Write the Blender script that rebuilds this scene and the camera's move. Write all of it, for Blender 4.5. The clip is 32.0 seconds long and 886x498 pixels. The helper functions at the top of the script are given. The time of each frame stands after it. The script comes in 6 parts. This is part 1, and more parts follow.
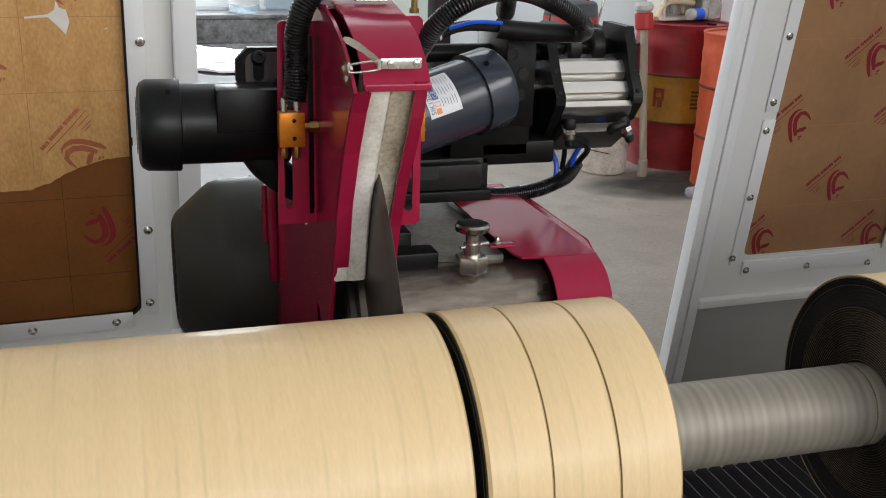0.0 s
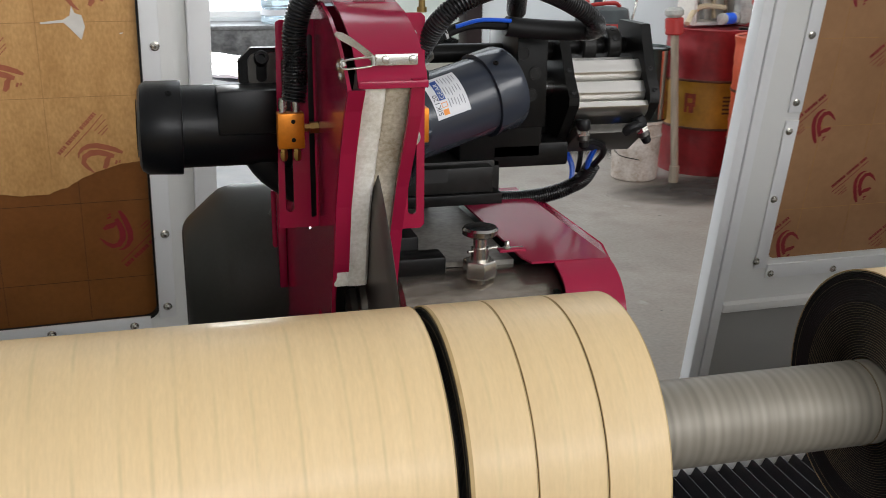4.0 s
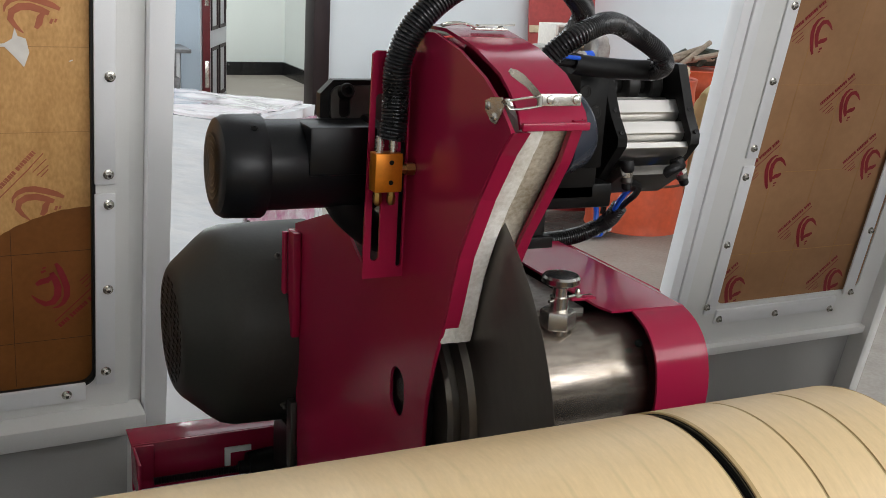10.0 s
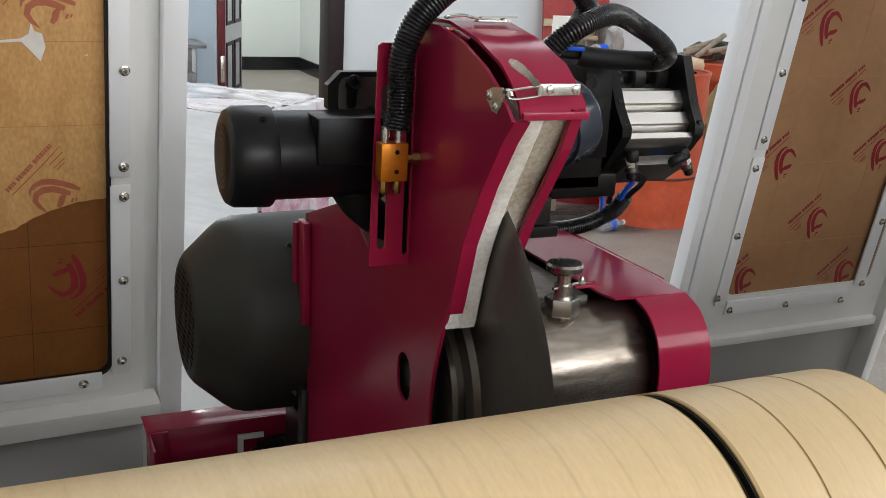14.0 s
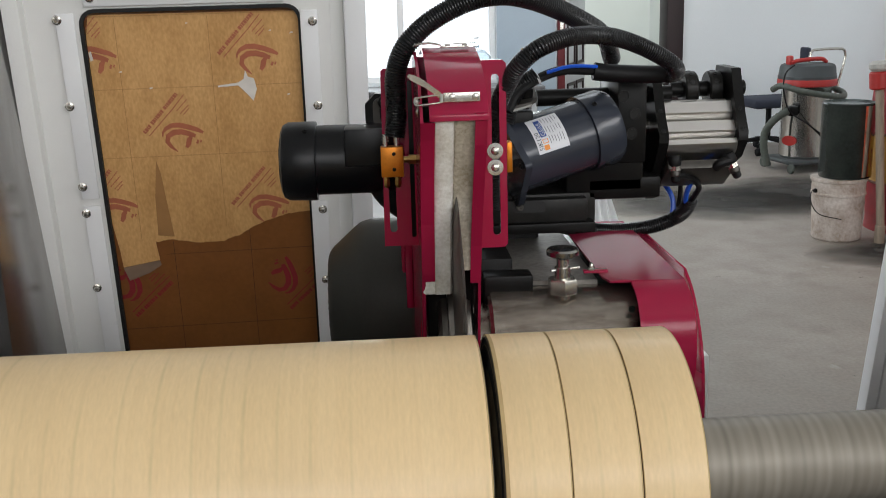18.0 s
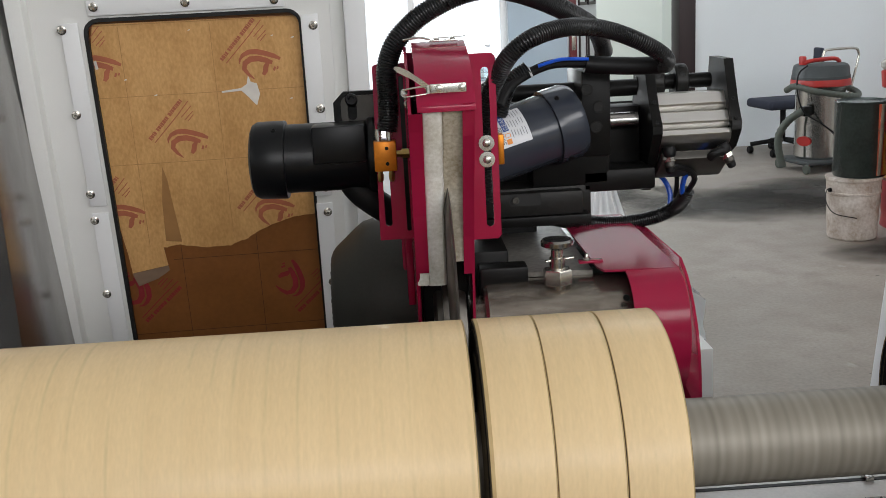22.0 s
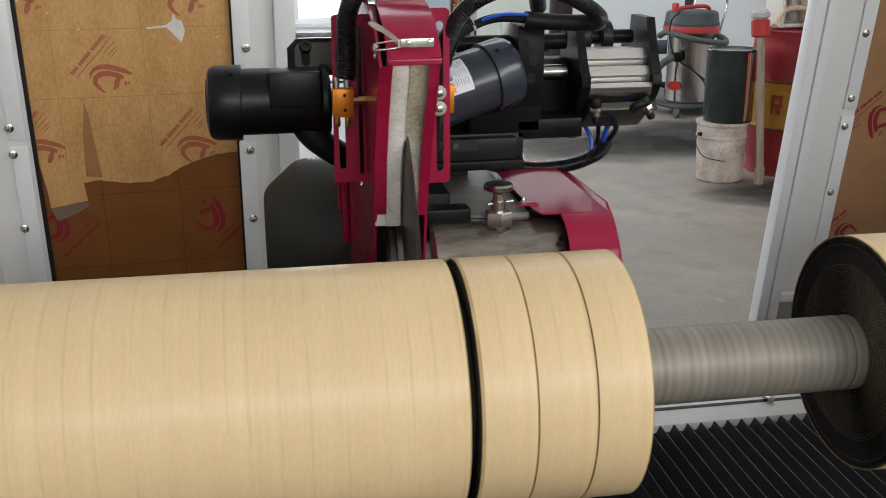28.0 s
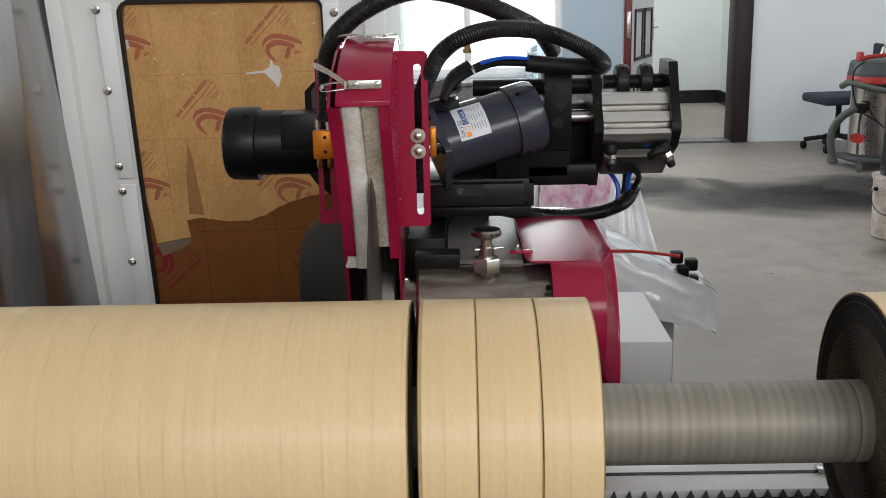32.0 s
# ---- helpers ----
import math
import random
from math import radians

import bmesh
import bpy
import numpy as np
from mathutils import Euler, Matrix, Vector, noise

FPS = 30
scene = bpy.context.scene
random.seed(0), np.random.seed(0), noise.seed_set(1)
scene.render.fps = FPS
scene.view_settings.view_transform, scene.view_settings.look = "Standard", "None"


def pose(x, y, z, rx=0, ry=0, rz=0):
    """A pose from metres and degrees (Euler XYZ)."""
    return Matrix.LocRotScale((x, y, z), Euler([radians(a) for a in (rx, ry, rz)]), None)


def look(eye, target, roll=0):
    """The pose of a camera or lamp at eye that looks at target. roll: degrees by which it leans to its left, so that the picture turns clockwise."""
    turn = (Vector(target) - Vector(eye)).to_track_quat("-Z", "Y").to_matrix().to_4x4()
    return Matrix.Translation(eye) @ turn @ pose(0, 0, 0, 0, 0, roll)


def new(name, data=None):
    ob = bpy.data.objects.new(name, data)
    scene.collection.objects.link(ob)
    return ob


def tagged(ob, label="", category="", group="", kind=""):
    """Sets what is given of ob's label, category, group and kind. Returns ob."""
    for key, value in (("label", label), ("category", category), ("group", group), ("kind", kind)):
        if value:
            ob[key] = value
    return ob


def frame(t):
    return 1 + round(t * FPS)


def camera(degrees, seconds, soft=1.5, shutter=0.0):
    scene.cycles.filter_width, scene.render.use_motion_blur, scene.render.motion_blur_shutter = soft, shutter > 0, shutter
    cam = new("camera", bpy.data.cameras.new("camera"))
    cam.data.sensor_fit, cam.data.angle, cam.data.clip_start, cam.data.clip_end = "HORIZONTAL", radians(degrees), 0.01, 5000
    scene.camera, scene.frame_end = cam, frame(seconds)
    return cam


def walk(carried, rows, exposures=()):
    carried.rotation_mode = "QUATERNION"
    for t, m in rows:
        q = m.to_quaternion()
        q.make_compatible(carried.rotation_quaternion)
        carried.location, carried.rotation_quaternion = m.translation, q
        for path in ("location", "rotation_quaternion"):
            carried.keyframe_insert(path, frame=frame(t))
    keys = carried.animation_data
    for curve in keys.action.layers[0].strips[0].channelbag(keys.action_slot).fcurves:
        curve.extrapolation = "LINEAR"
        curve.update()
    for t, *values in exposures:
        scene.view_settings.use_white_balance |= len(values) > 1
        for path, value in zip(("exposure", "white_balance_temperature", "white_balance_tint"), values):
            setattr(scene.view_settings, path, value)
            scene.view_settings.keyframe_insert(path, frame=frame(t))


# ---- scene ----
from collections import defaultdict

cam = camera(46.3, 32.0, soft=0.85, shutter=0.4)
PATH = [
    (0.0, -0.2133, -0.6962, 1.5464, 71.97, -1.39, -16.64),
    (0.5, -0.2214, -0.6976, 1.5440, 73.06, -1.46, -16.55),
    (1.0, -0.2220, -0.7007, 1.5430, 73.35, -1.64, -16.68),
    (1.5, -0.2255, -0.6997, 1.5436, 73.54, -1.74, -17.07),
    (2.0, -0.2275, -0.7010, 1.5436, 73.74, -1.72, -17.32),
    (2.5, -0.2303, -0.6989, 1.5425, 73.78, -1.78, -17.43),
    (3.0, -0.2233, -0.7014, 1.5420, 73.52, -1.84, -17.21),
    (3.5, -0.2165, -0.6963, 1.5354, 72.66, -1.72, -17.04),
    (5.5, -0.0177, -0.7243, 1.5260, 73.29, 3.21, -4.57),
    (6.0, -0.0474, -0.6930, 1.5218, 73.72, 2.75, -6.19),
    (6.5, -0.1979, -0.5951, 1.5235, 73.08, 0.42, -15.20),
    (7.0, -0.3155, -0.5279, 1.5285, 73.03, -1.33, -20.40),
    (7.5, -0.3460, -0.4953, 1.5311, 73.59, -1.68, -22.09),
    (8.0, -0.3651, -0.4818, 1.5313, 74.09, -2.21, -23.50),
    (8.5, -0.3964, -0.4587, 1.5207, 74.06, -3.35, -23.94),
    (9.0, -0.4119, -0.4400, 1.5134, 73.73, -3.96, -23.69),
    (9.5, -0.4036, -0.4443, 1.5186, 73.95, -3.40, -24.23),
    (10.0, -0.3997, -0.4555, 1.5204, 74.34, -3.21, -24.54),
    (10.5, -0.3991, -0.4633, 1.5211, 74.53, -3.15, -24.53),
    (11.0, -0.3985, -0.4673, 1.5220, 74.60, -3.09, -24.44),
    (11.5, -0.3983, -0.4715, 1.5226, 74.59, -3.07, -24.24),
    (12.0, -0.4010, -0.4703, 1.5215, 74.44, -3.09, -24.07),
    (12.5, -0.4005, -0.4716, 1.5213, 74.25, -2.96, -23.99),
    (13.0, -0.4007, -0.4749, 1.5221, 74.07, -2.87, -23.88),
    (13.5, -0.4003, -0.4796, 1.5217, 74.04, -2.90, -23.74),
    (15.5, -0.3752, -0.4724, 1.5183, 73.23, -2.21, -23.16),
    (16.0, -0.3053, -0.5296, 1.5183, 72.31, -1.01, -19.61),
    (16.5, -0.2043, -0.6218, 1.5176, 72.50, -0.34, -14.57),
    (17.0, -0.1289, -0.7092, 1.5103, 73.39, -0.18, -8.35),
    (17.5, -0.0902, -0.7554, 1.5109, 74.25, 0.50, -4.51),
    (18.0, -0.0698, -0.7857, 1.5253, 75.94, 1.60, -3.54),
    (18.5, -0.0591, -0.7966, 1.5230, 77.38, 2.98, -2.87),
    (19.0, -0.0388, -0.8024, 1.5164, 78.01, 3.79, -1.70),
    (19.5, -0.0319, -0.8044, 1.5126, 78.14, 4.09, -1.49),
    (20.0, -0.0399, -0.8118, 1.5103, 78.05, 3.76, -2.17),
    (20.5, -0.0417, -0.8084, 1.5085, 77.58, 3.40, -2.58),
    (21.0, -0.0399, -0.8064, 1.5072, 77.06, 3.24, -2.81),
    (21.5, -0.0414, -0.8032, 1.5075, 76.74, 3.12, -2.88),
    (22.0, -0.0431, -0.8046, 1.5069, 76.55, 2.94, -2.78),
    (22.5, -0.0435, -0.8045, 1.5064, 76.41, 2.79, -2.76),
    (23.0, -0.0436, -0.8036, 1.5048, 76.24, 2.67, -2.74),
    (23.5, -0.0445, -0.8039, 1.5051, 76.01, 2.66, -2.59),
    (24.0, -0.0458, -0.7996, 1.5036, 75.73, 2.73, -2.45),
    (24.5, -0.0446, -0.8007, 1.5025, 75.56, 2.85, -2.39),
    (26.5, -0.0837, -0.8294, 1.5294, 72.88, 1.02, -4.40),
    (27.0, -0.1285, -0.8588, 1.5362, 72.47, 0.70, -6.31),
    (27.5, -0.1651, -0.8709, 1.5425, 72.47, 0.19, -8.47),
    (28.0, -0.1531, -0.8749, 1.5396, 72.77, 0.41, -9.65),
    (28.5, -0.0451, -0.8679, 1.5383, 73.76, 1.23, -6.95),
    (29.0, 0.0245, -0.8565, 1.5319, 74.59, 2.63, -2.01),
    (29.5, 0.0535, -0.8615, 1.5287, 74.97, 2.81, -0.47),
    (30.0, 0.0547, -0.8627, 1.5311, 75.16, 2.70, -0.02),
    (30.5, 0.0570, -0.8746, 1.5287, 75.85, 2.23, 0.10),
    (31.0, 0.0580, -0.8792, 1.5259, 75.88, 1.84, 0.36),
    (31.5, 0.0605, -0.8798, 1.5260, 75.82, 1.93, 0.39),
    (32.0, 0.0489, -0.8753, 1.5244, 75.65, 1.28, 0.77),
]
EXPOSURE = [(0.0, 0.0), (2.0, -0.04), (3.5, -0.05), (7.0, -0.03), (10.0, 0.04), (13.5, 0.03), (16.0, -0.10), (19.0, -0.28), (22.0, -0.22), (27.0, -0.14), (28.5, -0.14), (31.0, -0.26), (32.0, -0.26)]
walk(cam, [(t, pose(x, y, z, rx, ry, rz)) for t, x, y, z, rx, ry, rz in PATH], EXPOSURE)

# ---- light ----
world = bpy.data.worlds.new("world")
scene.world = world
world.use_nodes = True
sky = world.node_tree.nodes.new("ShaderNodeTexSky")
sky.sky_type, sky.sun_disc = "NISHITA", False
sky.sun_elevation, sky.sun_rotation = radians(42), radians(200)
world.node_tree.links.new(sky.outputs["Color"], world.node_tree.nodes["Background"].inputs["Color"])
world.node_tree.nodes["Background"].inputs["Strength"].default_value = 0.12


def area(name, m, sx, sy, watts, col=(1, 1, 1)):
    lamp = bpy.data.lights.new(name, "AREA")
    lamp.shape, lamp.size, lamp.size_y, lamp.energy, lamp.color = "RECTANGLE", sx, sy, watts, col
    ob = new(name, lamp)
    ob.matrix_world = m
    return ob


sun_data = bpy.data.lights.new("sun", "SUN")
sun_data.energy, sun_data.angle, sun_data.color = 1.0, radians(10), (1, 0.97, 0.92)
sun = new("sun", sun_data)
sun.matrix_world = look((6, -12, 14), (0, 0, 0))
# daylight through the openings of the hall
area("daylight_front_windows", look((2.0, -5.85, 3.2), (1.2, 0, 1.25)), 6.6, 1.5, 214, (1.0, 0.975, 0.955))
area("daylight_right_windows", look((5.5, -3.0, 4.25), (0.0, 0.6, 1.2)), 4.2, 1.5, 140, (1.0, 0.985, 0.97))
area("daylight_side_windows", look((-6.85, 2.9, 3.4), (0, 2.9, 1.0)), 6.0, 2.2, 235, (0.95, 0.98, 1.0))
# added fill from above, source unseen, that brightens the hall floor
area("fill_rear_hall", look((2.4, 5.9, 5.45), (2.4, 5.9, 0)), 4.0, 2.6, 95, (0.94, 0.98, 1.0))
area("daylight_back_window", look((0.2, 8.85, 1.9), (0.2, 0, 1.6)), 1.8, 1.9, 110, (0.93, 0.97, 1.0))
area("corridor_light", look((2.6, 10.6, 2.85), (2.6, 10.6, 0)), 1.2, 1.6, 42, (0.97, 1.0, 0.98))


# ---- materials ----
def mat(name, col, rough=0.5, metal=0.0, var=0.12, scale=9.0, bump=0.0, bscale=60.0, col2=None, stretch=None, coat=0.0, trans=0.0, alpha=1.0, finew=0.35, spec=0.5):
    m = bpy.data.materials.new(name)
    m.use_nodes = True
    nt = m.node_tree
    n, l = nt.nodes, nt.links
    b = n["Principled BSDF"]
    b.inputs["Roughness"].default_value, b.inputs["Metallic"].default_value = rough, metal
    b.inputs["Coat Weight"].default_value = coat
    b.inputs["Specular IOR Level"].default_value = spec
    b.inputs["Transmission Weight"].default_value, b.inputs["Alpha"].default_value = trans, alpha
    tc = n.new("ShaderNodeTexCoord")
    mp = n.new("ShaderNodeMapping")
    l.new(tc.outputs["Object"], mp.inputs["Vector"])
    if stretch:
        mp.inputs["Scale"].default_value = stretch
    big, fine = n.new("ShaderNodeTexNoise"), n.new("ShaderNodeTexNoise")
    big.inputs["Scale"].default_value, big.inputs["Detail"].default_value = scale, 5
    fine.inputs["Scale"].default_value, fine.inputs["Detail"].default_value = bscale, 4
    l.new(mp.outputs["Vector"], big.inputs["Vector"])
    l.new(mp.outputs["Vector"], fine.inputs["Vector"])
    add = n.new("ShaderNodeMath")
    add.operation = "MULTIPLY_ADD"
    add.inputs[1].default_value = finew
    l.new(fine.outputs["Fac"], add.inputs[0])
    mul = n.new("ShaderNodeMath")
    mul.operation = "MULTIPLY"
    mul.inputs[1].default_value = 1 - finew
    l.new(big.outputs["Fac"], mul.inputs[0])
    l.new(mul.outputs[0], add.inputs[2])
    ramp = n.new("ShaderNodeValToRGB")
    c2 = col2 or tuple(min(1, c * (1 + var)) for c in col)
    c1 = tuple(c * (1 - var) for c in col) if not col2 else col
    ramp.color_ramp.elements[0].position, ramp.color_ramp.elements[1].position = 0.34, 0.66
    ramp.color_ramp.elements[0].color, ramp.color_ramp.elements[1].color = (*c1, 1), (*c2, 1)
    l.new(add.outputs[0], ramp.inputs["Fac"])
    out = ramp.outputs["Color"]
    l.new(out, b.inputs["Base Color"])
    rr = n.new("ShaderNodeMapRange")
    rr.inputs["To Min"].default_value, rr.inputs["To Max"].default_value = max(0.02, rough * 0.8), min(1, rough * 1.2)
    l.new(add.outputs[0], rr.inputs["Value"])
    l.new(rr.outputs["Result"], b.inputs["Roughness"])
    if bump:
        bp = n.new("ShaderNodeBump")
        bp.inputs["Strength"].default_value, bp.inputs["Distance"].default_value = bump, 0.002
        l.new(fine.outputs["Fac"], bp.inputs["Height"])
        l.new(bp.outputs["Normal"], b.inputs["Normal"])
    return m


MAGENTA = mat("magenta_enamel", (0.33, 0.0125, 0.050), 0.17, 0, 0.07, 3, 0.012, 40, finew=0.08, spec=0.32)
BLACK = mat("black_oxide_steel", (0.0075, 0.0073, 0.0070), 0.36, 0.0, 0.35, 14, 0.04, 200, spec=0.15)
OXIDE = mat("worn_black_steel", (0.014, 0.0136, 0.0126), 0.38, 0.1, 0.4, 18, 0.05, 160, spec=0.22)
PLASTIC = mat("black_plastic", (0.007, 0.007, 0.0075), 0.5, 0, 0.2, 20, 0.05, 400, spec=0.25)
MOTOR = mat("black_motor_paint", (0.005, 0.0055, 0.0065), 0.36, 0, 0.2, 16, 0.06, 350, spec=0.3)
MOTOR_B = mat("slate_motor_paint", (0.035, 0.041, 0.055), 0.20, 0, 0.04, 6, 0.0, 350, finew=0.1)
GREYMOTOR = mat("olive_grey_motor_paint", (0.036, 0.036, 0.031), 0.5, 0, 0.1, 14, 0.06, 220, spec=0.25, finew=0.5)
STEEL = mat("turned_steel", (0.42, 0.41, 0.39), 0.24, 1.0, 0.2, 12, 0.03, 120, stretch=(1, 6, 6))
CHROME = mat("nickel_plating", (0.56, 0.535, 0.485), 0.26, 0.92, 0.14, 40, 0.03, 300)
SCUFFED = mat("scuffed_grey_steel", (0.20, 0.19, 0.17), 0.45, 0.35, 0.2, 26, 0.05, 140, col2=(0.40, 0.38, 0.35), finew=0.5)
HOUSING = mat("ground_steel_housing", (0.17, 0.140, 0.110), 0.25, 0.85, 0.3, 16, 0.03, 70, col2=(0.44, 0.395, 0.345), stretch=(0.6, 2.2, 2.2), finew=0.45)
BLADE = mat("blade_steel", (0.155, 0.143, 0.127), 0.42, 0.85, 0.18, 9, 0.04, 160)
ALU = mat("anodised_aluminium", (0.70, 0.685, 0.66), 0.30, 1.0, 0.05, 10, 0.0, 260, stretch=(0.3, 6, 6), finew=0.02)
ORANGE = mat("orange_anodised_block", (0.62, 0.2, 0.012), 0.34, 0.6, 0.12, 30, 0.03, 300)
DARKSTEEL = mat("blued_steel", (0.075, 0.070, 0.062), 0.42, 0.55, 0.2, 18, 0.04, 160)
LEDGE = mat("dull_grey_ledge", (0.66, 0.655, 0.64), 0.45, 0.15, 0.12, 12, 0.05, 200)
BRASS = mat("brass", (0.52, 0.36, 0.13), 0.3, 1.0, 0.15, 40, 0.03, 300)
FELT = mat("dirty_wool_felt", (0.60, 0.565, 0.48), 0.95, 0, 0.25, 24, 0.35, 260, col2=(0.96, 0.945, 0.90))
FELT_B = mat("oily_wool_felt", (0.34, 0.28, 0.19), 0.95, 0, 0.25, 18, 0.35, 260, col2=(0.84, 0.79, 0.68))
RUBBER = mat("black_corrugated_hose", (0.012, 0.012, 0.0128), 0.28, 0, 0.2, 30, 0.0, 300, spec=0.5)
BLUE = mat("blue_air_tube", (0.012, 0.12, 0.78), 0.3, 0, 0.1, 30)
LABEL = mat("white_label", (0.72, 0.73, 0.76), 0.45, 0, 0.03, 30)
LABEL_INK = mat("label_ink", (0.03, 0.035, 0.06), 0.5, 0, 0.05, 30)
LABEL_GREY = mat("label_small_print", (0.22, 0.23, 0.26), 0.5, 0, 0.05, 30)
LABEL_BLUE = mat("label_blue_band", (0.02, 0.07, 0.28), 0.45, 0, 0.05, 30)
LABEL_ORANGE = mat("label_orange_patch", (0.8, 0.28, 0.03), 0.45, 0, 0.05, 30)
ENCLOSURE = mat("grey_white_enamel", (0.80, 0.795, 0.77), 0.30, 0, 0.04, 4, 0.05, 500)
FRAME_W = mat("white_enamel", (0.83, 0.83, 0.83), 0.4, 0, 0.03, 5, 0.06, 500)
SIDE_SHEET = mat("grey_and_shaded_sheet", (0.40, 0.395, 0.38), 0.40, 0, 0.06, 5, 0.05, 400)
GALVANISED = mat("galvanised_sheet", (0.45, 0.445, 0.435), 0.19, 0.95, 0.12, 5, 0.03, 60, stretch=(9, 9, 0.7), finew=0.3)
GASKET = mat("black_gasket", (0.006, 0.006, 0.006), 0.6, 0, 0.2, 30)
KRAFT = mat("kraft_masking_paper", (0.50, 0.262, 0.086), 0.40, 0, 0.14, 11, 0.12, 130, coat=0.15, col2=(0.70, 0.405, 0.160), finew=0.5, stretch=(1.6, 1, 0.8))
KRAFT_D = mat("brown_masked_acrylic", (0.185, 0.064, 0.0125), 0.42, 0, 0.1, 10, 0.06, 120, coat=0.06, col2=(0.245, 0.089, 0.020))
FLAP = mat("paper_underside", (0.20, 0.130, 0.085), 0.7, 0, 0.15, 14, 0.1, 60)
TEAR = mat("second_paper_layer", (0.36, 0.180, 0.060), 0.5, 0, 0.12, 14, 0.1, 60)
KRAFT_S = mat("smooth_brown_masking_film", (0.33, 0.172, 0.081), 0.42, 0, 0.14, 5, 0.05, 60, coat=0.10, col2=(0.425, 0.230, 0.113), finew=0.25)
CREASE = mat("masking_print_line", (0.43, 0.222, 0.076), 0.6, 0, 0.1, 30)
CREASE_D = mat("dark_masking_print_line", (0.085, 0.026, 0.009), 0.6, 0, 0.1, 30)
PRINT_RED = mat("red_print_on_brown", (0.25, 0.016, 0.024), 0.5, 0, 0.1, 40)
PRINT_PALE = mat("faded_red_print", (0.42, 0.125, 0.062), 0.5, 0, 0.12, 40)
TORN = mat("torn_paper_white", (0.72, 0.68, 0.62), 0.85, 0, 0.08, 40)


def concrete(name):
    """Trowelled floor: broad warm and cool clouds, hand-sized blotches, fine grain, and scattered dark flecks and pale scuffs."""
    m = bpy.data.materials.new(name)
    m.use_nodes = True
    n, l = m.node_tree.nodes, m.node_tree.links
    b = n["Principled BSDF"]
    tc = n.new("ShaderNodeTexCoord")

    def clouds(scale, detail, lo, hi, stretch=(1, 1, 1)):
        mp, t, r = n.new("ShaderNodeMapping"), n.new("ShaderNodeTexNoise"), n.new("ShaderNodeMapRange")
        mp.inputs["Scale"].default_value = stretch
        l.new(tc.outputs["Object"], mp.inputs["Vector"])
        l.new(mp.outputs["Vector"], t.inputs["Vector"])
        t.inputs["Scale"].default_value, t.inputs["Detail"].default_value = scale, detail
        r.inputs["From Min"].default_value, r.inputs["From Max"].default_value = lo, hi
        l.new(t.outputs["Fac"], r.inputs["Value"])
        return r.outputs["Result"]

    def mix(fac, c1, c2, kind="MIX"):
        x = n.new("ShaderNodeMixRGB")
        x.blend_type = kind
        for sock, val in ((x.inputs["Fac"], fac), (x.inputs["Color1"], c1), (x.inputs["Color2"], c2)):
            if isinstance(val, (int, float)):
                sock.default_value = val
            elif isinstance(val, tuple):
                sock.default_value = (*val, 1)
            else:
                l.new(val, sock)
        return x.outputs["Color"]

    base = mix(clouds(0.7, 5, 0.35, 0.65), (0.232, 0.205, 0.176), (0.345, 0.308, 0.268))
    base = mix(clouds(5.5, 6, 0.42, 0.72), base, (0.262, 0.226, 0.190))
    grain = clouds(60, 4, 0.25, 0.75)
    base = mix(0.30, base, mix(grain, (0.55, 0.55, 0.55), (1.45, 1.45, 1.45)), "MULTIPLY")
    fleck = clouds(11, 2, 0.735, 0.765, (1.0, 2.2, 1.0))
    base = mix(fleck, base, (0.085, 0.075, 0.065))
    scuff = clouds(4.2, 8, 0.70, 0.78, (1.6, 0.8, 1.0))
    base = mix(scuff, base, (0.44, 0.42, 0.385))
    l.new(base, b.inputs["Base Color"])
    b.inputs["Roughness"].default_value = 0.52
    bp = n.new("ShaderNodeBump")
    bp.inputs["Strength"].default_value, bp.inputs["Distance"].default_value = 0.15, 0.002
    l.new(grain, bp.inputs["Height"])
    l.new(bp.outputs["Normal"], b.inputs["Normal"])
    return m


CONCRETE = concrete("trowelled_concrete")
WALL = mat("white_wall_paint", (0.81, 0.848, 0.866), 0.7, 0, 0.03, 1.2, 0.05, 80)
WALL_G = mat("green_white_wall_paint", (0.76, 0.79, 0.76), 0.7, 0, 0.03, 1.5, 0.05, 80)
BLUE_W = mat("blue_grey_wall_strip", (0.40, 0.485, 0.56), 0.6, 0, 0.06, 1.5, 0.05, 80)
SKIRT = mat("black_stone_skirting", (0.012, 0.012, 0.013), 0.25, 0, 0.3, 6)
STONE = mat("grey_marbled_stone", (0.045, 0.047, 0.05), 0.35, 0, 0.3, 9, 0.05, 40, col2=(0.26, 0.265, 0.27))
DARKWOOD = mat("dark_red_brown_door_frame", (0.020, 0.009, 0.010), 0.5, 0, 0.3, 6, 0.05, 60, stretch=(4, 4, 0.5))
REDWOOD = mat("red_brown_door_edge", (0.11, 0.012, 0.016), 0.35, 0, 0.2, 8)
DOOR_PALE = mat("pale_grey_door_leaf", (0.48, 0.49, 0.52), 0.4, 0, 0.1, 6)
CEIL = mat("white_ceiling_sheet", (0.62, 0.62, 0.62), 0.7, 0, 0.03, 2)


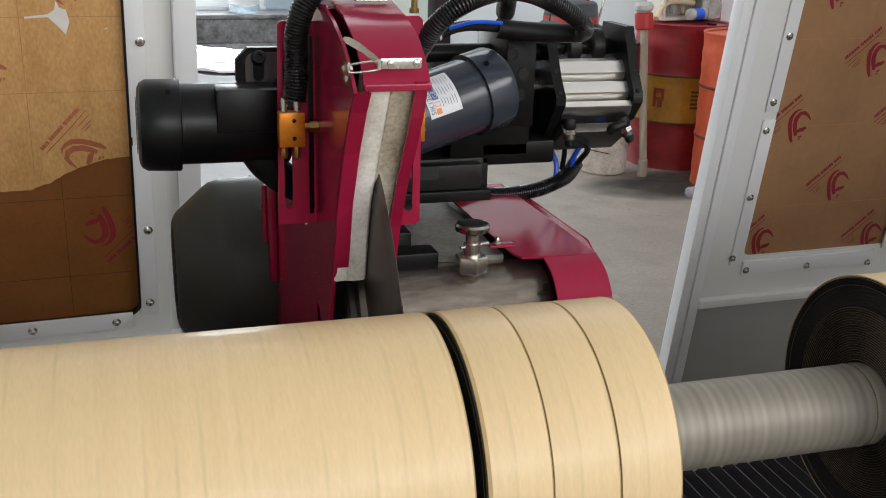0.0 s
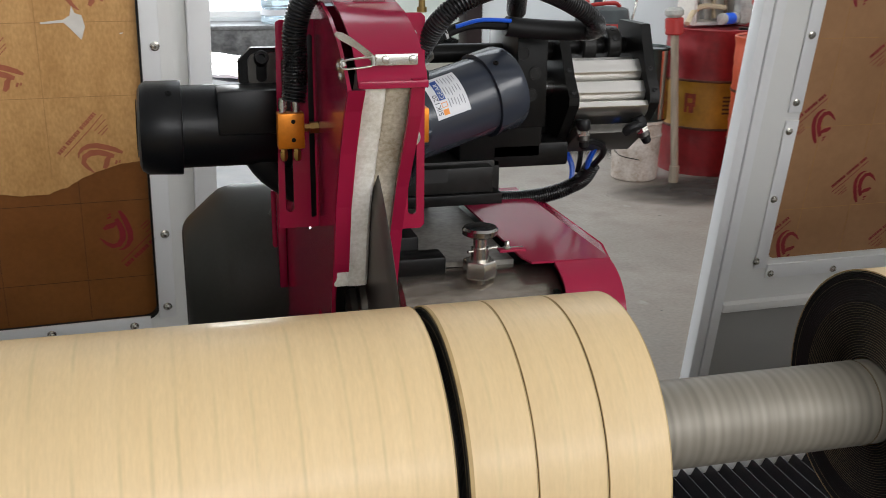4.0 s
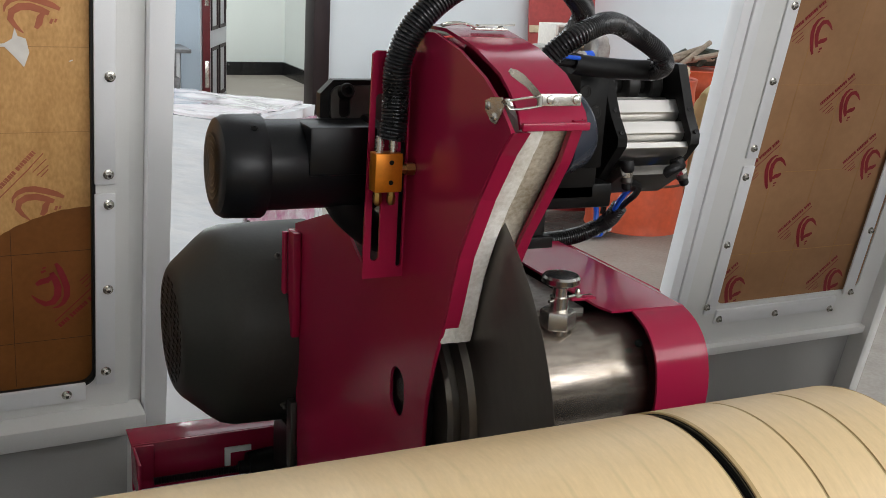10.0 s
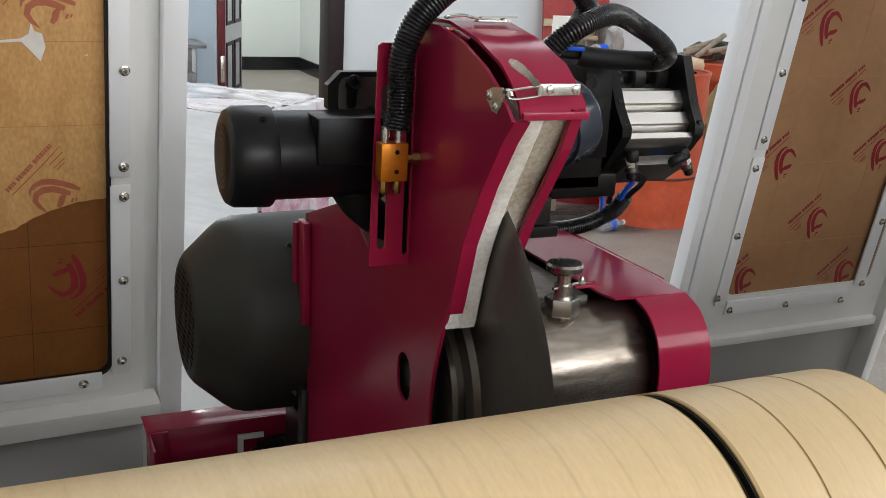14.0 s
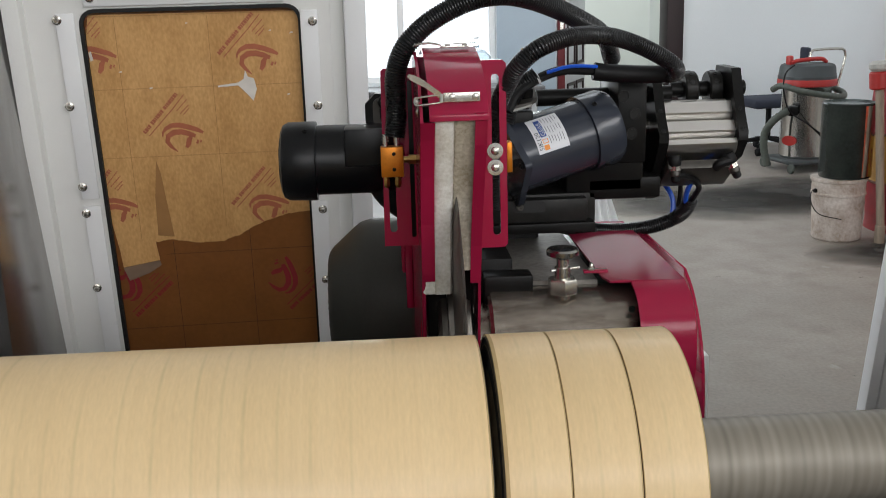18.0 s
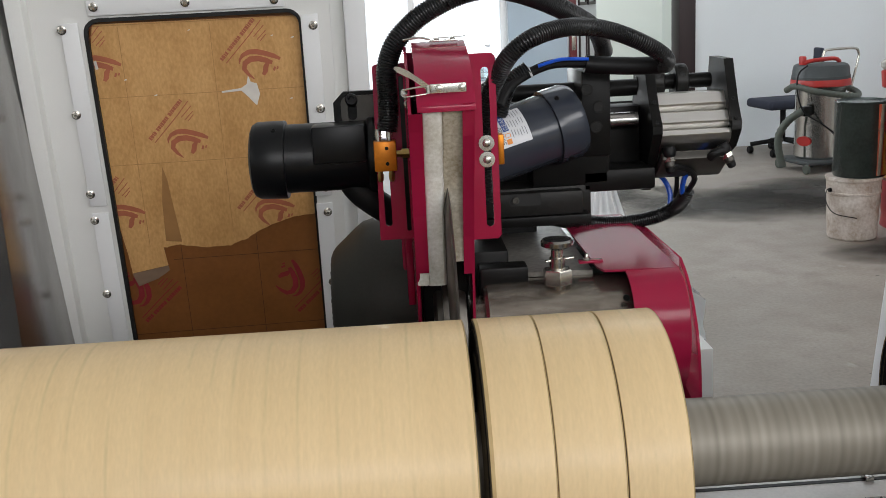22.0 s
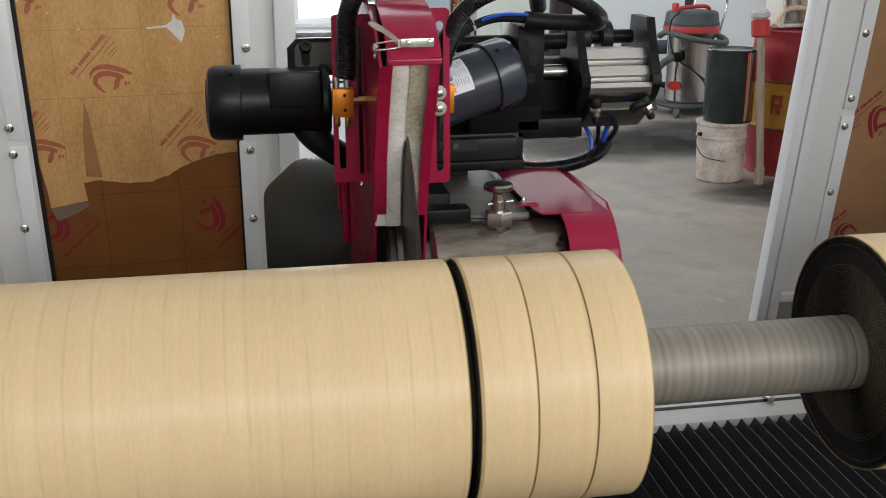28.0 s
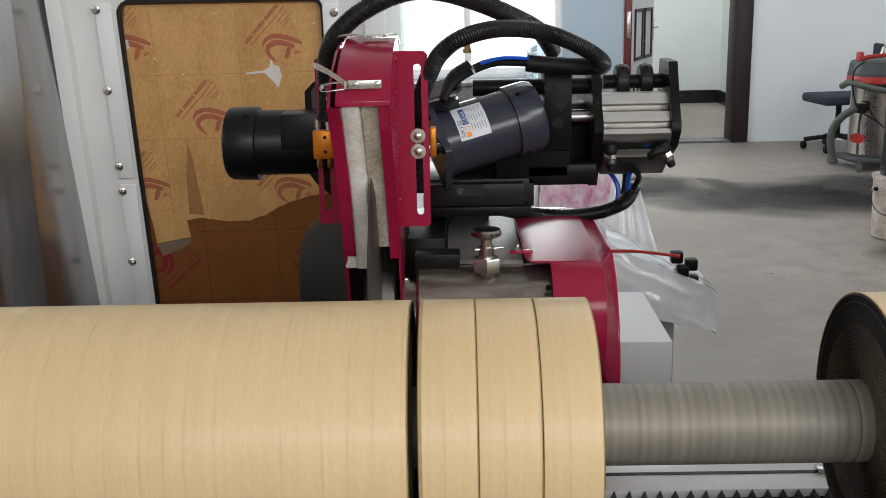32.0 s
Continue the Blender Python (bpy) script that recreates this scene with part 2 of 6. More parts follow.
def banded(name, c1, c2, scale, rough, metal=0.0, bump=0.1, soft=0.25, coat=0.0, c3=None, fine=3.1, rings=0.0):
    """Rings round the x axis of a thing that is turned or wound: bands along x, with a slow waver round the circumference."""
    m = bpy.data.materials.new(name)
    m.use_nodes = True
    n, l = m.node_tree.nodes, m.node_tree.links
    b = n["Principled BSDF"]
    b.inputs["Metallic"].default_value, b.inputs["Coat Weight"].default_value = metal, coat
    tc, mp = n.new("ShaderNodeTexCoord"), n.new("ShaderNodeMapping")
    l.new(tc.outputs["Object"], mp.inputs["Vector"])
    mp.inputs["Scale"].default_value = (1, 0.012, 0.012)
    a, d, e = n.new("ShaderNodeTexNoise"), n.new("ShaderNodeTexNoise"), n.new("ShaderNodeTexNoise")
    for node, sc, det in ((a, scale, 3), (d, scale * fine, 2), (e, 6, 4)):
        node.inputs["Scale"].default_value, node.inputs["Detail"].default_value = sc, det
    l.new(mp.outputs["Vector"], a.inputs["Vector"])
    l.new(mp.outputs["Vector"], d.inputs["Vector"])
    l.new(tc.outputs["Object"], e.inputs["Vector"])
    mix = n.new("ShaderNodeMath")
    mix.operation = "ADD"
    l.new(a.outputs["Fac"], mix.inputs[0])
    l.new(d.outputs["Fac"], mix.inputs[1])
    half = n.new("ShaderNodeMath")
    half.operation = "MULTIPLY"
    half.inputs[1].default_value = 0.5
    l.new(mix.outputs[0], half.inputs[0])
    ramp = n.new("ShaderNodeValToRGB")
    ramp.color_ramp.elements[0].position, ramp.color_ramp.elements[1].position = 0.5 - soft, 0.5 + soft
    ramp.color_ramp.elements[0].color, ramp.color_ramp.elements[1].color = (*c1, 1), (*c2, 1)
    if c3:
        el = ramp.color_ramp.elements.new(0.355)
        el.color = (*c2, 1)
        ramp.color_ramp.elements[0].color = (*c3, 1)
        ramp.color_ramp.elements[0].position = 0.33
    level = half.outputs[0]
    if rings:
        wave, wadd = n.new("ShaderNodeTexWave"), n.new("ShaderNodeMath")
        wave.inputs["Scale"].default_value, wave.inputs["Distortion"].default_value = 0.314159 / rings, 0.6
        wadd.operation = "MULTIPLY_ADD"
        wadd.inputs[1].default_value = 0.10
        l.new(mp.outputs["Vector"], wave.inputs["Vector"])
        l.new(wave.outputs["Fac"], wadd.inputs[0])
        l.new(level, wadd.inputs[2])
        level = wadd.outputs[0]
    l.new(level, ramp.inputs["Fac"])
    blotch = n.new("ShaderNodeMixRGB")
    blotch.blend_type = "MULTIPLY"
    blotch.inputs["Fac"].default_value = 0.25
    l.new(ramp.outputs["Color"], blotch.inputs["Color1"])
    l.new(e.outputs["Fac"], blotch.inputs["Color2"])
    gain = n.new("ShaderNodeMixRGB")
    gain.blend_type = "ADD"
    gain.inputs["Fac"].default_value = 0.12
    l.new(blotch.outputs["Color"], gain.inputs["Color1"])
    l.new(ramp.outputs["Color"], gain.inputs["Color2"])
    l.new(gain.outputs["Color"], b.inputs["Base Color"])
    b.inputs["Roughness"].default_value = rough
    bp = n.new("ShaderNodeBump")
    bp.inputs["Strength"].default_value, bp.inputs["Distance"].default_value = bump, 0.0006
    l.new(d.outputs["Fac"], bp.inputs["Height"])
    l.new(bp.outputs["Normal"], b.inputs["Normal"])
    return m


def liner(name):
    """Beige paper wound round the x axis: faint streaks, and thin greenish lines that come and go round the log."""
    m = banded(name, (0.738, 0.538, 0.286), (0.804, 0.604, 0.338), 60, 0.46, 0, 0.05, 0.26, 0.1, fine=4.3)
    n, l = m.node_tree.nodes, m.node_tree.links
    b = n["Principled BSDF"]
    plain = b.inputs["Base Color"].links[0].from_socket
    tc, mp = n.new("ShaderNodeTexCoord"), n.new("ShaderNodeMapping")
    mp.inputs["Scale"].default_value = (1, 0.02, 0.02)
    l.new(tc.outputs["Object"], mp.inputs["Vector"])
    wave, fade, sep = n.new("ShaderNodeTexVoronoi"), n.new("ShaderNodeTexNoise"), n.new("ShaderNodeSeparateXYZ")
    wave.voronoi_dimensions, wave.feature = "1D", "DISTANCE_TO_EDGE"
    wave.inputs["Scale"].default_value = 40
    fade.inputs["Scale"].default_value, fade.inputs["Detail"].default_value = 14, 2
    l.new(mp.outputs["Vector"], sep.inputs[0])
    l.new(sep.outputs["X"], wave.inputs["W"])
    l.new(tc.outputs["Object"], fade.inputs["Vector"])
    vis, both, thin = n.new("ShaderNodeMapRange"), n.new("ShaderNodeMath"), n.new("ShaderNodeMapRange")
    both.operation = "MULTIPLY"
    thin.inputs["From Min"].default_value, thin.inputs["From Max"].default_value = 0.012, 0.085
    thin.inputs["To Min"].default_value, thin.inputs["To Max"].default_value = 1, 0
    l.new(wave.outputs["Distance"], thin.inputs["Value"])
    vis.inputs["From Min"].default_value, vis.inputs["From Max"].default_value = 0.42, 0.66
    vis.inputs["To Min"].default_value, vis.inputs["To Max"].default_value = 0.02, 0.20
    l.new(fade.outputs["Fac"], vis.inputs["Value"])
    l.new(thin.outputs["Result"], both.inputs[0])
    l.new(vis.outputs["Result"], both.inputs[1])
    mix = n.new("ShaderNodeMixRGB")
    l.new(both.outputs[0], mix.inputs["Fac"])
    l.new(plain, mix.inputs["Color1"])
    mix.inputs["Color2"].default_value = (0.30, 0.27, 0.10, 1)
    grain, gr_map, speck = n.new("ShaderNodeTexNoise"), n.new("ShaderNodeMapRange"), n.new("ShaderNodeMixRGB")
    grain.inputs["Scale"].default_value, grain.inputs["Detail"].default_value = 420, 3
    l.new(tc.outputs["Object"], grain.inputs["Vector"])
    gr_map.inputs["From Min"].default_value, gr_map.inputs["From Max"].default_value = 0.3, 0.7
    gr_map.inputs["To Min"].default_value, gr_map.inputs["To Max"].default_value = 0.94, 1.07
    l.new(grain.outputs["Fac"], gr_map.inputs["Value"])
    speck.blend_type = "MULTIPLY"
    speck.inputs["Fac"].default_value = 1.0
    l.new(mix.outputs["Color"], speck.inputs["Color1"])
    l.new(gr_map.outputs["Result"], speck.inputs["Color2"])
    l.new(speck.outputs["Color"], b.inputs["Base Color"])
    return m


PAPER = liner("beige_release_liner")
SHAFT = banded("worn_grey_shaft_sleeve", (0.130, 0.116, 0.092), (0.350, 0.315, 0.258), 40, 0.48, 0.18, 0.10, 0.22, fine=1.9, rings=0.0088)
BELLOWS = mat("black_bellows_cloth", (0.030, 0.032, 0.035), 0.42, 0, 0.25, 12, 0.1, 300, spec=0.35)
FOAM = mat("black_foam", (0.012, 0.0108, 0.0106), 0.75, 0, 0.3, 30, 0.3, 200)
CUT_EDGE = mat("browned_cut_edge", (0.40, 0.265, 0.115), 0.7, 0, 0.3, 30, col2=(0.56, 0.40, 0.19))
LINER_EDGE = mat("brown_liner_edge", (0.15, 0.115, 0.068), 0.7, 0, 0.3, 60)


# ---- mesh helpers ----
def part(name, bm, material, parent=None, label="", angle=35):
    for f in bm.faces:
        f.smooth = True
    for e in bm.edges:
        if len(e.link_faces) == 2 and e.calc_face_angle(0) > radians(angle):
            e.smooth = False
    me = bpy.data.meshes.new(name)
    bm.to_mesh(me)
    bm.free()
    me.materials.append(material)
    ob = new(name, me)
    if parent:
        ob.parent = parent
    if label:
        ob["label"] = label
    return ob


def thing(name, label, category, group="", m=None):
    ob = new(name)
    if m is not None:
        ob.matrix_world = m
    return tagged(ob, label, category, group)


def box(x0, x1, y0, y1, z0, z1, bev=0.0, bm=None, seg=2, m=None):
    bm = bm or bmesh.new()
    r = bmesh.ops.create_cube(bm, size=1)
    for v in r["verts"]:
        v.co = Vector((x0 + (v.co.x + 0.5) * (x1 - x0), y0 + (v.co.y + 0.5) * (y1 - y0), z0 + (v.co.z + 0.5) * (z1 - z0)))
    vs = r["verts"]
    if bev:
        es = list({e for v in vs for e in v.link_edges})
        g = bmesh.ops.bevel(bm, geom=es, offset=bev, segments=seg, affect="EDGES", profile=0.5)
        vs = list({v for f in g["faces"] for v in f.verts} | {v for v in vs if v.is_valid})
    if m is not None:
        bmesh.ops.transform(bm, matrix=m, verts=[v for v in vs if v.is_valid])
    return bm


def lathe(profile, origin=(0, 0, 0), axis=(1, 0, 0), seg=48, bm=None, caps=True):
    """Turn (along, radius) pairs round the axis through origin."""
    bm = bm or bmesh.new()
    ax = Vector(axis).normalized()
    q = ax.to_track_quat("X", "Z").to_matrix()
    o = Vector(origin)
    rings = []
    for s, r in profile:
        rings.append([bm.verts.new(o + q @ Vector((s, r * math.cos(2 * math.pi * k / seg), r * math.sin(2 * math.pi * k / seg)))) for k in range(seg)])
    for a, b in zip(rings, rings[1:]):
        for k in range(seg):
            bm.faces.new((a[k], a[(k + 1) % seg], b[(k + 1) % seg], b[k]))
    if caps:
        bm.faces.new(rings[0])
        bm.faces.new(rings[-1])
    bmesh.ops.recalc_face_normals(bm, faces=bm.faces)
    return bm


def rod(a, b, r, seg=20, bev=0.0, bm=None):
    a, b = Vector(a), Vector(b)
    d = (b - a).length
    prof = [(0, r), (d, r)] if not bev else [(0, r - bev), (bev, r), (d - bev, r), (d, r - bev)]
    return lathe(prof, a, b - a, seg, bm)


def smooth_line(pts, step):
    """Points every step along a Catmull-Rom line."""
    p = [Vector(v) for v in pts]
    p = [2 * p[0] - p[1]] + p + [2 * p[-1] - p[-2]]
    out = []
    for i in range(1, len(p) - 2):
        n = max(2, int((p[i + 1] - p[i]).length / step * 3))
        for k in range(n):
            t = k / n
            out.append(0.5 * (2 * p[i] + (p[i + 1] - p[i - 1]) * t + (2 * p[i - 1] - 5 * p[i] + 4 * p[i + 1] - p[i + 2]) * t * t + (3 * p[i] - p[i - 1] - 3 * p[i + 1] + p[i + 2]) * t ** 3))
    out.append(p[-2])
    res, acc = [out[0]], 0.0
    for a, b in zip(out, out[1:]):
        d = (b - a).length
        while acc + d >= step:
            a = a.lerp(b, (step - acc) / d)
            d = (b - a).length
            acc = 0
            res.append(a)
        acc += d
    return res


def tube(pts, r, step=0.006, seg=12, ridge=0.0, bm=None):
    """A round tube along the points; ridge is the depth of its corrugation, one groove every three steps."""
    bm = bm or bmesh.new()
    line = smooth_line(pts, step)
    up = Vector((0.3, 0.2, 1)).normalized()
    rings = []
    for i, c in enumerate(line):
        d = (line[min(i + 1, len(line) - 1)] - line[max(i - 1, 0)]).normalized()
        side = up.cross(d).normalized()
        up = d.cross(side).normalized()
        rr = r - (0, 0, ridge * 1.15)[i % 3]
        rings.append([bm.verts.new(c + rr * (math.cos(2 * math.pi * k / seg) * side + math.sin(2 * math.pi * k / seg) * up)) for k in range(seg)])
    for a, b in zip(rings, rings[1:]):
        for k in range(seg):
            bm.faces.new((a[k], a[(k + 1) % seg], b[(k + 1) % seg], b[k]))
    bm.faces.new(rings[0])
    bm.faces.new(rings[-1])
    bmesh.ops.recalc_face_normals(bm, faces=bm.faces)
    return bm


def plate(outer, holes, to3, thick, bm=None):
    """A flat plate with holes: outlines in (u, v), to3(u, v, w) puts them in space, w from 0 to thick."""
    bm = bm or bmesh.new()
    edges = []
    for loop in [outer] + list(holes):
        vs = [bm.verts.new(Vector((u, v, 0))) for u, v in loop]
        edges += [bm.edges.new((vs[i], vs[(i + 1) % len(vs)])) for i in range(len(vs))]
    r = bmesh.ops.triangle_fill(bm, use_beauty=True, use_dissolve=False, edges=edges, normal=(0, 0, 1))
    fs = [g for g in r["geom"] if isinstance(g, bmesh.types.BMFace)]
    e = bmesh.ops.extrude_face_region(bm, geom=fs)
    for g in e["geom"]:
        if isinstance(g, bmesh.types.BMVert):
            g.co.z += thick
    for v in bm.verts:
        v.co = Vector(to3(v.co.x, v.co.y, v.co.z))
    bmesh.ops.recalc_face_normals(bm, faces=bm.faces)
    return bm


def slot(cu, cv, w, h, n=8):
    """A round-ended slot outline."""
    r = min(w, h) / 2
    pts = []
    for k in range(2 * n):
        a = 2 * math.pi * (k + 0.5) / (2 * n)
        du, dv = math.cos(a) * r, math.sin(a) * r
        if h >= w:
            dv += (h / 2 - r) * (1 if dv > 0 else -1)
        else:
            du += (w / 2 - r) * (1 if du > 0 else -1)
        pts.append((cu + du, cv + dv))
    return pts


def rounded(u0, u1, v0, v1, r, n=5):
    pts = []
    for cu, cv, a0 in ((u1 - r, v1 - r, 0), (u0 + r, v1 - r, 90), (u0 + r, v0 + r, 180), (u1 - r, v0 + r, 270)):
        for k in range(n + 1):
            a = radians(a0 + 90 * k / n)
            pts.append((cu + r * math.cos(a), cv + r * math.sin(a)))
    return pts


def screw(c, d, r=0.005, h=0.004, bm=None):
    """A socket-head screw at c, head pointing along d."""
    return lathe([(0, r), (h * 0.8, r), (h, r * 0.85), (h, r * 0.5), (h * 0.45, r * 0.5)], c, d, 14, bm)


def hexnut(c, d, r, h, bm=None):
    return lathe([(0, r * 0.93), (h * 0.08, r), (h * 0.9, r), (h, r * 0.92)], c, d, 6, bm)


# ---- the hall ----
def setting(name, bm, material, label, category="wall"):
    return tagged(part(name, bm, material), label, category, kind="structure")


setting("floor", box(-7, 7, -6, 14, -0.2, 0), CONCRETE, "grey trowelled concrete floor with stains and scuffs", "floor")
setting("ceiling", plate([(-7.2, -6.2), (7.2, -6.2), (7.2, 14.2), (-7.2, 14.2)], [[(0.4, 4.6), (4.4, 4.6), (4.4, 7.2), (0.4, 7.2)]], lambda u, v, w: (u, v, 5.5 + w), 0.15), CEIL, "white sheet ceiling with an opening added for the rear fill lamp", "ceiling")
BACK = 9.0
setting("wall_back", plate([(-7, 0), (7, 0), (7, 5.5), (-7, 5.5)],
        [[(1.62, 0.0005), (2.64, 0.0005), (2.64, 2.1), (1.62, 2.1)], [(-0.75, 0.69), (1.02, 0.69), (1.02, 2.6), (-0.75, 2.6)]],
        lambda u, v, w: (u, BACK + w, v), 0.2), WALL, "white plastered back wall with a doorway and a window")
setting("wall_left", plate([(-6, 0), (14, 0), (14, 5.5), (-6, 5.5)], [[(-0.1, 2.3), (5.9, 2.3), (5.9, 4.5), (-0.1, 4.5)]], lambda u, v, w: (-7 - w, u, v), 0.2), WALL, "white side wall with a band of high windows")
setting("wall_right", plate([(-6, 0), (9, 0), (9, 5.5), (-6, 5.5)], [[(-5.2, 3.4), (-0.8, 3.4), (-0.8, 5.1), (-5.2, 5.1)]], lambda u, v, w: (5.6 + w, u, v), 0.2), WALL, "white plastered side wall with high windows")
setting("wall_front", plate([(-7, 0), (7, 0), (7, 5.5), (-7, 5.5)], [[(-1.4, 2.35), (5.4, 2.35), (5.4, 4.05), (-1.4, 4.05)]], lambda u, v, w: (u, -6 - w, v), 0.2), WALL, "white front wall with a band of high windows")
setting("ground", box(-60, 60, -80, 60, -0.5, -0.21), CONCRETE, "grey yard outside the hall", "ground")
# soft dark patches: floor stain together with shade painted onto the concrete
FLOOR_DARK = bpy.data.materials.new("stain_and_shade")
FLOOR_DARK.use_nodes = True
sn, sk = FLOOR_DARK.node_tree.nodes, FLOOR_DARK.node_tree.links
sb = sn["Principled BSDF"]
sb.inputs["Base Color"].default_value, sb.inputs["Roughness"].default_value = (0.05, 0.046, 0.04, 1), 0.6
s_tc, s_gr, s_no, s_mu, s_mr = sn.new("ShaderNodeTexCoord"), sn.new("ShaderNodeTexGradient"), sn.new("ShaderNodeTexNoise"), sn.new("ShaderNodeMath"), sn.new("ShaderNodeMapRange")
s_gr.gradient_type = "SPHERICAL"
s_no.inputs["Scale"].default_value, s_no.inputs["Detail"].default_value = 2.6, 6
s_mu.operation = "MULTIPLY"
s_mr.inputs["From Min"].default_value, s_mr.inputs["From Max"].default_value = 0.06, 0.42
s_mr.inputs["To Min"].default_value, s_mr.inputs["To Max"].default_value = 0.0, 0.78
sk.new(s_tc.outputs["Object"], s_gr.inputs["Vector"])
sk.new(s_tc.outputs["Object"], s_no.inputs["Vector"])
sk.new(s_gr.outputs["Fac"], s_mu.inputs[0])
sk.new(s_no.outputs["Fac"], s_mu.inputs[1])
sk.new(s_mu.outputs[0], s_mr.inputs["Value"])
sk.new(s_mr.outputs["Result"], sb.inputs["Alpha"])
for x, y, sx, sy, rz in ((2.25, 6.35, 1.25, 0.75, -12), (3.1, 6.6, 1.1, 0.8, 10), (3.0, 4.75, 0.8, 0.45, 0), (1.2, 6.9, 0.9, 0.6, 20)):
    st = setting("floor_dark_patch", plate([(-1, -1), (1, -1), (1, 1), (-1, 1)], [], lambda u, v, w: (u, v, w), 0.001), FLOOR_DARK, "dark patch of stain and painted shade on the concrete floor", "stain")
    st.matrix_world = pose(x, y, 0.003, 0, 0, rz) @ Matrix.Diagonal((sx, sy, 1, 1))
# darker blue-grey strip of the back wall between window and doorway
setting("wall_panel", box(1.026, 1.574, 8.986, 8.998, 0.663, 2.6), BLUE_W, "darker blue-grey strip of wall beside the door")
setting("wall_panel_low", box(1.402, 1.574, 8.986, 8.998, 0.0, 0.662), BLUE_W, "darker blue-grey strip of wall beside the door")
# corridor behind the doorway
setting("wall_corridor_back", box(-0.5, 6, 12.3, 12.45, 0, 3.0), WALL_G, "pale wall at the end of the corridor")
setting("wall_corridor_side", box(3.32, 3.47, 9.2, 12.3, 0, 3.0), WALL_G, "pale corridor side wall")
setting("wall_corridor_far_side", box(-0.65, -0.5, 9.2, 12.3, 0, 3.0), WALL_G, "pale corridor side wall")
setting("ceiling_corridor", box(-0.5, 3.4, 9.2, 12.3, 3.0, 3.1), CEIL, "white corridor ceiling", "ceiling")
setting("baseboard_back", box(-0.5, 3.32, 12.27, 12.3, 0, 0.16), SKIRT, "black stone skirting in the corridor", "baseboard")
setting("baseboard_side", box(3.29, 3.32, 9.2, 12.27, 0, 0.16), SKIRT, "black stone skirting in the corridor", "baseboard")
door = thing("door_1", "open panelled door in a dark red-brown frame", "door")
door["kind"] = "structure"
part("jamb", box(2.622, 2.778, 8.96, 9.24, 0, 2.1, 0.006), DARKWOOD, door)
part("jamb", box(1.592, 1.66, 8.96, 9.24, 0, 2.1, 0.006), REDWOOD, door)
part("head", box(1.592, 2.80, 8.96, 9.24, 2.1, 2.22, 0.006), DARKWOOD, door)
part("threshold", box(1.661, 2.621, 8.98, 9.22, 0.001, 0.02, 0.004), STONE, door)
leaf_m = pose(1.685, 9.24, 0, 0, 0, 66)
leaf = part("leaf", box(0, 0.86, -0.02, 0.02, 0.02, 2.06, 0.004), DOOR_PALE, door)
leaf.matrix_local = leaf_m
for z0, z1 in ((0.12, 0.60), (0.76, 1.25), (1.40, 1.95)):
    for x0, x1 in ((0.09, 0.40), (0.46, 0.77)):
        fr = bmesh.new()
        for a in ((x0, x0 + 0.03, z0, z1), (x1 - 0.03, x1, z0, z1), (x0, x1, z0, z0 + 0.03), (x0, x1, z1 - 0.03, z1)):
            box(a[0], a[1], -0.034, -0.019, a[2], a[3], 0, fr)
        p = part("panel_moulding", fr, DARKWOOD, leaf)
part("lock_plate", box(0.79, 0.84, -0.03, -0.019, 0.92, 1.14, 0.003), CHROME, leaf)
part("door_handle", tube([(0.815, -0.02, 1.05), (0.815, -0.07, 1.05), (0.76, -0.075, 1.05), (0.70, -0.07, 1.05)], 0.009, 0.01), CHROME, leaf)
part("hinge", box(1.612, 1.650, 8.955, 8.9595, 0.28, 0.52, 0.002), CHROME, door)
part("hinge", box(1.612, 1.650, 8.955, 8.9595, 1.0, 1.24, 0.002), CHROME, door)
# window with daylight behind it
GLOW = bpy.data.materials.new("overcast_daylight")
GLOW.use_nodes = True
gn = GLOW.node_tree.nodes
gb = gn["Principled BSDF"]
gb.inputs["Base Color"].default_value = (0.8, 0.85, 0.9, 1)
gb.inputs["Emission Color"].default_value = (0.86, 0.93, 1.0, 1)
gb.inputs["Emission Strength"].default_value = 1.15
setting("backdrop", box(-3.0, 3.0, 9.9, 9.95, 0.3, 3.2), GLOW, "bright overcast daylight outside the window", "backdrop").location = (-1.9, 0, 0)
win = thing("window_1", "white-framed window over a stone sill", "window")
win["kind"] = "structure"
for x0, x1, z0, z1 in ((-0.75, -0.69, 0.69, 2.6), (0.96, 1.02, 0.69, 2.6), (-0.69, 0.96, 0.69, 0.74), (-0.69, 0.96, 2.54, 2.6), (0.105, 0.165, 0.74, 2.54)):
    part("window_frame", box(x0, x1, 9.05, 9.11, z0, z1, 0.004), FRAME_W, win)
counter = thing("stone_counter", "grey marbled stone-clad counter along the back wall", "counter")
part("top", box(-1.6, 1.40, 8.50, 8.995, 0.628, 0.662, 0.004), STONE, counter)
for k in range(3):
    part("stone_course", box(-1.58, 1.34 - 0.03 * k, 8.54, 8.995, 0.002 + k * 0.209, 0.207 + k * 0.209, 0.004), STONE, counter)


# ---- the guard doors behind the cutting head ----
def leaning(a, b, c):
    """The pose of a plane y = a + b x + c z: x along it, z up it, y out of its back."""
    ex = Vector((1, b, 0)).normalized()
    ez = Vector((0, c, 1))
    ez = (ez - ex * ez.dot(ex)).normalized()
    ey = ez.cross(ex)
    m = Matrix((ex, ey, ez)).transposed().to_4x4()
    m.translation = (0, a, 0)
    return m, (lambda x, z: ((Vector((x, b * x + c * z, z))).dot(ex), (Vector((x, b * x + c * z, z))).dot(ez)))


def flat(outline, y, th, m=None):
    return plate(outline, [], lambda u, v, w: (u, y + w, v), th)


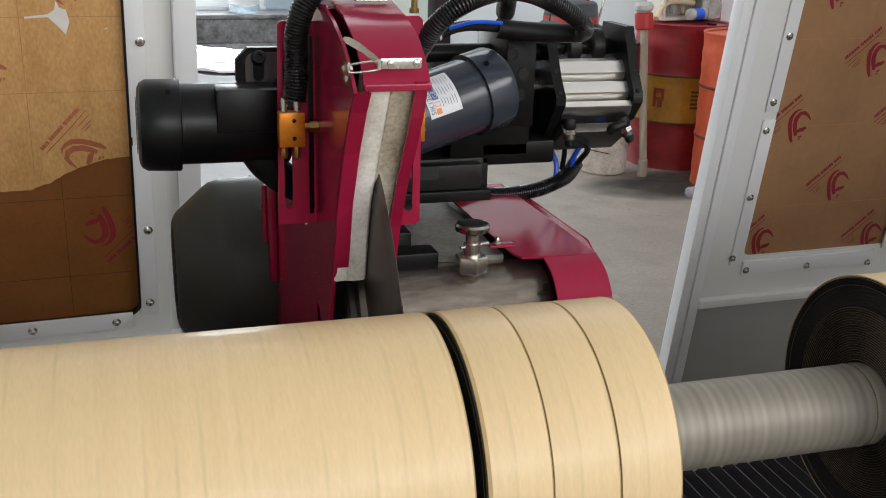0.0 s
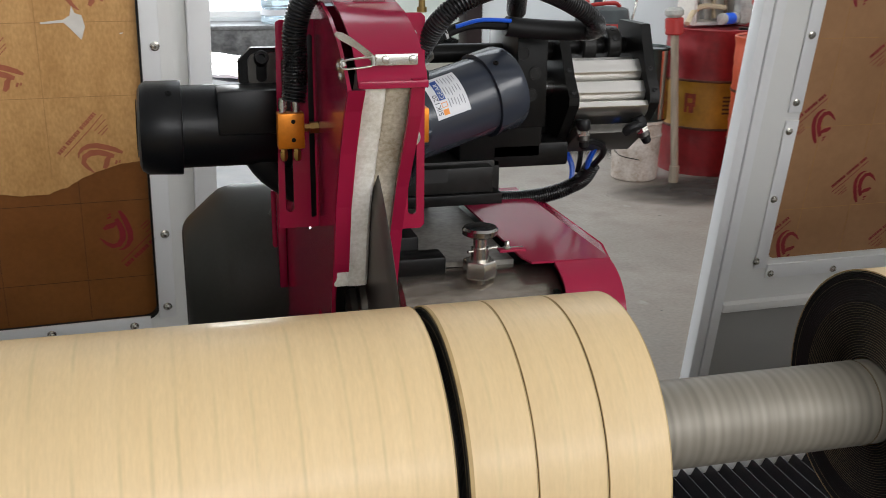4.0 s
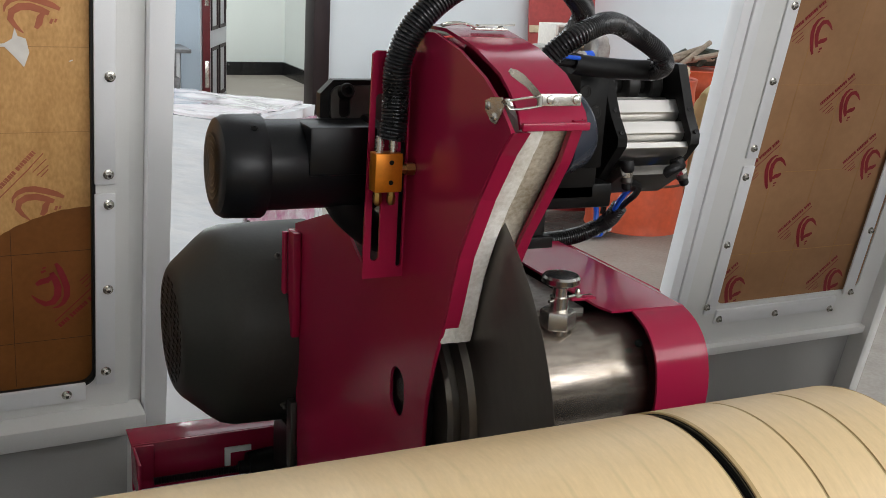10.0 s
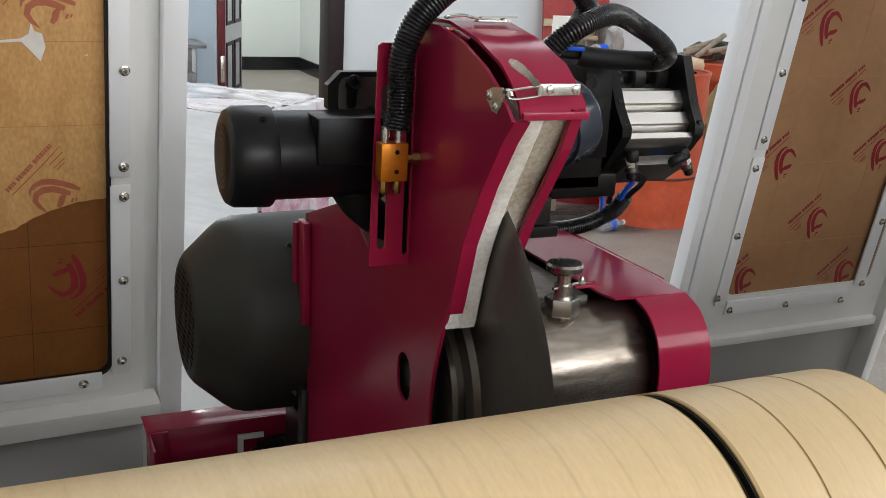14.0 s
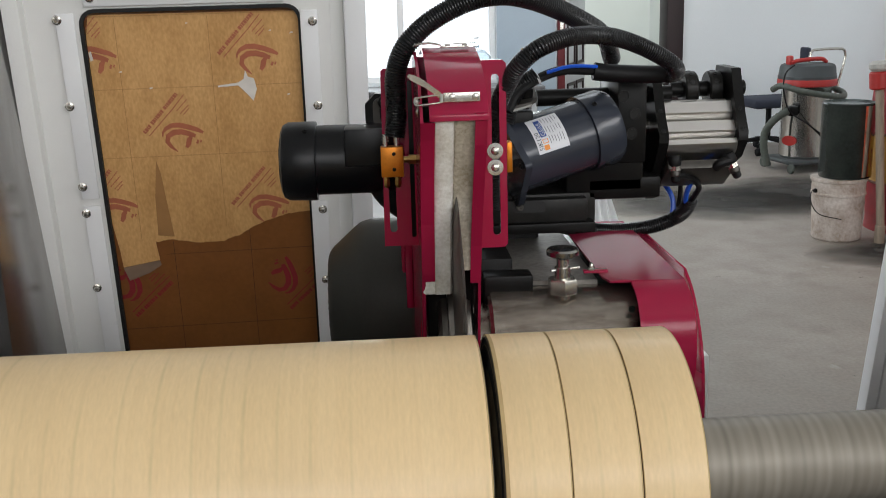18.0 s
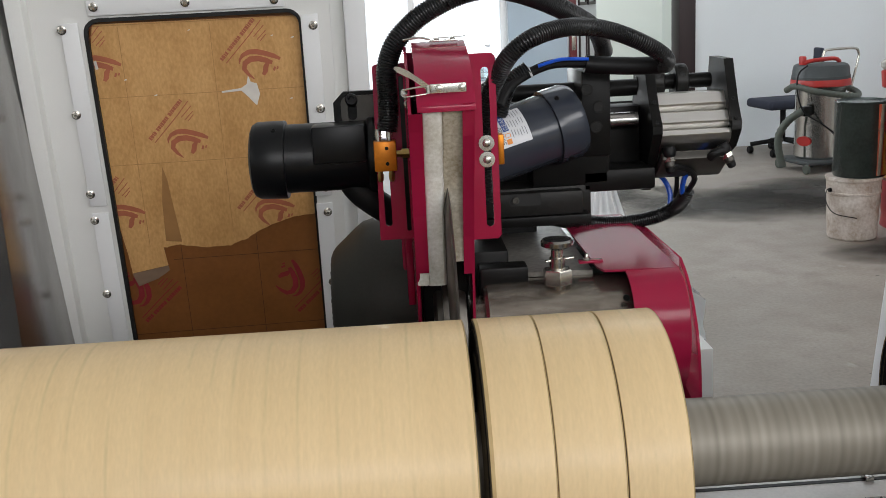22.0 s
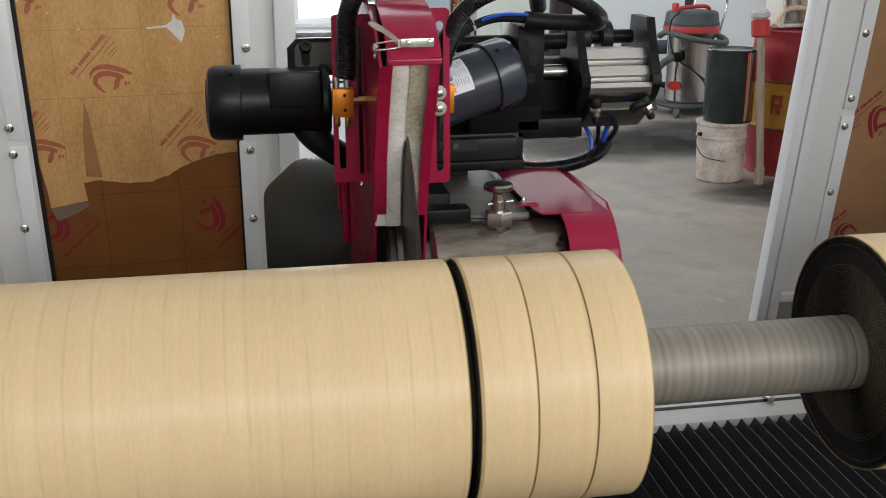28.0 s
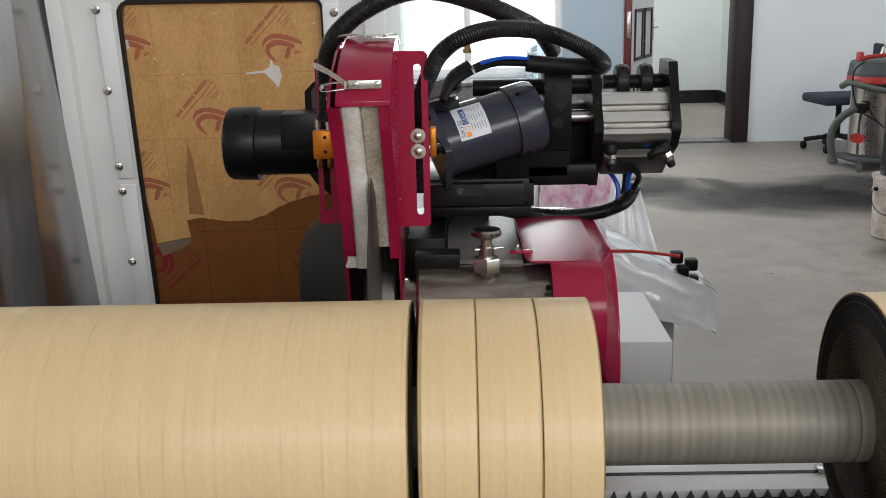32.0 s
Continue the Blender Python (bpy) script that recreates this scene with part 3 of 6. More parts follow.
def print_mark(parent, u, v, size, turn, material, y, mirror=False):
    """A printed mark of nested hooks with a slanting block of line and unreadable small type beside it."""
    c, s = math.cos(radians(turn)), math.sin(radians(turn))
    bm = bmesh.new()

    def put(qx, qy):
        qx = -qx if mirror else qx
        qx, qy = c * qx - s * qy, s * qx + c * qy
        return bm.verts.new((u + size * qx, y, v + size * qy))

    def stroke(pts):
        prev = None
        for k, (px, py, w) in enumerate(pts):
            a, b = pts[max(k - 1, 0)], pts[min(k + 1, len(pts) - 1)]
            d = Vector((b[0] - a[0], b[1] - a[1])).normalized() * w / 2
            row = [put(px - d.y * sg, py + d.x * sg) for sg in (1, -1)]
            if prev:
                bm.faces.new((prev[0], row[0], row[1], prev[1]))
            prev = row

    stroke([(0.14, 1.04, 0.14), (0.30, 0.74, 0.24), (0.46, 0.3, 0.27), (0.58, -0.15, 0.28), (0.58, -0.55, 0.26), (0.42, -0.88, 0.20), (0.2, -1.05, 0.12), (-0.02, -1.08, 0.04)])
    stroke([(-0.04, 0.62, 0.2), (0.10, 0.3, 0.27), (0.22, -0.1, 0.30), (0.20, -0.5, 0.31), (0.0, -0.8, 0.28), (-0.30, -0.86, 0.24), (-0.58, -0.68, 0.18), (-0.86, -0.38, 0.05)])
    stroke([(-0.66, 0.10, 0.16), (-0.46, 0.22, 0.27), (-0.22, 0.27, 0.27), (0.0, 0.42, 0.14)])
    stroke([(-0.46, 0.66, 0.11), (-0.26, 0.74, 0.11)])
    stroke([(-0.40, 0.84, 0.08), (-0.26, 0.90, 0.08)])
    d = Vector((1.99, 1.82)).normalized()
    at = 0.0
    for word in (4, 7, 8):
        for k in range(word):
            w = 0.075 + 0.035 * ((k * 7 + word) % 3)
            p = Vector((0.24, -2.0)) + d * at
            q = p + d * w
            stroke([(p.x, p.y, 0.2), (q.x, q.y, 0.2)])
            at += w + 0.026
        at += 0.1
    stroke([(0.06, -1.76, 0.05), (1.65, -0.24, 0.05)])
    for ax, ay, bx, by in ((1.12, 0.1, 1.47, 0.42), (1.2, -0.05, 1.65, 0.42), (1.35, -0.22, 1.94, 0.35), (1.55, -0.35, 2.2, 0.22)):
        stroke([(ax, ay, 0.045), (bx, by, 0.045)])
    bmesh.ops.recalc_face_normals(bm, faces=bm.faces)
    return part("printed_mark", bm, material, parent, "faded red print")


def dome(c, r, d=(0, -1, 0)):
    return lathe([(0, r), (0.0015, r), (0.003, r * 0.62), (0.006, r * 0.6), (0.0085, r * 0.35)], c, d, 12)


# ---- door with the torn masking paper ----
m_l, uv_l = leaning(1.415, 0.06, -0.15)
guard_l = thing("guard_door", "grey-white steel guard door, window covered in torn brown masking paper", "machine guard", "guard doors", m_l)
L = uv_l
u0, v0 = L(-0.612, 0.785)
u1, v1 = L(-0.212, 1.508)
fu0, fv0 = L(-0.705, 0.735)
fu1, fv1 = L(-0.158, 1.585)
part("door_sheet", plate([(fu0, fv0), (fu1, fv0), (fu1, fv1), (fu0, fv1)], [rounded(u0, u1, v0 - 0.004, v1, 0.028)], lambda u, v, w: (u, w, v), 0.003), ENCLOSURE, guard_l)
part("stile", box(fu1, fu1 + 0.026, 0.012, 0.05, fv0 - 0.75, fv1 + 0.6, 0.002), ENCLOSURE, guard_l)
part("stile", box(fu1 + 0.026, fu1 + 0.066, -0.012, 0.05, fv0 - 0.75, fv1 + 0.6, 0.003), FRAME_W, guard_l)
part("stile", box(fu0 - 0.03, fu0, -0.035, 0.02, fv0 - 0.75, fv1 + 0.6, 0.002), ENCLOSURE, guard_l)
part("rail", box(fu0, fu1 + 0.024, -0.03, 0.011, fv1, fv1 + 0.03, 0.002), ENCLOSURE, guard_l)
part("upper_sheet", box(fu0, fu1, -0.004, 0.002, fv1 + 0.03, fv1 + 0.6, 0.001), ENCLOSURE, guard_l)
part("rail", box(fu0, fu1 + 0.022, -0.045, 0.011, fv0 - 0.038, fv0, 0.003), ENCLOSURE, guard_l)
# lower sheet in a darker grey; weaker light low down is in its colour
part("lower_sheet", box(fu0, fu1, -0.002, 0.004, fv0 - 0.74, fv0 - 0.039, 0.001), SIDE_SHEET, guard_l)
gask = plate(rounded(u0 - 0.001, u1 + 0.001, v0 - 0.005, v1 + 0.001, 0.028), [rounded(u0 + 0.006, u1 - 0.005, v0 + 0.001, v1 - 0.006, 0.022)], lambda u, v, w: (u, -0.002 + w, v), 0.012)
part("gasket", gask, GASKET, guard_l)
part("acrylic_pane", box(u0 - 0.012, u1 + 0.012, 0.012, 0.016, v0 - 0.015, v1 + 0.012), KRAFT_D, guard_l, "acrylic pane in brown masking film")
PAP = [(-0.592, 1.497), (-0.206, 1.494), (-0.216, 1.106), (-0.264, 1.101), (-0.310, 1.088), (-0.334, 1.078), (-0.358, 1.064), (-0.393, 1.052), (-0.438, 1.050), (-0.492, 1.060), (-0.526, 1.056), (-0.522, 1.018), (-0.594, 1.006), (-0.596, 1.043), (-0.613, 1.174), (-0.604, 1.436)]
rag = []
for k, (p, q_) in enumerate(zip(PAP, PAP[1:] + PAP[:1])):
    n = 5 if 1 < k < 11 else 1
    for i in range(n):
        x, z = p[0] + (q_[0] - p[0]) * i / n, p[1] + (q_[1] - p[1]) * i / n
        rag.append(L(x, z + (0.0025 * noise.noise((x * 90, z * 90, 2.0)) if n > 1 else 0)))
part("masking_paper", flat(rag, 0.0095, 0.0012), KRAFT, guard_l, "torn light brown masking paper")
part("paper_flap", flat([L(*p) for p in ((-0.594, 1.006), (-0.522, 1.018), (-0.520, 1.008), (-0.545, 0.992), (-0.585, 0.978))], 0.0075, 0.0012), FLAP, guard_l, "grey underside of the folded paper")
part("tear", flat([L(*p) for p in ((-0.505, 1.222), (-0.499, 1.195), (-0.496, 1.155), (-0.488, 1.066), (-0.519, 1.070), (-0.515, 1.150))], 0.0085, 0.0006), TEAR, guard_l, "tear in the paper")
part("white_tear", flat([L(*p) for p in ((-0.322, 1.388), (-0.318, 1.376), (-0.307, 1.372), (-0.303, 1.352), (-0.311, 1.330), (-0.324, 1.346), (-0.337, 1.360), (-0.374, 1.358), (-0.374, 1.361), (-0.337, 1.365), (-0.326, 1.372))], 0.0083, 0.0006), TORN, guard_l, "white torn patch")
part("paper_fleck", flat([L(*p) for p in ((-0.600, 1.430), (-0.595, 1.432), (-0.593, 1.416), (-0.598, 1.414))], 0.0083, 0.0006), TORN, guard_l, "white torn patch")
for z_, x_, y_, mt in ((1.493, -0.60, 0.0088, CREASE), (1.36, -0.60, 0.0088, CREASE), (1.229, -0.60, 0.0088, CREASE), (1.028, -0.51, 0.0112, CREASE_D), (0.87, -0.61, 0.0112, CREASE_D)):
    (la, lb), (lc, _) = L(x_, z_), L(-0.216, z_)
    part("print_line", box(la, lc, y_, y_ + 0.0003, lb, lb + 0.0010), mt, guard_l)
for x_, y_, z0_, z1_, mt in ((-0.495, 0.0112, 0.79, 1.055, CREASE_D), (-0.345, 0.0112, 0.79, 1.07, CREASE_D), (-0.386, 0.0088, 1.08, 1.49, CREASE), (-0.552, 0.0088, 1.06, 1.49, CREASE)):
    (la, lb), (_, ld) = L(x_, z0_), L(x_, z1_)
    part("print_line", box(la, la + 0.0010, y_, y_ + 0.0003, lb, ld), mt, guard_l)
for x_, z_, r_ in ((-0.548, 1.393, 0.003), (-0.497, 1.361, 0.0035), (-0.42, 1.478, 0.0025), (-0.245, 1.34, 0.003), (-0.232, 1.455, 0.0035), (-0.27, 1.46, 0.0025)):
    u_, v_ = L(x_, z_)
    part("paper_fleck", flat([(u_ - r_, v_ - r_ * 0.5), (u_ + r_ * 0.8, v_ - r_ * 0.2), (u_ + r_, v_ + r_ * 0.5), (u_ - r_ * 0.3, v_ + r_ * 0.3)], 0.0084, 0.0005), TORN, guard_l, "white torn patch")
for x_, z_ in ((-0.296, 1.411), (-0.448, 1.268), (-0.298, 1.118), (-0.589, 1.416), (-0.588, 1.126)):
    print_mark(guard_l, *L(x_, z_), 0.036, -90, PRINT_PALE, 0.0087, True)
for x_, z_ in ((-0.282, 0.970), (-0.591, 0.974)):
    print_mark(guard_l, *L(x_, z_), 0.038, 0, PRINT_RED, 0.0109)


def strip(parent, x0, x1, z0, z1, bolts, y=-0.006):
    b = part("clamping_strip", box(x0, x1, y, -0.001, z0, z1, 0.0015), FRAME_W, parent)
    for bu, bv in bolts:
        part("dome_nut", dome((bu, y, bv), 0.0085), CHROME, b, "plated dome nut")


ls = L(-0.2, 1.138)[1]
strip(guard_l, u1 - 0.001, u1 + 0.031, ls + 0.008, L(0, 1.497)[1], [L(-0.191, 1.477), L(-0.191, 1.320), L(-0.195, 1.163)])
strip(guard_l, u1 - 0.001, u1 + 0.031, v0 - 0.002, ls - 0.008, [L(-0.195, 1.112), L(-0.198, 0.962), L(-0.203, 0.808)])
strip(guard_l, u0 - 0.040, u0 - 0.008, ls + 0.018, L(0, 1.503)[1], [L(-0.643, 1.492), L(-0.644, 1.336), L(-0.644, 1.181)])
strip(guard_l, u0 - 0.040, u0 - 0.008, v0 - 0.002, ls + 0.004, [L(-0.645, 1.128), L(-0.647, 0.973), L(-0.648, 0.821)])
strip(guard_l, u0 + 0.012, u1 - 0.028, v1 + 0.006, v1 + 0.034, [L(-0.581, 1.530), L(-0.418, 1.530), L(-0.258, 1.527)], -0.007)
strip(guard_l, u0 + 0.012, u1 - 0.018, v0 - 0.029, v0 + 0.004, [L(-0.268, 0.772), L(-0.42, 0.772), L(-0.57, 0.772)], -0.007)

# ---- the second guard door ----
m_r, uv_r = leaning(1.43, 0.028, -0.178)
guard_r = thing("guard_door", "grey-white steel guard door with a brown film-covered window beside the open gap", "machine guard", "guard doors", m_r)
Rr = uv_r
a0, b0 = Rr(1.148, 0.79)
a1, b1 = Rr(1.60, 1.56)
g0, h0 = Rr(1.049, 0.686)
g1, h1 = Rr(1.66, 1.68)
part("door_sheet", plate([(g0, h0), (g1, h0), (g1, h1), (g0, h1)], [rounded(a0, a1, b0, b1, 0.02)], lambda u, v, w: (u, w, v), 0.003), ENCLOSURE, guard_r)
part("stile", box(g0 - 0.052, g0 - 0.027, -0.008, 0.03, h0 - 0.75, h1 + 0.5, 0.002), FRAME_W, guard_r)
part("stile", box(g0 - 0.025, g0 - 0.001, -0.012, 0.03, h0 - 0.75, h1 + 0.5, 0.002), FRAME_W, guard_r)
part("stile", box(g1, g1 + 0.03, -0.03, 0.03, h0 - 0.75, h1 + 0.5, 0.002), ENCLOSURE, guard_r)
part("rail", box(g0, g1, -0.016, 0.03, h0 - 0.022, h0 - 0.001, 0.002), ENCLOSURE, guard_r)
# darker than the door enamel: shade near the bottom put into the colour
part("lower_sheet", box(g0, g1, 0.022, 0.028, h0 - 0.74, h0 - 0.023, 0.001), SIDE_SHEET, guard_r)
part("acrylic_pane", box(a0 - 0.012, a1 + 0.012, 0.012, 0.016, b0 - 0.012, b1 + 0.012), KRAFT_D, guard_r, "acrylic pane in brown masking film")
part("masking_paper", box(a0 - 0.01, a1 + 0.01, 0.0096, 0.0116, b0 - 0.01, b1 + 0.01), KRAFT_S, guard_r, "brown masking paper")
for k in range(4):
    part("print_line", box(a0, a1, 0.0090, 0.0093, b0 + 0.12 + 0.2 * k, b0 + 0.1212 + 0.2 * k), CREASE, guard_r)
    part("print_line", box(a0 + 0.07 + 0.13 * k, a0 + 0.0712 + 0.13 * k, 0.0090, 0.0093, b0, b1), CREASE, guard_r)
for x_, z_ in ((1.197, 0.816), (1.511, 0.808), (1.369, 0.953), (1.219, 1.106), (1.509, 1.115), (1.385, 1.254), (1.241, 1.406), (1.52, 1.42)):
    print_mark(guard_r, *Rr(x_, z_), 0.037, 180, PRINT_RED, 0.0088)
rs = Rr(1.13, 1.135)[1]
strip(guard_r, a0 - 0.034, a0 - 0.002, rs + 0.012, b1, [Rr(1.131, 1.315), Rr(1.129, 1.17), Rr(1.135, 1.47)])
strip(guard_r, a0 - 0.034, a0 - 0.002, b0 - 0.02, rs - 0.006, [Rr(1.127, 1.105), Rr(1.126, 0.945), Rr(1.116, 0.79)])
strip(guard_r, a0 + 0.002, a1 - 0.07, b0 - 0.048, b0 - 0.012, [Rr(1.16, 0.756), Rr(1.331, 0.753), Rr(1.512, 0.746)], -0.008)
strip(guard_r, a1 - 0.05, a1 - 0.016, b0 - 0.01, b1, [Rr(1.57, 0.785), Rr(1.57, 0.95), Rr(1.57, 1.12)])

# side sheet of the enclosure, folded upright
side = thing("enclosure_side_sheet", "folded grey sheet metal side of the machine enclosure", "machine guard")
pts = [(-0.715, 1.215), (-0.735, 1.10), (-0.75, 1.02), (-0.80, 0.99), (-0.82, 0.86), (-0.88, 0.82), (-0.90, 0.66), (-0.98, 0.60), (-1.02, 0.30), (-1.06, -0.2)]
bm = bmesh.new()
lo = [bm.verts.new((x, y, 0.1)) for x, y in pts] + [bm.verts.new((x - 0.01, y + 0.002, 0.1)) for x, y in reversed(pts)]
hi = [bm.verts.new(v.co + Vector((0, 0, 2.0))) for v in lo]
for i in range(len(lo)):
    j = (i + 1) % len(lo)
    bm.faces.new((lo[i], lo[j], hi[j], hi[i]))
bm.faces.new(lo)
bm.faces.new(hi)
bmesh.ops.recalc_face_normals(bm, faces=bm.faces)
part("folded_sheet", bm, GALVANISED, side, angle=20)
pts = [(1.700, 1.24), (1.715, 1.10), (1.735, 1.00), (1.775, 0.62), (1.80, 0.10), (1.82, -0.2)]
side_r = thing("enclosure_side_sheet", "folded grey sheet metal side beside the second guard door", "machine guard")
bm = bmesh.new()
lo = [bm.verts.new((x, y, 0.1)) for x, y in pts] + [bm.verts.new((x + 0.01, y + 0.002, 0.1)) for x, y in reversed(pts)]
hi = [bm.verts.new(v.co + Vector((0, 0, 2.0))) for v in lo]
for i in range(len(lo)):
    j = (i + 1) % len(lo)
    bm.faces.new((lo[i], lo[j], hi[j], hi[i]))
bm.faces.new(lo)
bm.faces.new(hi)
bmesh.ops.recalc_face_normals(bm, faces=bm.faces)
part("folded_sheet", bm, GALVANISED, side_r, angle=20)

# ---- machine bed ----
bed = thing("machine_bed", "grey-white machine bed with a black bellows cover over its guide", "machine")
part("bed_body", box(-1.3, 1.9, -0.36, 0.30, 0.02, 0.69, 0.01), SIDE_SHEET, bed)
# black bed top and block under the head: unseen, added to soak up bounced light
part("bed_top", box(-1.3, 0.199, -0.36, 0.30, 0.69, 0.70, 0.002), BLACK, bed, "unseen black cover added against bounced light")
part("bounce_block", box(-0.2, 0.28, 0.30, 0.96, 0.02, 0.66, 0.008), BLACK, bed)
part("cross_rail", box(-0.246, 0.30, 0.895, 0.96, 0.66, 0.715, 0.003), BLACK, bed)
part("guide_ledge", box(0.20, 0.60, 0.2625, 0.335, 0.918, 0.929, 0.001), LEDGE, bed, "pale aluminium ledge")
part("ledge_foot", plate([(0.200, 0.918), (0.262, 0.918), (0.238, 0.895), (0.200, 0.87)], [], lambda u, v, w: (u, 0.258 + w, v), 0.004), BLACK, bed, "black gusset")
part("ledge_slot", box(0.20, 0.55, 0.302, 0.309, 0.9292, 0.9298), BLACK, bed)
part("rail_stop", box(0.482, 0.492, 0.298, 0.314, 0.929, 0.936, 0.001), STEEL, bed)
part("ledge_support", box(0.20, 1.5, 0.27, 0.33, 0.70, 0.9175, 0.002), BLACK, bed)
part("ledge_cover", box(0.601, 1.5, 0.2625, 0.335, 0.918, 0.927, 0.001), BLACK, bed)
for k in range(72):
    x0 = 0.1967 + 0.01835 * k
    bm = bmesh.new()
    prof = [(x0, 0.907), (x0 + 0.0102, 0.9272), (x0 + 0.0108, 0.9288), (x0 + 0.0117, 0.9290), (x0 + 0.0182, 0.908), (x0 + 0.0118, 0.9235)]
    f = [bm.verts.new((x, 0.262, z)) for x, z in prof]
    g = [bm.verts.new((x, -0.42, z - 0.012)) for x, z in prof]
    bm.faces.new(f)
    bm.faces.new(g[::-1])
    for i in range(6):
        bm.faces.new((f[i], g[i], g[(i + 1) % 6], f[(i + 1) % 6]))
    bmesh.ops.recalc_face_normals(bm, faces=bm.faces)
    part("bellows_fold", bm, BELLOWS, bed)
part("bellows_tray", box(0.2, 1.5, -0.43, 0.262, 0.70, 0.896, 0.003), BLACK, bed)

# ---- log, rings, shaft ----
AX, AY = 1.1249, 0.0183
RL, RS = 0.1186, 0.0382


def wound(name, x0, x1, label, category, turns=34, group="", worn=0.0012):
    """A roll wound of black foam with a beige liner: outer skin and two grooved ends. Its origin lies on the shaft."""
    ob = thing(name, label, category, group, pose(x0, AY, AX))
    w = x1 - x0
    part("liner_skin", lathe([(0.0001, RL - 0.0008), (0.0004, RL - 0.0001), (0.001, RL), (w - 0.001, RL), (w - 0.0004, RL - 0.0001), (w - 0.0001, RL - 0.0008)], seg=160, caps=False), PAPER, ob)
    for e0, e1 in ((-0.0001, worn), (w - 0.0014, w + 0.0001)):
        part("cut_edge", lathe([(e0, RL - 0.0009), (e0 + 0.0003, RL + 0.0001), (e1 - 0.0003, RL + 0.0001), (e1, RL - 0.0009)], seg=160, caps=False), CUT_EDGE, ob, "browned cut edge of the liner")
    for s, xe in ((-1, 0), (1, w)):
        prof, n = [], turns
        for k in range(n):
            r = RS + 0.001 + (RL - RS - 0.0022) * k / n
            d = (RL - RS - 0.0022) / n
            e = 1.0 if k < 2 * n // 3 or k > n - 5 else 0.25
            b = xe - s * 0.0022 * math.sin(math.pi * max(0, k / n - 0.55) / 0.45)
            prof += [(b - s * 0.0010 * e, r), (b + s * 0.0002, r + d * 0.35), (b + s * 0.0002, r + d * 0.7), (b - s * 0.0012 * e, r + d * 0.95)]
        part("foam_end", lathe(prof, seg=96, caps=False), FOAM, ob, "black foam end with winding ridges")
        bm = bmesh.new()
        for k in [*range(0, 2 * n // 3, 1), n - 4, n - 1]:
            r = RS + 0.001 + (RL - RS - 0.0022) * (k + 0.52) / n
            lathe([(xe + s * 0.0003, r), (xe + s * 0.0007, r + 0.0002), (xe + s * 0.0003, r + 0.0005)], seg=96, bm=bm, caps=False)
        part("liner_edge", bm, LINER_EDGE, ob, "brown liner edges")
    return ob


log = wound("tape_log", -1.15, 0.0007, "long beige tape log wound of foam and liner on the shaft", "tape log")
ring = [wound("tape_roll", a, b, "narrow beige tape roll cut from the log on the shaft", "tape roll", group="cut rolls", worn=e) for a, b, e in ((0.0097, 0.0592, 0.0034), (0.0597, 0.1120, 0.0009), (0.1127, 0.1623, 0.0009))]
roll = wound("tape_log", 0.413, 0.71, "beige tape log with a black foam end, farther along the shaft", "tape log")
roll2 = wound("tape_roll", 0.713, 1.01, "beige tape log farther along the shaft", "tape log")
shaft = thing("shaft", "grey worn shaft sleeve with faint rings carrying the tape logs", "shaft", m=pose(-1.3, AY, AX))
part("sleeve", lathe([(0, RS - 0.002), (0.004, RS - 0.0004), (2.7, RS - 0.0004), (2.704, RS - 0.002)], seg=96), SHAFT, shaft)
for xs in (1.18, 1.4585, 1.70, 2.01):
    part("seam_ring", lathe([(xs, RS - 0.0005), (xs + 0.0004, RS + 0.0002), (xs + 0.0012, RS + 0.0002), (xs + 0.0016, RS - 0.0005)], seg=96, caps=False), LINER_EDGE, shaft)
part("end_collar", lathe([(-0.01, RS), (-0.01, RS + 0.02), (0.02, RS + 0.02), (0.02, RS)], seg=64, caps=False), BLACK, shaft)
part("end_collar", lathe([(2.67, RS), (2.67, RS + 0.02), (2.70, RS + 0.02), (2.70, RS)], seg=64, caps=False), BLACK, shaft)
head_l = thing("headstock", "grey-white headstock that carries the shaft", "machine")
part("stand", box(-1.5, -1.28, -0.2, 0.25, 0.70, 1.35, 0.012), ENCLOSURE, head_l)
head_r = thing("tailstock", "grey-white tailstock that carries the shaft", "machine")
part("stand", box(1.38, 1.6, -0.2, 0.25, 0.70, 1.35, 0.012), ENCLOSURE, head_r)
TURNING = [log, *ring, roll, roll2, shaft]

# ---- the cutting head ----
head = thing("cutting_head", "magenta and black cutting head with round blade, motors and hoses", "cutting machine")
BY, BZ, BR = 0.36, 1.10, 0.2525
XL, XR = -0.030, 0.0305
front = [(0.155, 1.400), (0.173, 1.380), (0.202, 1.338), (0.232, 1.282), (0.250, 1.221), (0.267, 1.176), (0.280, 1.126), (0.282, 1.06), (0.30, 0.93)]
left_plate = front + [(0.66, 0.86), (0.68, 1.03), (0.69, 1.195), (0.571, 1.236), (0.512, 1.246), (0.486, 1.226), (0.452, 1.210), (0.42, 1.206), (0.40, 1.215), (0.385, 1.24), (0.375, 1.44), (0.345, 1.458), (0.300, 1.460), (0.250, 1.450), (0.205, 1.434), (0.175, 1.417)]
yz = lambda x: (lambda u, v, w: (x + w, u, v))
part("left_cheek", plate(left_plate, [slot(0.346, 1.114, 0.036, 0.05)], yz(XL - 0.003), 0.003), MAGENTA, head)
part("left_cheek_lip", tube([(XL - 0.0015, *p) for p in front[:8]], 0.0022, 0.01, 8), MAGENTA, head)
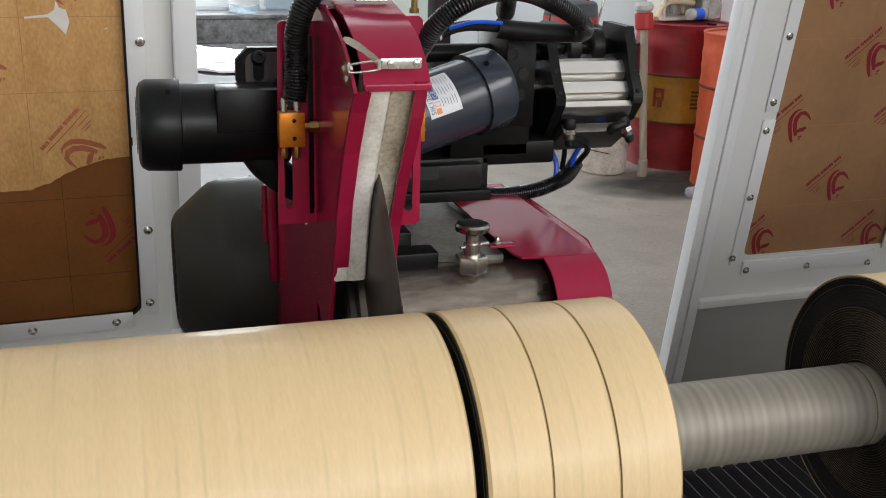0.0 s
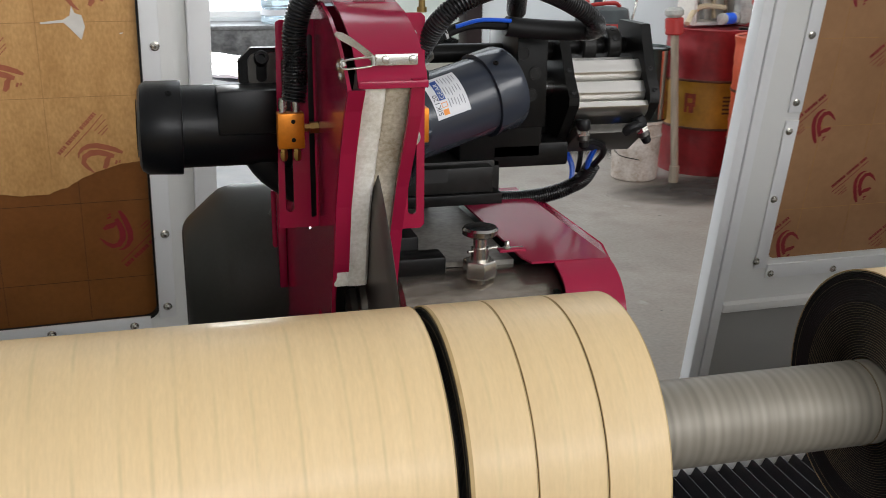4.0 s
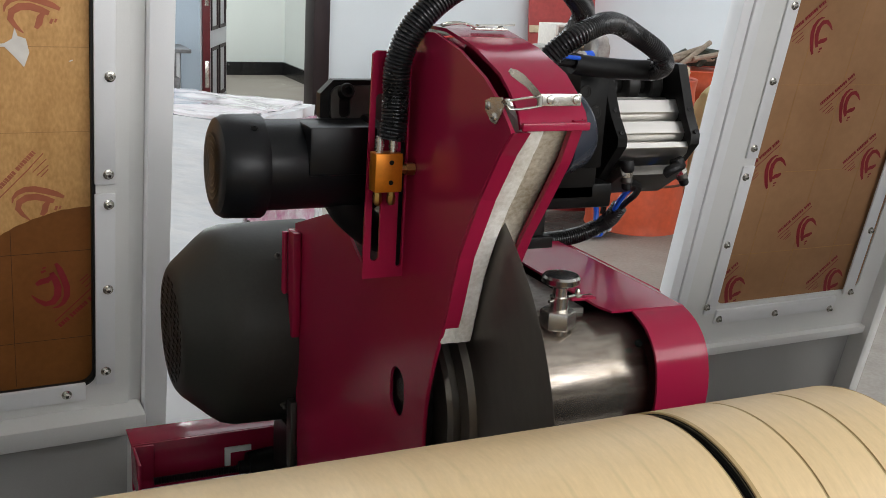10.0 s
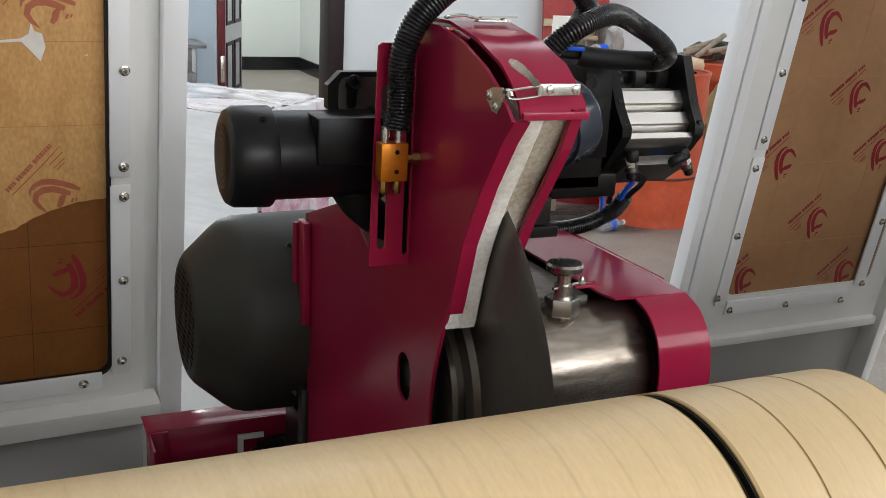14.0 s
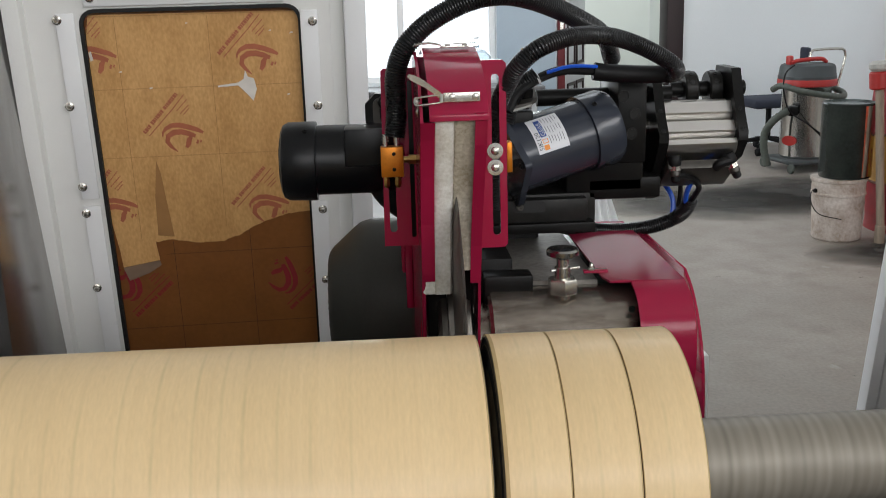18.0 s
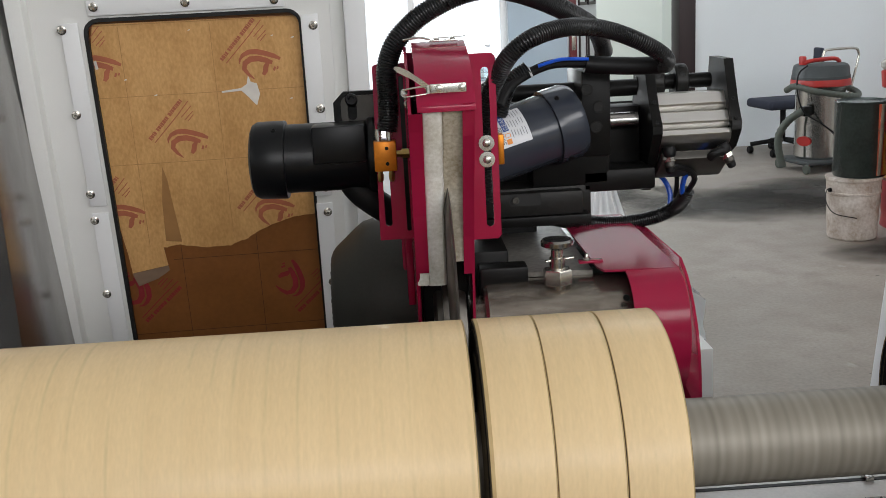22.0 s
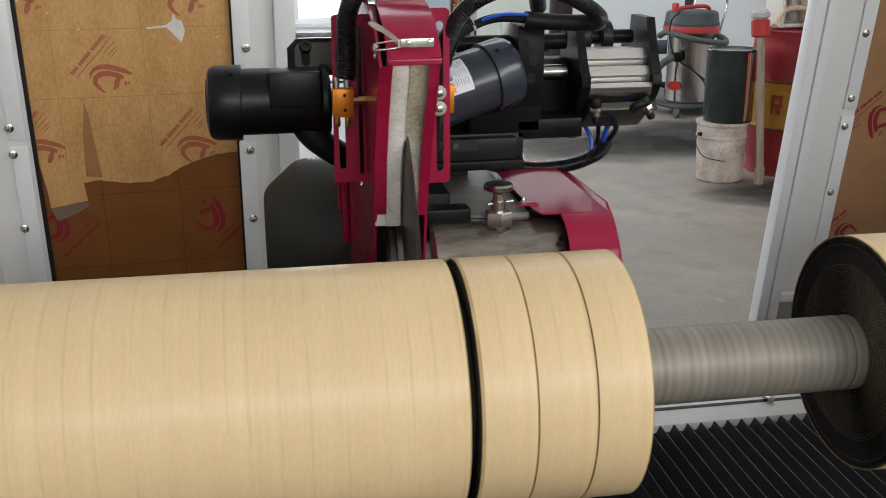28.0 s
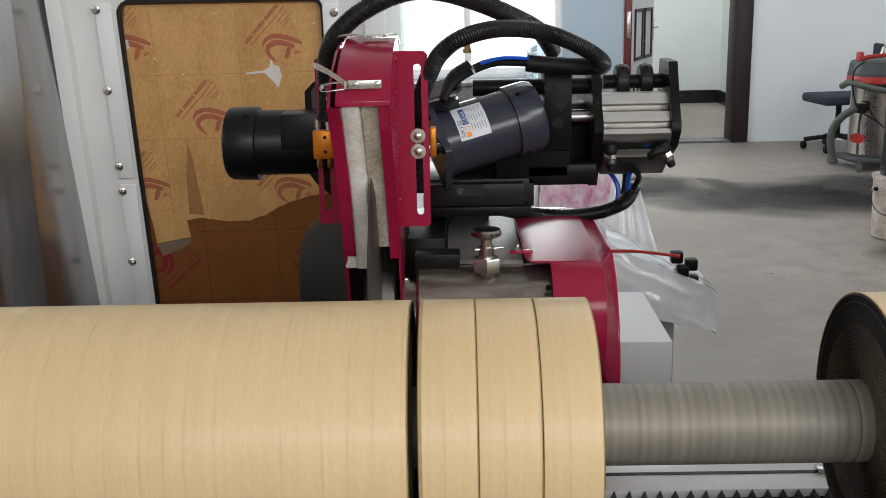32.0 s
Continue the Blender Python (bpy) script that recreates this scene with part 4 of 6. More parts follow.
right_plate = [(0.159, 1.408), (0.174, 1.374), (0.200, 1.335), (0.224, 1.300), (0.250, 1.252), (0.268, 1.205), (0.285, 1.15), (0.30, 1.06), (0.34, 1.06), (0.34, 1.15), (0.36, 1.22), (0.375, 1.44), (0.345, 1.460), (0.300, 1.461), (0.242, 1.452), (0.193, 1.435)]
part("right_cheek", plate(right_plate, [], yz(XR), 0.003), MAGENTA, head)
# front strips that hold the felt
for x0, x1, pl, n in ((XL - 0.003, XL + 0.011, front[:5] + [(0.2535, 1.2125)], "left_front_strip"), (XR - 0.0095, XR, right_plate[:6], "right_front_strip")):
    bm = bmesh.new()
    for k, (p, q) in enumerate(zip(pl, pl[1:])):
        vs = [bm.verts.new((x, y + dy, z)) for (y, z) in (p, q) for x in (x0, x1) for dy in (-0.0042, 0.002)]
        bmesh.ops.convex_hull(bm, input=vs)
    part(n, bm, MAGENTA, head)
# curved top cover
prof = [(0.157, 1.402), (0.162, 1.413), (0.178, 1.427), (0.196, 1.439), (0.243, 1.4545), (0.298, 1.464), (0.345, 1.464), (0.38, 1.455)]
bm = bmesh.new()
rowsv = []
for y, z in prof:
    rowsv.append([bm.verts.new((x, y, z)) for x in (XL + 0.006, XR + 0.004)])
for a, b in zip(rowsv, rowsv[1:]):
    bm.faces.new((a[0], a[1], b[1], b[0]))
bm.normal_update()
bmesh.ops.solidify(bm, geom=bm.faces[:], thickness=0.003)
bmesh.ops.recalc_face_normals(bm, faces=bm.faces)
cover = part("top_cover", bm, MAGENTA, head, "hinged magenta top cover", angle=30)
part("cover_lip", box(XL + 0.006, XR + 0.004, 0.1535, 0.1565, 1.4005, 1.407, 0.001), MAGENTA, cover)
part("back_sheet", box(XL, XR, 0.372, 0.375, 1.22, 1.45, 0.0005), MAGENTA, head)
# latches
la = part("latch", box(-0.010, 0.0260, 0.1565, 0.1585, 1.4190, 1.4282, 0.0008), CHROME, head, "nickel-plated toggle latch")
for x in (-0.001, 0.0215):
    part("latch_screw", lathe([(0, 0.0036), (0.0012, 0.0031), (0.002, 0.001)], (x, 0.1565, 1.4238), (0, -1, 0), 14), CHROME, la)
lever = bmesh.new()
spine = [(-0.010, 0.1545, 1.4235, 0.0050), (-0.017, 0.1505, 1.4295, 0.0052), (-0.026, 0.1475, 1.4365, 0.0050), (-0.034, 0.1450, 1.4415, 0.0062), (-0.040, 0.1440, 1.4448, 0.0058), (-0.0440, 0.1435, 1.4470, 0.0028)]
prev = None
for x, y, z, w in spine:
    up = Vector((0.55, -0.1, 0.83)) * w / 2
    row = [lever.verts.new(Vector((x, y + dy, z)) + sg * up) for dy in (0, 0.0014) for sg in (1, -1)]
    if prev:
        for i, j in ((0, 1), (1, 3), (3, 2), (2, 0)):
            lever.faces.new((prev[i], prev[j], row[j], row[i]))
    else:
        lever.faces.new((row[0], row[1], row[3], row[2]))
    prev = row
lever.faces.new((prev[0], prev[1], prev[3], prev[2]))
bmesh.ops.recalc_face_normals(lever, faces=lever.faces)
part("latch_lever", lever, CHROME, la)
part("latch_pivot", rod((-0.012, 0.1535, 1.4195), (-0.012, 0.1535, 1.4275), 0.0021, 12), CHROME, la)
part("latch_bail", tube([(-0.012, 0.153, 1.4265), (-0.022, 0.1515, 1.4262), (-0.034, 0.1520, 1.4245), (-0.0382, 0.1535, 1.4230), (-0.0382, 0.1535, 1.4185), (-0.034, 0.1520, 1.4175), (-0.022, 0.1515, 1.4185), (-0.012, 0.153, 1.4195)], 0.0009, 0.003, 8), CHROME, la)
part("latch_catch", plate([(0.166, 1.4185), (0.172, 1.4235), (0.188, 1.4215), (0.198, 1.4175), (0.196, 1.4105), (0.186, 1.4030), (0.178, 1.4025), (0.172, 1.4090)], [], lambda u, v, w: (XL - 0.0045 + w, u, v), 0.0014), CHROME, la)
part("catch_hook", tube([(XL - 0.004, 0.168, 1.4205), (XL - 0.006, 0.160, 1.4225), (XL - 0.007, 0.154, 1.4225), (XL - 0.006, 0.153, 1.4190)], 0.0022, 0.003, 8), CHROME, la)
for y, z in ((0.192, 1.4145), (0.181, 1.4075)):
    part("latch_screw", lathe([(0, 0.0034), (0.0012, 0.0029), (0.002, 0.001)], (XL - 0.0045, y, z), (-1, 0, 0), 12), CHROME, la)
tl = part("top_latch", box(-0.004, 0.027, 0.283, 0.292, 1.4640, 1.4662, 0.0006), CHROME, head, "second toggle latch on top")
part("latch_bail", tube([(-0.003, 0.284, 1.4668), (-0.016, 0.283, 1.4695), (-0.030, 0.284, 1.4680), (-0.0325, 0.288, 1.4665), (-0.030, 0.292, 1.4680), (-0.016, 0.293, 1.4695), (-0.003, 0.292, 1.4668)], 0.0011, 0.004, 8), CHROME, tl)
part("latch_lever", plate([(0.000, 0.284), (0.012, 0.2835), (0.030, 0.285), (0.036, 0.2875), (0.030, 0.290), (0.012, 0.2915), (0.000, 0.291)], [], lambda u, v, w: (u, v, 1.4672 + max(0, u) * 0.03 + w), 0.0014), CHROME, tl)
for x in (0.004, 0.022):
    part("latch_screw", lathe([(0, 0.0032), (0.0012, 0.0027), (0.002, 0.001)], (x, 0.2875, 1.4661), (0, 0, 1), 12), CHROME, tl)


# felt pads along the mouth of the hood
def felt(name, x0, x1, line, back, material, label):
    bm = bmesh.new()
    pts = smooth_line([(0, y, z) for y, z in line], 0.006)
    rings = []
    for i, p in enumerate(pts):
        j = 0.0006 * noise.noise((i * 0.7, x0 * 90, 3.1))
        k = 0.0006 * noise.noise((i * 0.5, x0 * 90, 9.1))
        rings.append([bm.verts.new((x0, p.y + j, p.z)), bm.verts.new((x0 + 0.003, p.y - 0.003 + j, p.z)), bm.verts.new((x1 - 0.003 + k, p.y - 0.003 + j, p.z)), bm.verts.new((x1 + k, p.y + 0.001 + j, p.z)), bm.verts.new((x1 + k, p.y + back, p.z + back * 0.35)), bm.verts.new((x0, p.y + back, p.z + back * 0.35))])
    for a, b in zip(rings, rings[1:]):
        for k in range(6):
            bm.faces.new((a[k], a[(k + 1) % 6], b[(k + 1) % 6], b[k]))
    bm.faces.new(rings[0])
    bm.faces.new(rings[-1])
    bmesh.ops.recalc_face_normals(bm, faces=bm.faces)
    return part(name, bm, material, head, label, angle=50)


felt("felt_pad", XL + 0.0100, 0.0010, [(0.1615, 1.403), (0.190, 1.358), (0.218, 1.314), (0.243, 1.262), (0.259, 1.205), (0.263, 1.194)], 0.03, FELT, "dirty white felt pad")
felt("felt_pad", 0.0013, XR - 0.003, [(0.167, 1.406), (0.191, 1.366), (0.215, 1.330), (0.238, 1.290), (0.256, 1.246), (0.265, 1.216)], 0.03, FELT_B, "oil-stained felt pad")
part("felt_foot", box(-0.0328, -0.0182, 0.2545, 0.285, 1.1955, 1.2115, 0.003), FELT, head, "felt offcut")
# black block that stands in for the shade inside the hood
part("hood_shade_fill", box(XL + 0.004, XR - 0.004, 0.30, 0.37, 1.0, 1.40, 0.002), BLACK, head)
# blade and its clamping discs
blade = part("blade", lathe([(-0.0035, 0.02), (-0.0035, 0.228), (-0.0006, BR - 0.001), (0, BR), (0.0006, BR - 0.001), (0.0035, 0.228), (0.0035, 0.02)], seg=180), BLADE, head, "large round cutting blade")
blade.matrix_local = pose(0.0050, BY, BZ)
part("clamp_disc", lathe([(-0.020, 0.03), (-0.020, 0.094), (-0.016, 0.098), (-0.0036, 0.098)], seg=72), BLADE, blade, "dark clamping disc")
part("clamp_disc", lathe([(-0.0095, 0.10), (-0.0095, 0.118), (-0.0036, 0.122)], seg=72, caps=False), BLADE, blade)
part("clamp_disc", lathe([(0.0036, 0.10), (0.018, 0.095), (0.022, 0.06), (0.022, 0.01)], seg=72), BLADE, blade)
# side flanges with slots
part("left_flange", plate([(-0.073, 1.231), (-0.033, 1.231), (-0.033, 1.440), (-0.066, 1.440), (-0.070, 1.437)], [slot(-0.0615, 1.325, 0.0085, 0.155), slot(-0.0375, 1.333, 0.0055, 0.185)], lambda u, v, w: (u, 0.347 + w, v), 0.003), MAGENTA, head)
part("slot_backing", box(-0.0425, -0.0335, 0.3515, 0.3545, 1.236, 1.432, 0.0005), BLACK, head)
part("right_flange", plate([(0.0335, 1.233), (0.066, 1.233), (0.070, 1.237), (0.070, 1.444), (0.066, 1.448), (0.0335, 1.448)], [slot(0.0575, 1.34, 0.009, 0.185)], lambda u, v, w: (u, 0.312 + w, v), 0.003), MAGENTA, head)
for z in (1.346, 1.327):
    wa = part("washer", lathe([(0, 0.0092), (0.0015, 0.0092), (0.0018, 0.004)], (0.0565, 0.312, z), (0, -1, 0), 24), CHROME, head)
    part("bolt", lathe([(0.0016, 0.005), (0.004, 0.0045), (0.0052, 0.002)], (0.0565, 0.312, z), (0, -1, 0), 16), CHROME, wa)
for z in (1.44, 1.40, 1.335, 1.27):
    part("rivet", lathe([(0, 0.003), (0.001, 0.0025), (0.0018, 0.001)], (XR + 0.003, 0.298, z), (1, 0, 0), 10), MAGENTA, head)
# coolant block with its fittings
blk = part("manifold_block", box(-0.0735, -0.0475, 0.322, 0.338, 1.318, 1.353, 0.0012), ORANGE, head, "orange anodised manifold block")
for z in (1.327, 1.345):
    part("block_screw", lathe([(0.0, 0.0022), (-0.0015, 0.0022), (-0.0016, 0.0)], (-0.0585, 0.3215, z), (0, -1, 0), 12), BLACK, blk)
for x in (-0.0675, -0.0545):
    part("hose_barb", lathe([(0, 0.0035), (0.004, 0.0035), (0.004, 0.0042), (0.011, 0.0042), (0.011, 0.0036), (0.014, 0.0036)], (x, 0.330, 1.353), (0, 0, 1), 14), CHROME, blk)
    part("nozzle", lathe([(0, 0.0034), (-0.004, 0.0034), (-0.004, 0.004), (-0.010, 0.004), (-0.013, 0.0025)], (x, 0.330, 1.318), (0, 0, 1), 6), BRASS, blk)
part("adapter", lathe([(0, 0.004), (0.006, 0.004), (0.006, 0.006), (0.014, 0.006), (0.014, 0.0045), (0.02, 0.0045)], (-0.0475, 0.331, 1.337), (1, 0, 0), 6), BRASS, blk)
part("manifold_block", box(0.071, 0.078, 0.325, 0.345, 1.318, 1.353, 0.001), ORANGE, head, "orange anodised manifold block")
# main motor
mo = part("main_motor", lathe([(-0.167, 0.02), (-0.167, 0.076), (-0.164, 0.083), (-0.159, 0.090), (-0.124, 0.121), (-0.112, 0.130), (-0.096, 0.1345), (-0.045, 0.136), (0.020, 0.1365), (0.022, 0.134)], (0, 0.80, 1.03), (1, 0, 0), 72), GREYMOTOR, head, "olive-grey motor with a ribbed fan cowl")
for i in range(-7, 8):
    for j in range(-7, 8):
        if 0.012 < math.hypot(i, j) * 0.0095 < 0.07:
            bm = lathe([(0, 0.0032), (-0.0008, 0.0032)], (-0.1671, 0.80 + i * 0.0095, 1.03 + j * 0.0095), (1, 0, 0), 6)
            part("grille_hole", bm, BLACK, mo)
part("cowl_plate", lathe([(-0.1682, 0.011), (-0.1672, 0.012)], (0, 0.80, 1.03), (1, 0, 0), 20), GREYMOTOR, mo)
for y, z in ((0.733, 1.13), (0.692, 0.958), (0.87, 1.145)):
    d = Vector((0, y - 0.80, z - 1.03)).normalized()
    part("cowl_screw", dome(Vector((-0.045, 0.80, 1.03)) + d * 0.1352, 0.005, d), DARKSTEEL, mo)
part("cheek_flange", box(XL - 0.014, XL - 0.0035, 0.660, 0.688, 1.055, 1.190, 0.002), MAGENTA, head)
part("cheek_hinge", rod((XL - 0.016, 0.690, 1.06), (XL - 0.016, 0.690, 1.185), 0.0035, 12), MAGENTA, head)
part("hub_disc", lathe([(-0.002, 0.004), (-0.002, 0.012), (0.0, 0.014), (0.0, 0.022), (0.006, 0.026)], (XL + 0.006, 0.352, 1.112), (1, 0, 0), 28), SCUFFED, head, "grey hub behind the hole")
part("cheek_bracket", box(XL - 0.012, XL - 0.0035, 0.665, 0.685, 0.87, 0.965, 0.002), DARKSTEEL, head, "dark bracket")
part("motor_flange", lathe([(0.0225, 0.130), (0.0265, 0.130)], (0, 0.80, 1.03), (1, 0, 0), 72), BLACK, head)
# spindle housing with the clamp screw
part("spindle_housing", lathe([(0.030, 0.05), (0.048, 0.05), (0.048, 0.063), (0.052, 0.067), (0.226, 0.067), (0.230, 0.063), (0.24, 0.063)], (0, BY, BZ), (1, 0, 0), 72), HOUSING, head, "bright ground-steel spindle housing")
part("spindle_nose", lathe([(0.02, 0.042), (0.05, 0.046)], (0, BY, BZ), (1, 0, 0), 48), BLADE, head)
part("housing_saddle", box(0.075, 0.187, 0.365, 0.64, 1.10, 1.166, 0.004), BLACK, head)
part("saddle_plate", plate([(0.088, 0.375), (0.187, 0.368), (0.187, 0.64), (0.088, 0.64)], [], lambda u, v, w: (u, v, 1.1665 + w), 0.006), SCUFFED, head, "scuffed steel plate")
part("spindle_bracket", box(0.034, 0.086, 0.40, 0.60, 0.95, 1.196, 0.003), BLACK, head)
part("clamp_block", box(0.045, 0.105, 0.352, 0.385, 1.15, 1.186, 0.003), BLACK, head)
part("nut_collar", rod((0.139, 0.341, 1.155), (0.139, 0.341, 1.1652), 0.0125, 24), HOUSING, head)
nut = part("clamp_nut", hexnut((0.139, 0.341, 1.165), (0, 0, 1), 0.0185, 0.019), CHROME, head, "large plated hex nut")
part("clamp_stud", rod((0.139, 0.341, 1.184), (0.139, 0.341, 1.198), 0.0098, 20), CHROME, nut)
part("clamp_stud", rod((0.139, 0.341, 1.198), (0.139, 0.341, 1.210), 0.0074, 20), CHROME, nut)
part("clamp_knob", lathe([(0, 0.007), (0.003, 0.014), (0.006, 0.0195), (0.011, 0.0195), (0.0135, 0.0175), (0.0145, 0.01)], (0.139, 0.341, 1.2075), (0, 0, 1), 40), STEEL, nut, "flat round knob")
part("cross_pin", rod((0.124, 0.336, 1.195), (0.160, 0.347, 1.195), 0.0017, 10), CHROME, nut)
part("housing_screw", screw((0.215, 0.304, 1.152), (0, -0.6, 0.5), 0.004, 0.003), BLACK, head)
# belt guard
arc = [(p.y, p.z) for p in smooth_line([(0, 0.326, 1.1775), (0, 0.310, 1.1725), (0, 0.296, 1.1645), (0, 0.282, 1.148), (0, 0.2745, 1.126), (0, 0.2725, 1.10), (0, 0.2775, 1.072), (0, 0.291, 1.048), (0, 0.312, 1.030), (0, 0.335, 1.020)], 0.006)]
outer = [(p.y, p.z) for p in smooth_line([(0, 0.400, 1.1725), (0, 0.372, 1.158), (0, 0.350, 1.139), (0, 0.332, 1.115), (0, 0.318, 1.088), (0, 0.310, 1.055), (0, 0.3065, 1.01), (0, 0.3065, 0.94)], 0.007)]
BX0, BX1, BX2 = 0.2190, 0.2835, 0.305


def sheet(line, x0, x1, name, th=0.003):
    bm = bmesh.new()
    rr = [[bm.verts.new((x, y, z)) for x in (x0, x1)] for y, z in line]
    for a, b in zip(rr, rr[1:]):
        bm.faces.new((a[0], a[1], b[1], b[0]))
    bm.normal_update()
    bmesh.ops.solidify(bm, geom=bm.faces[:], thickness=th)
    bmesh.ops.recalc_face_normals(bm, faces=bm.faces)
    return part(name, bm, MAGENTA, head, angle=30)


sheet(arc, BX0, BX1, "belt_guard_band")
part("belt_guard_top", plate([(0.188, 0.65), (0.188, 0.345), (0.1935, 0.3255), (BX1 + 0.001, 0.3255), (BX1 + 0.001, 0.65)], [], lambda u, v, w: (u, v, 1.1785 + 0.02 * (0.26 - u) + w), 0.0025), MAGENTA, head, "flat glossy guard top")
bm = bmesh.new()
n = 26
ri = [bm.verts.new((BX1, *arc[round(k * (len(arc) - 1) / n)])) for k in range(n + 1)]
ro = [bm.verts.new((BX2, *outer[round(k * (len(outer) - 1) / n)])) for k in range(n + 1)]
for k in range(n):
    bm.faces.new((ri[k], ri[k + 1], ro[k + 1], ro[k]))
bk = [bm.verts.new((BX1 + 0.002, 0.65, 1.1775)), bm.verts.new((BX2, 0.65, 1.172))]
bm.faces.new((bk[0], ri[0], ro[0], bk[1]))
bmesh.ops.recalc_face_normals(bm, faces=bm.faces)
part("belt_guard_flank", bm, MAGENTA, head, "slanting outer face of the guard", angle=30)
part("belt_guard_rim", tube([(BX1, *p) for p in arc], 0.0016, 0.006, 8), MAGENTA, head)
part("belt_guard_side", plate([(0.65, 1.172)] + outer + [(0.65, 0.94)], [], yz(BX2), 0.003), MAGENTA, head)
part("guard_filler", box(0.190, 0.30, 0.405, 0.64, 1.05, 1.168, 0.002), BLACK, head)
part("guard_tab", box(0.170, 0.200, 0.365, 0.377, 1.1815, 1.1845, 0.0005), MAGENTA, head)
part("guard_screw", dome((0.180, 0.371, 1.1845), 0.005, (0, 0, 1)), CHROME, head)
part("carriage_box", box(0.315, 0.486, 0.837, 1.15, 0.70, 0.889, 0.003), FRAME_W, head, "grey-white box behind the belt guard")
part("carriage_base", box(-0.028, 0.31, 0.32, 0.80, 0.72, 0.90, 0.008), BLACK, head)
part("tray_front", box(-0.217, 0.010, 0.830, 0.834, 0.785, 0.854, 0.001), MAGENTA, head, "magenta tray")
part("tray_top", box(-0.217, 0.010, 0.8345, 0.885, 0.851, 0.854, 0.001), MAGENTA, head)
part("tray_end", box(-0.217, -0.213, 0.770, 0.829, 0.80, 0.853, 0.001), MAGENTA, head)
part("tray_corner", box(-0.2128, -0.188, 0.8245, 0.8295, 0.80, 0.853, 0.001), MAGENTA, head)
part("angle_bracket", plate([(-0.090, 0.806), (-0.082, 0.806), (-0.082, 0.826), (-0.052, 0.826), (-0.052, 0.834), (-0.090, 0.834)], [], lambda u, v, w: (u, 0.822 + w, v), 0.003), FRAME_W, head, "white angle bracket")
bm = tube([(-0.190, 0.815, 0.803), (-0.06, 0.815, 0.803)], 0.0055, 0.0012, 14, 0.0012)
part("feed_screw", bm, BLACK, head, "dark threaded feed screw")
part("screw_nut", lathe([(0, 0.009), (0.012, 0.010), (0.012, 0.020), (0.05, 0.024)], (-0.072, 0.812, 0.806), (1, 0, 0), 24), BLACK, head)

# ---- grinding motors ----
lm_axis = (1, 0.0, -0.02)
lmotor = part("grinding_motor", lathe([(0.03, 0.0428), (0.143, 0.0428), (0.146, 0.0410)], (-0.225, 0, 0), (1, 0, 0), 56), MOTOR, head, "black gear motor")
LM = (-0.011, 0.425, 1.325)
cap = part("motor_cap", lathe([(0.0, 0.030), (0.0005, 0.039), (0.003, 0.0445), (0.009, 0.0480), (0.042, 0.0488), (0.0435, 0.0480), (0.0440, 0.043)], (-0.227, 0, 0), lm_axis, 56), MOTOR, lmotor)
for k in range(4):
    part("cap_slot", lathe([(-0.0006, 0.010 + 0.006 * k), (-0.0012, 0.0125 + 0.006 * k)], (-0.227, 0, 0), lm_axis, 30, caps=False), DARKSTEEL, cap)
for an in (125, 235):
    d = Vector((0, math.cos(radians(an)), math.sin(radians(an))))
    part("cap_screw", screw(Vector((-0.195, 0, 0)) + d * 0.0482, d, 0.0034, 0.0010), BLACK, cap)
part("terminal_box", box(-0.148, -0.083, -0.0455, 0.0, -0.003, 0.0425, 0.0025), MOTOR, lmotor, "raised terminal box on the motor")
part("gear_case", lathe([(-0.083, 0.0428), (-0.080, 0.046), (-0.074, 0.047), (-0.070, 0.044)], seg=56), MOTOR, lmotor)
part("output_shaft", rod((-0.079, 0, 0), (-0.04, 0, 0), 0.011), DARKSTEEL, lmotor)
part("motor_lead", tube([(-0.108, -0.004, -0.026), (-0.096, -0.003, -0.045), (-0.080, 0.0, -0.060), (-0.062, 0.006, -0.074), (-0.042, 0.014, -0.084)], 0.0180, 0.006, 14), PLASTIC, lmotor)
br = rounded(-0.122, -0.026, 0.030, 0.0785, 0.013, 1)
part("swivel_bracket", plate(br, [], lambda u, v, w: (u, 0.0085 + w, v), 0.012), BLACK, lmotor)
part("bracket_block", box(-0.088, -0.026, 0.021, 0.06, 0.030, 0.072, 0.004), BLACK, lmotor)
part("bracket_face", plate(rounded(-0.1125, -0.030, 0.0375, 0.0735, 0.010), [slot(-0.0985, 0.0555, 0.0115, 0.026), slot(-0.052, 0.056, 0.018, 0.018)], lambda u, v, w: (u, 0.0045 + w, v), 0.006), DARKSTEEL, lmotor, "slotted dark steel face")
part("bracket_screw", screw((-0.0985, 0.0085, 0.0665), (0, -1, 0.30), 0.0078, 0.013), BLACK, lmotor)
part("bracket_screw", screw((-0.052, 0.010, 0.056), (0, -1, 0), 0.0085, 0.007), BLACK, lmotor)
lmotor.matrix_local = pose(*LM)

ra = Vector((1.0, 0.27, 0.245)).normalized()
RM = Vector((0.1, 0.4655, 1.3170)) - ra * 0.0265
q = Matrix((ra, Vector((0, 0, 1)).cross(ra).normalized(), ra.cross(Vector((0, 0, 1)).cross(ra).normalized()))).transposed().to_4x4()
rm_pose = Matrix.Translation(RM) @ q
rmotor = part("grinding_motor", lathe([(0.008, 0.0462), (0.12, 0.0462)], (0, 0, 0), (1, 0, 0), 64), MOTOR_B, head, "slate-grey gear motor with a white label")
part("motor_cap", lathe([(0.110, 0.0468), (0.1105, 0.0502), (0.142, 0.0505), (0.150, 0.0470), (0.154, 0.038)], (0, 0, 0), (1, 0, 0), 64), MOTOR_B, rmotor)
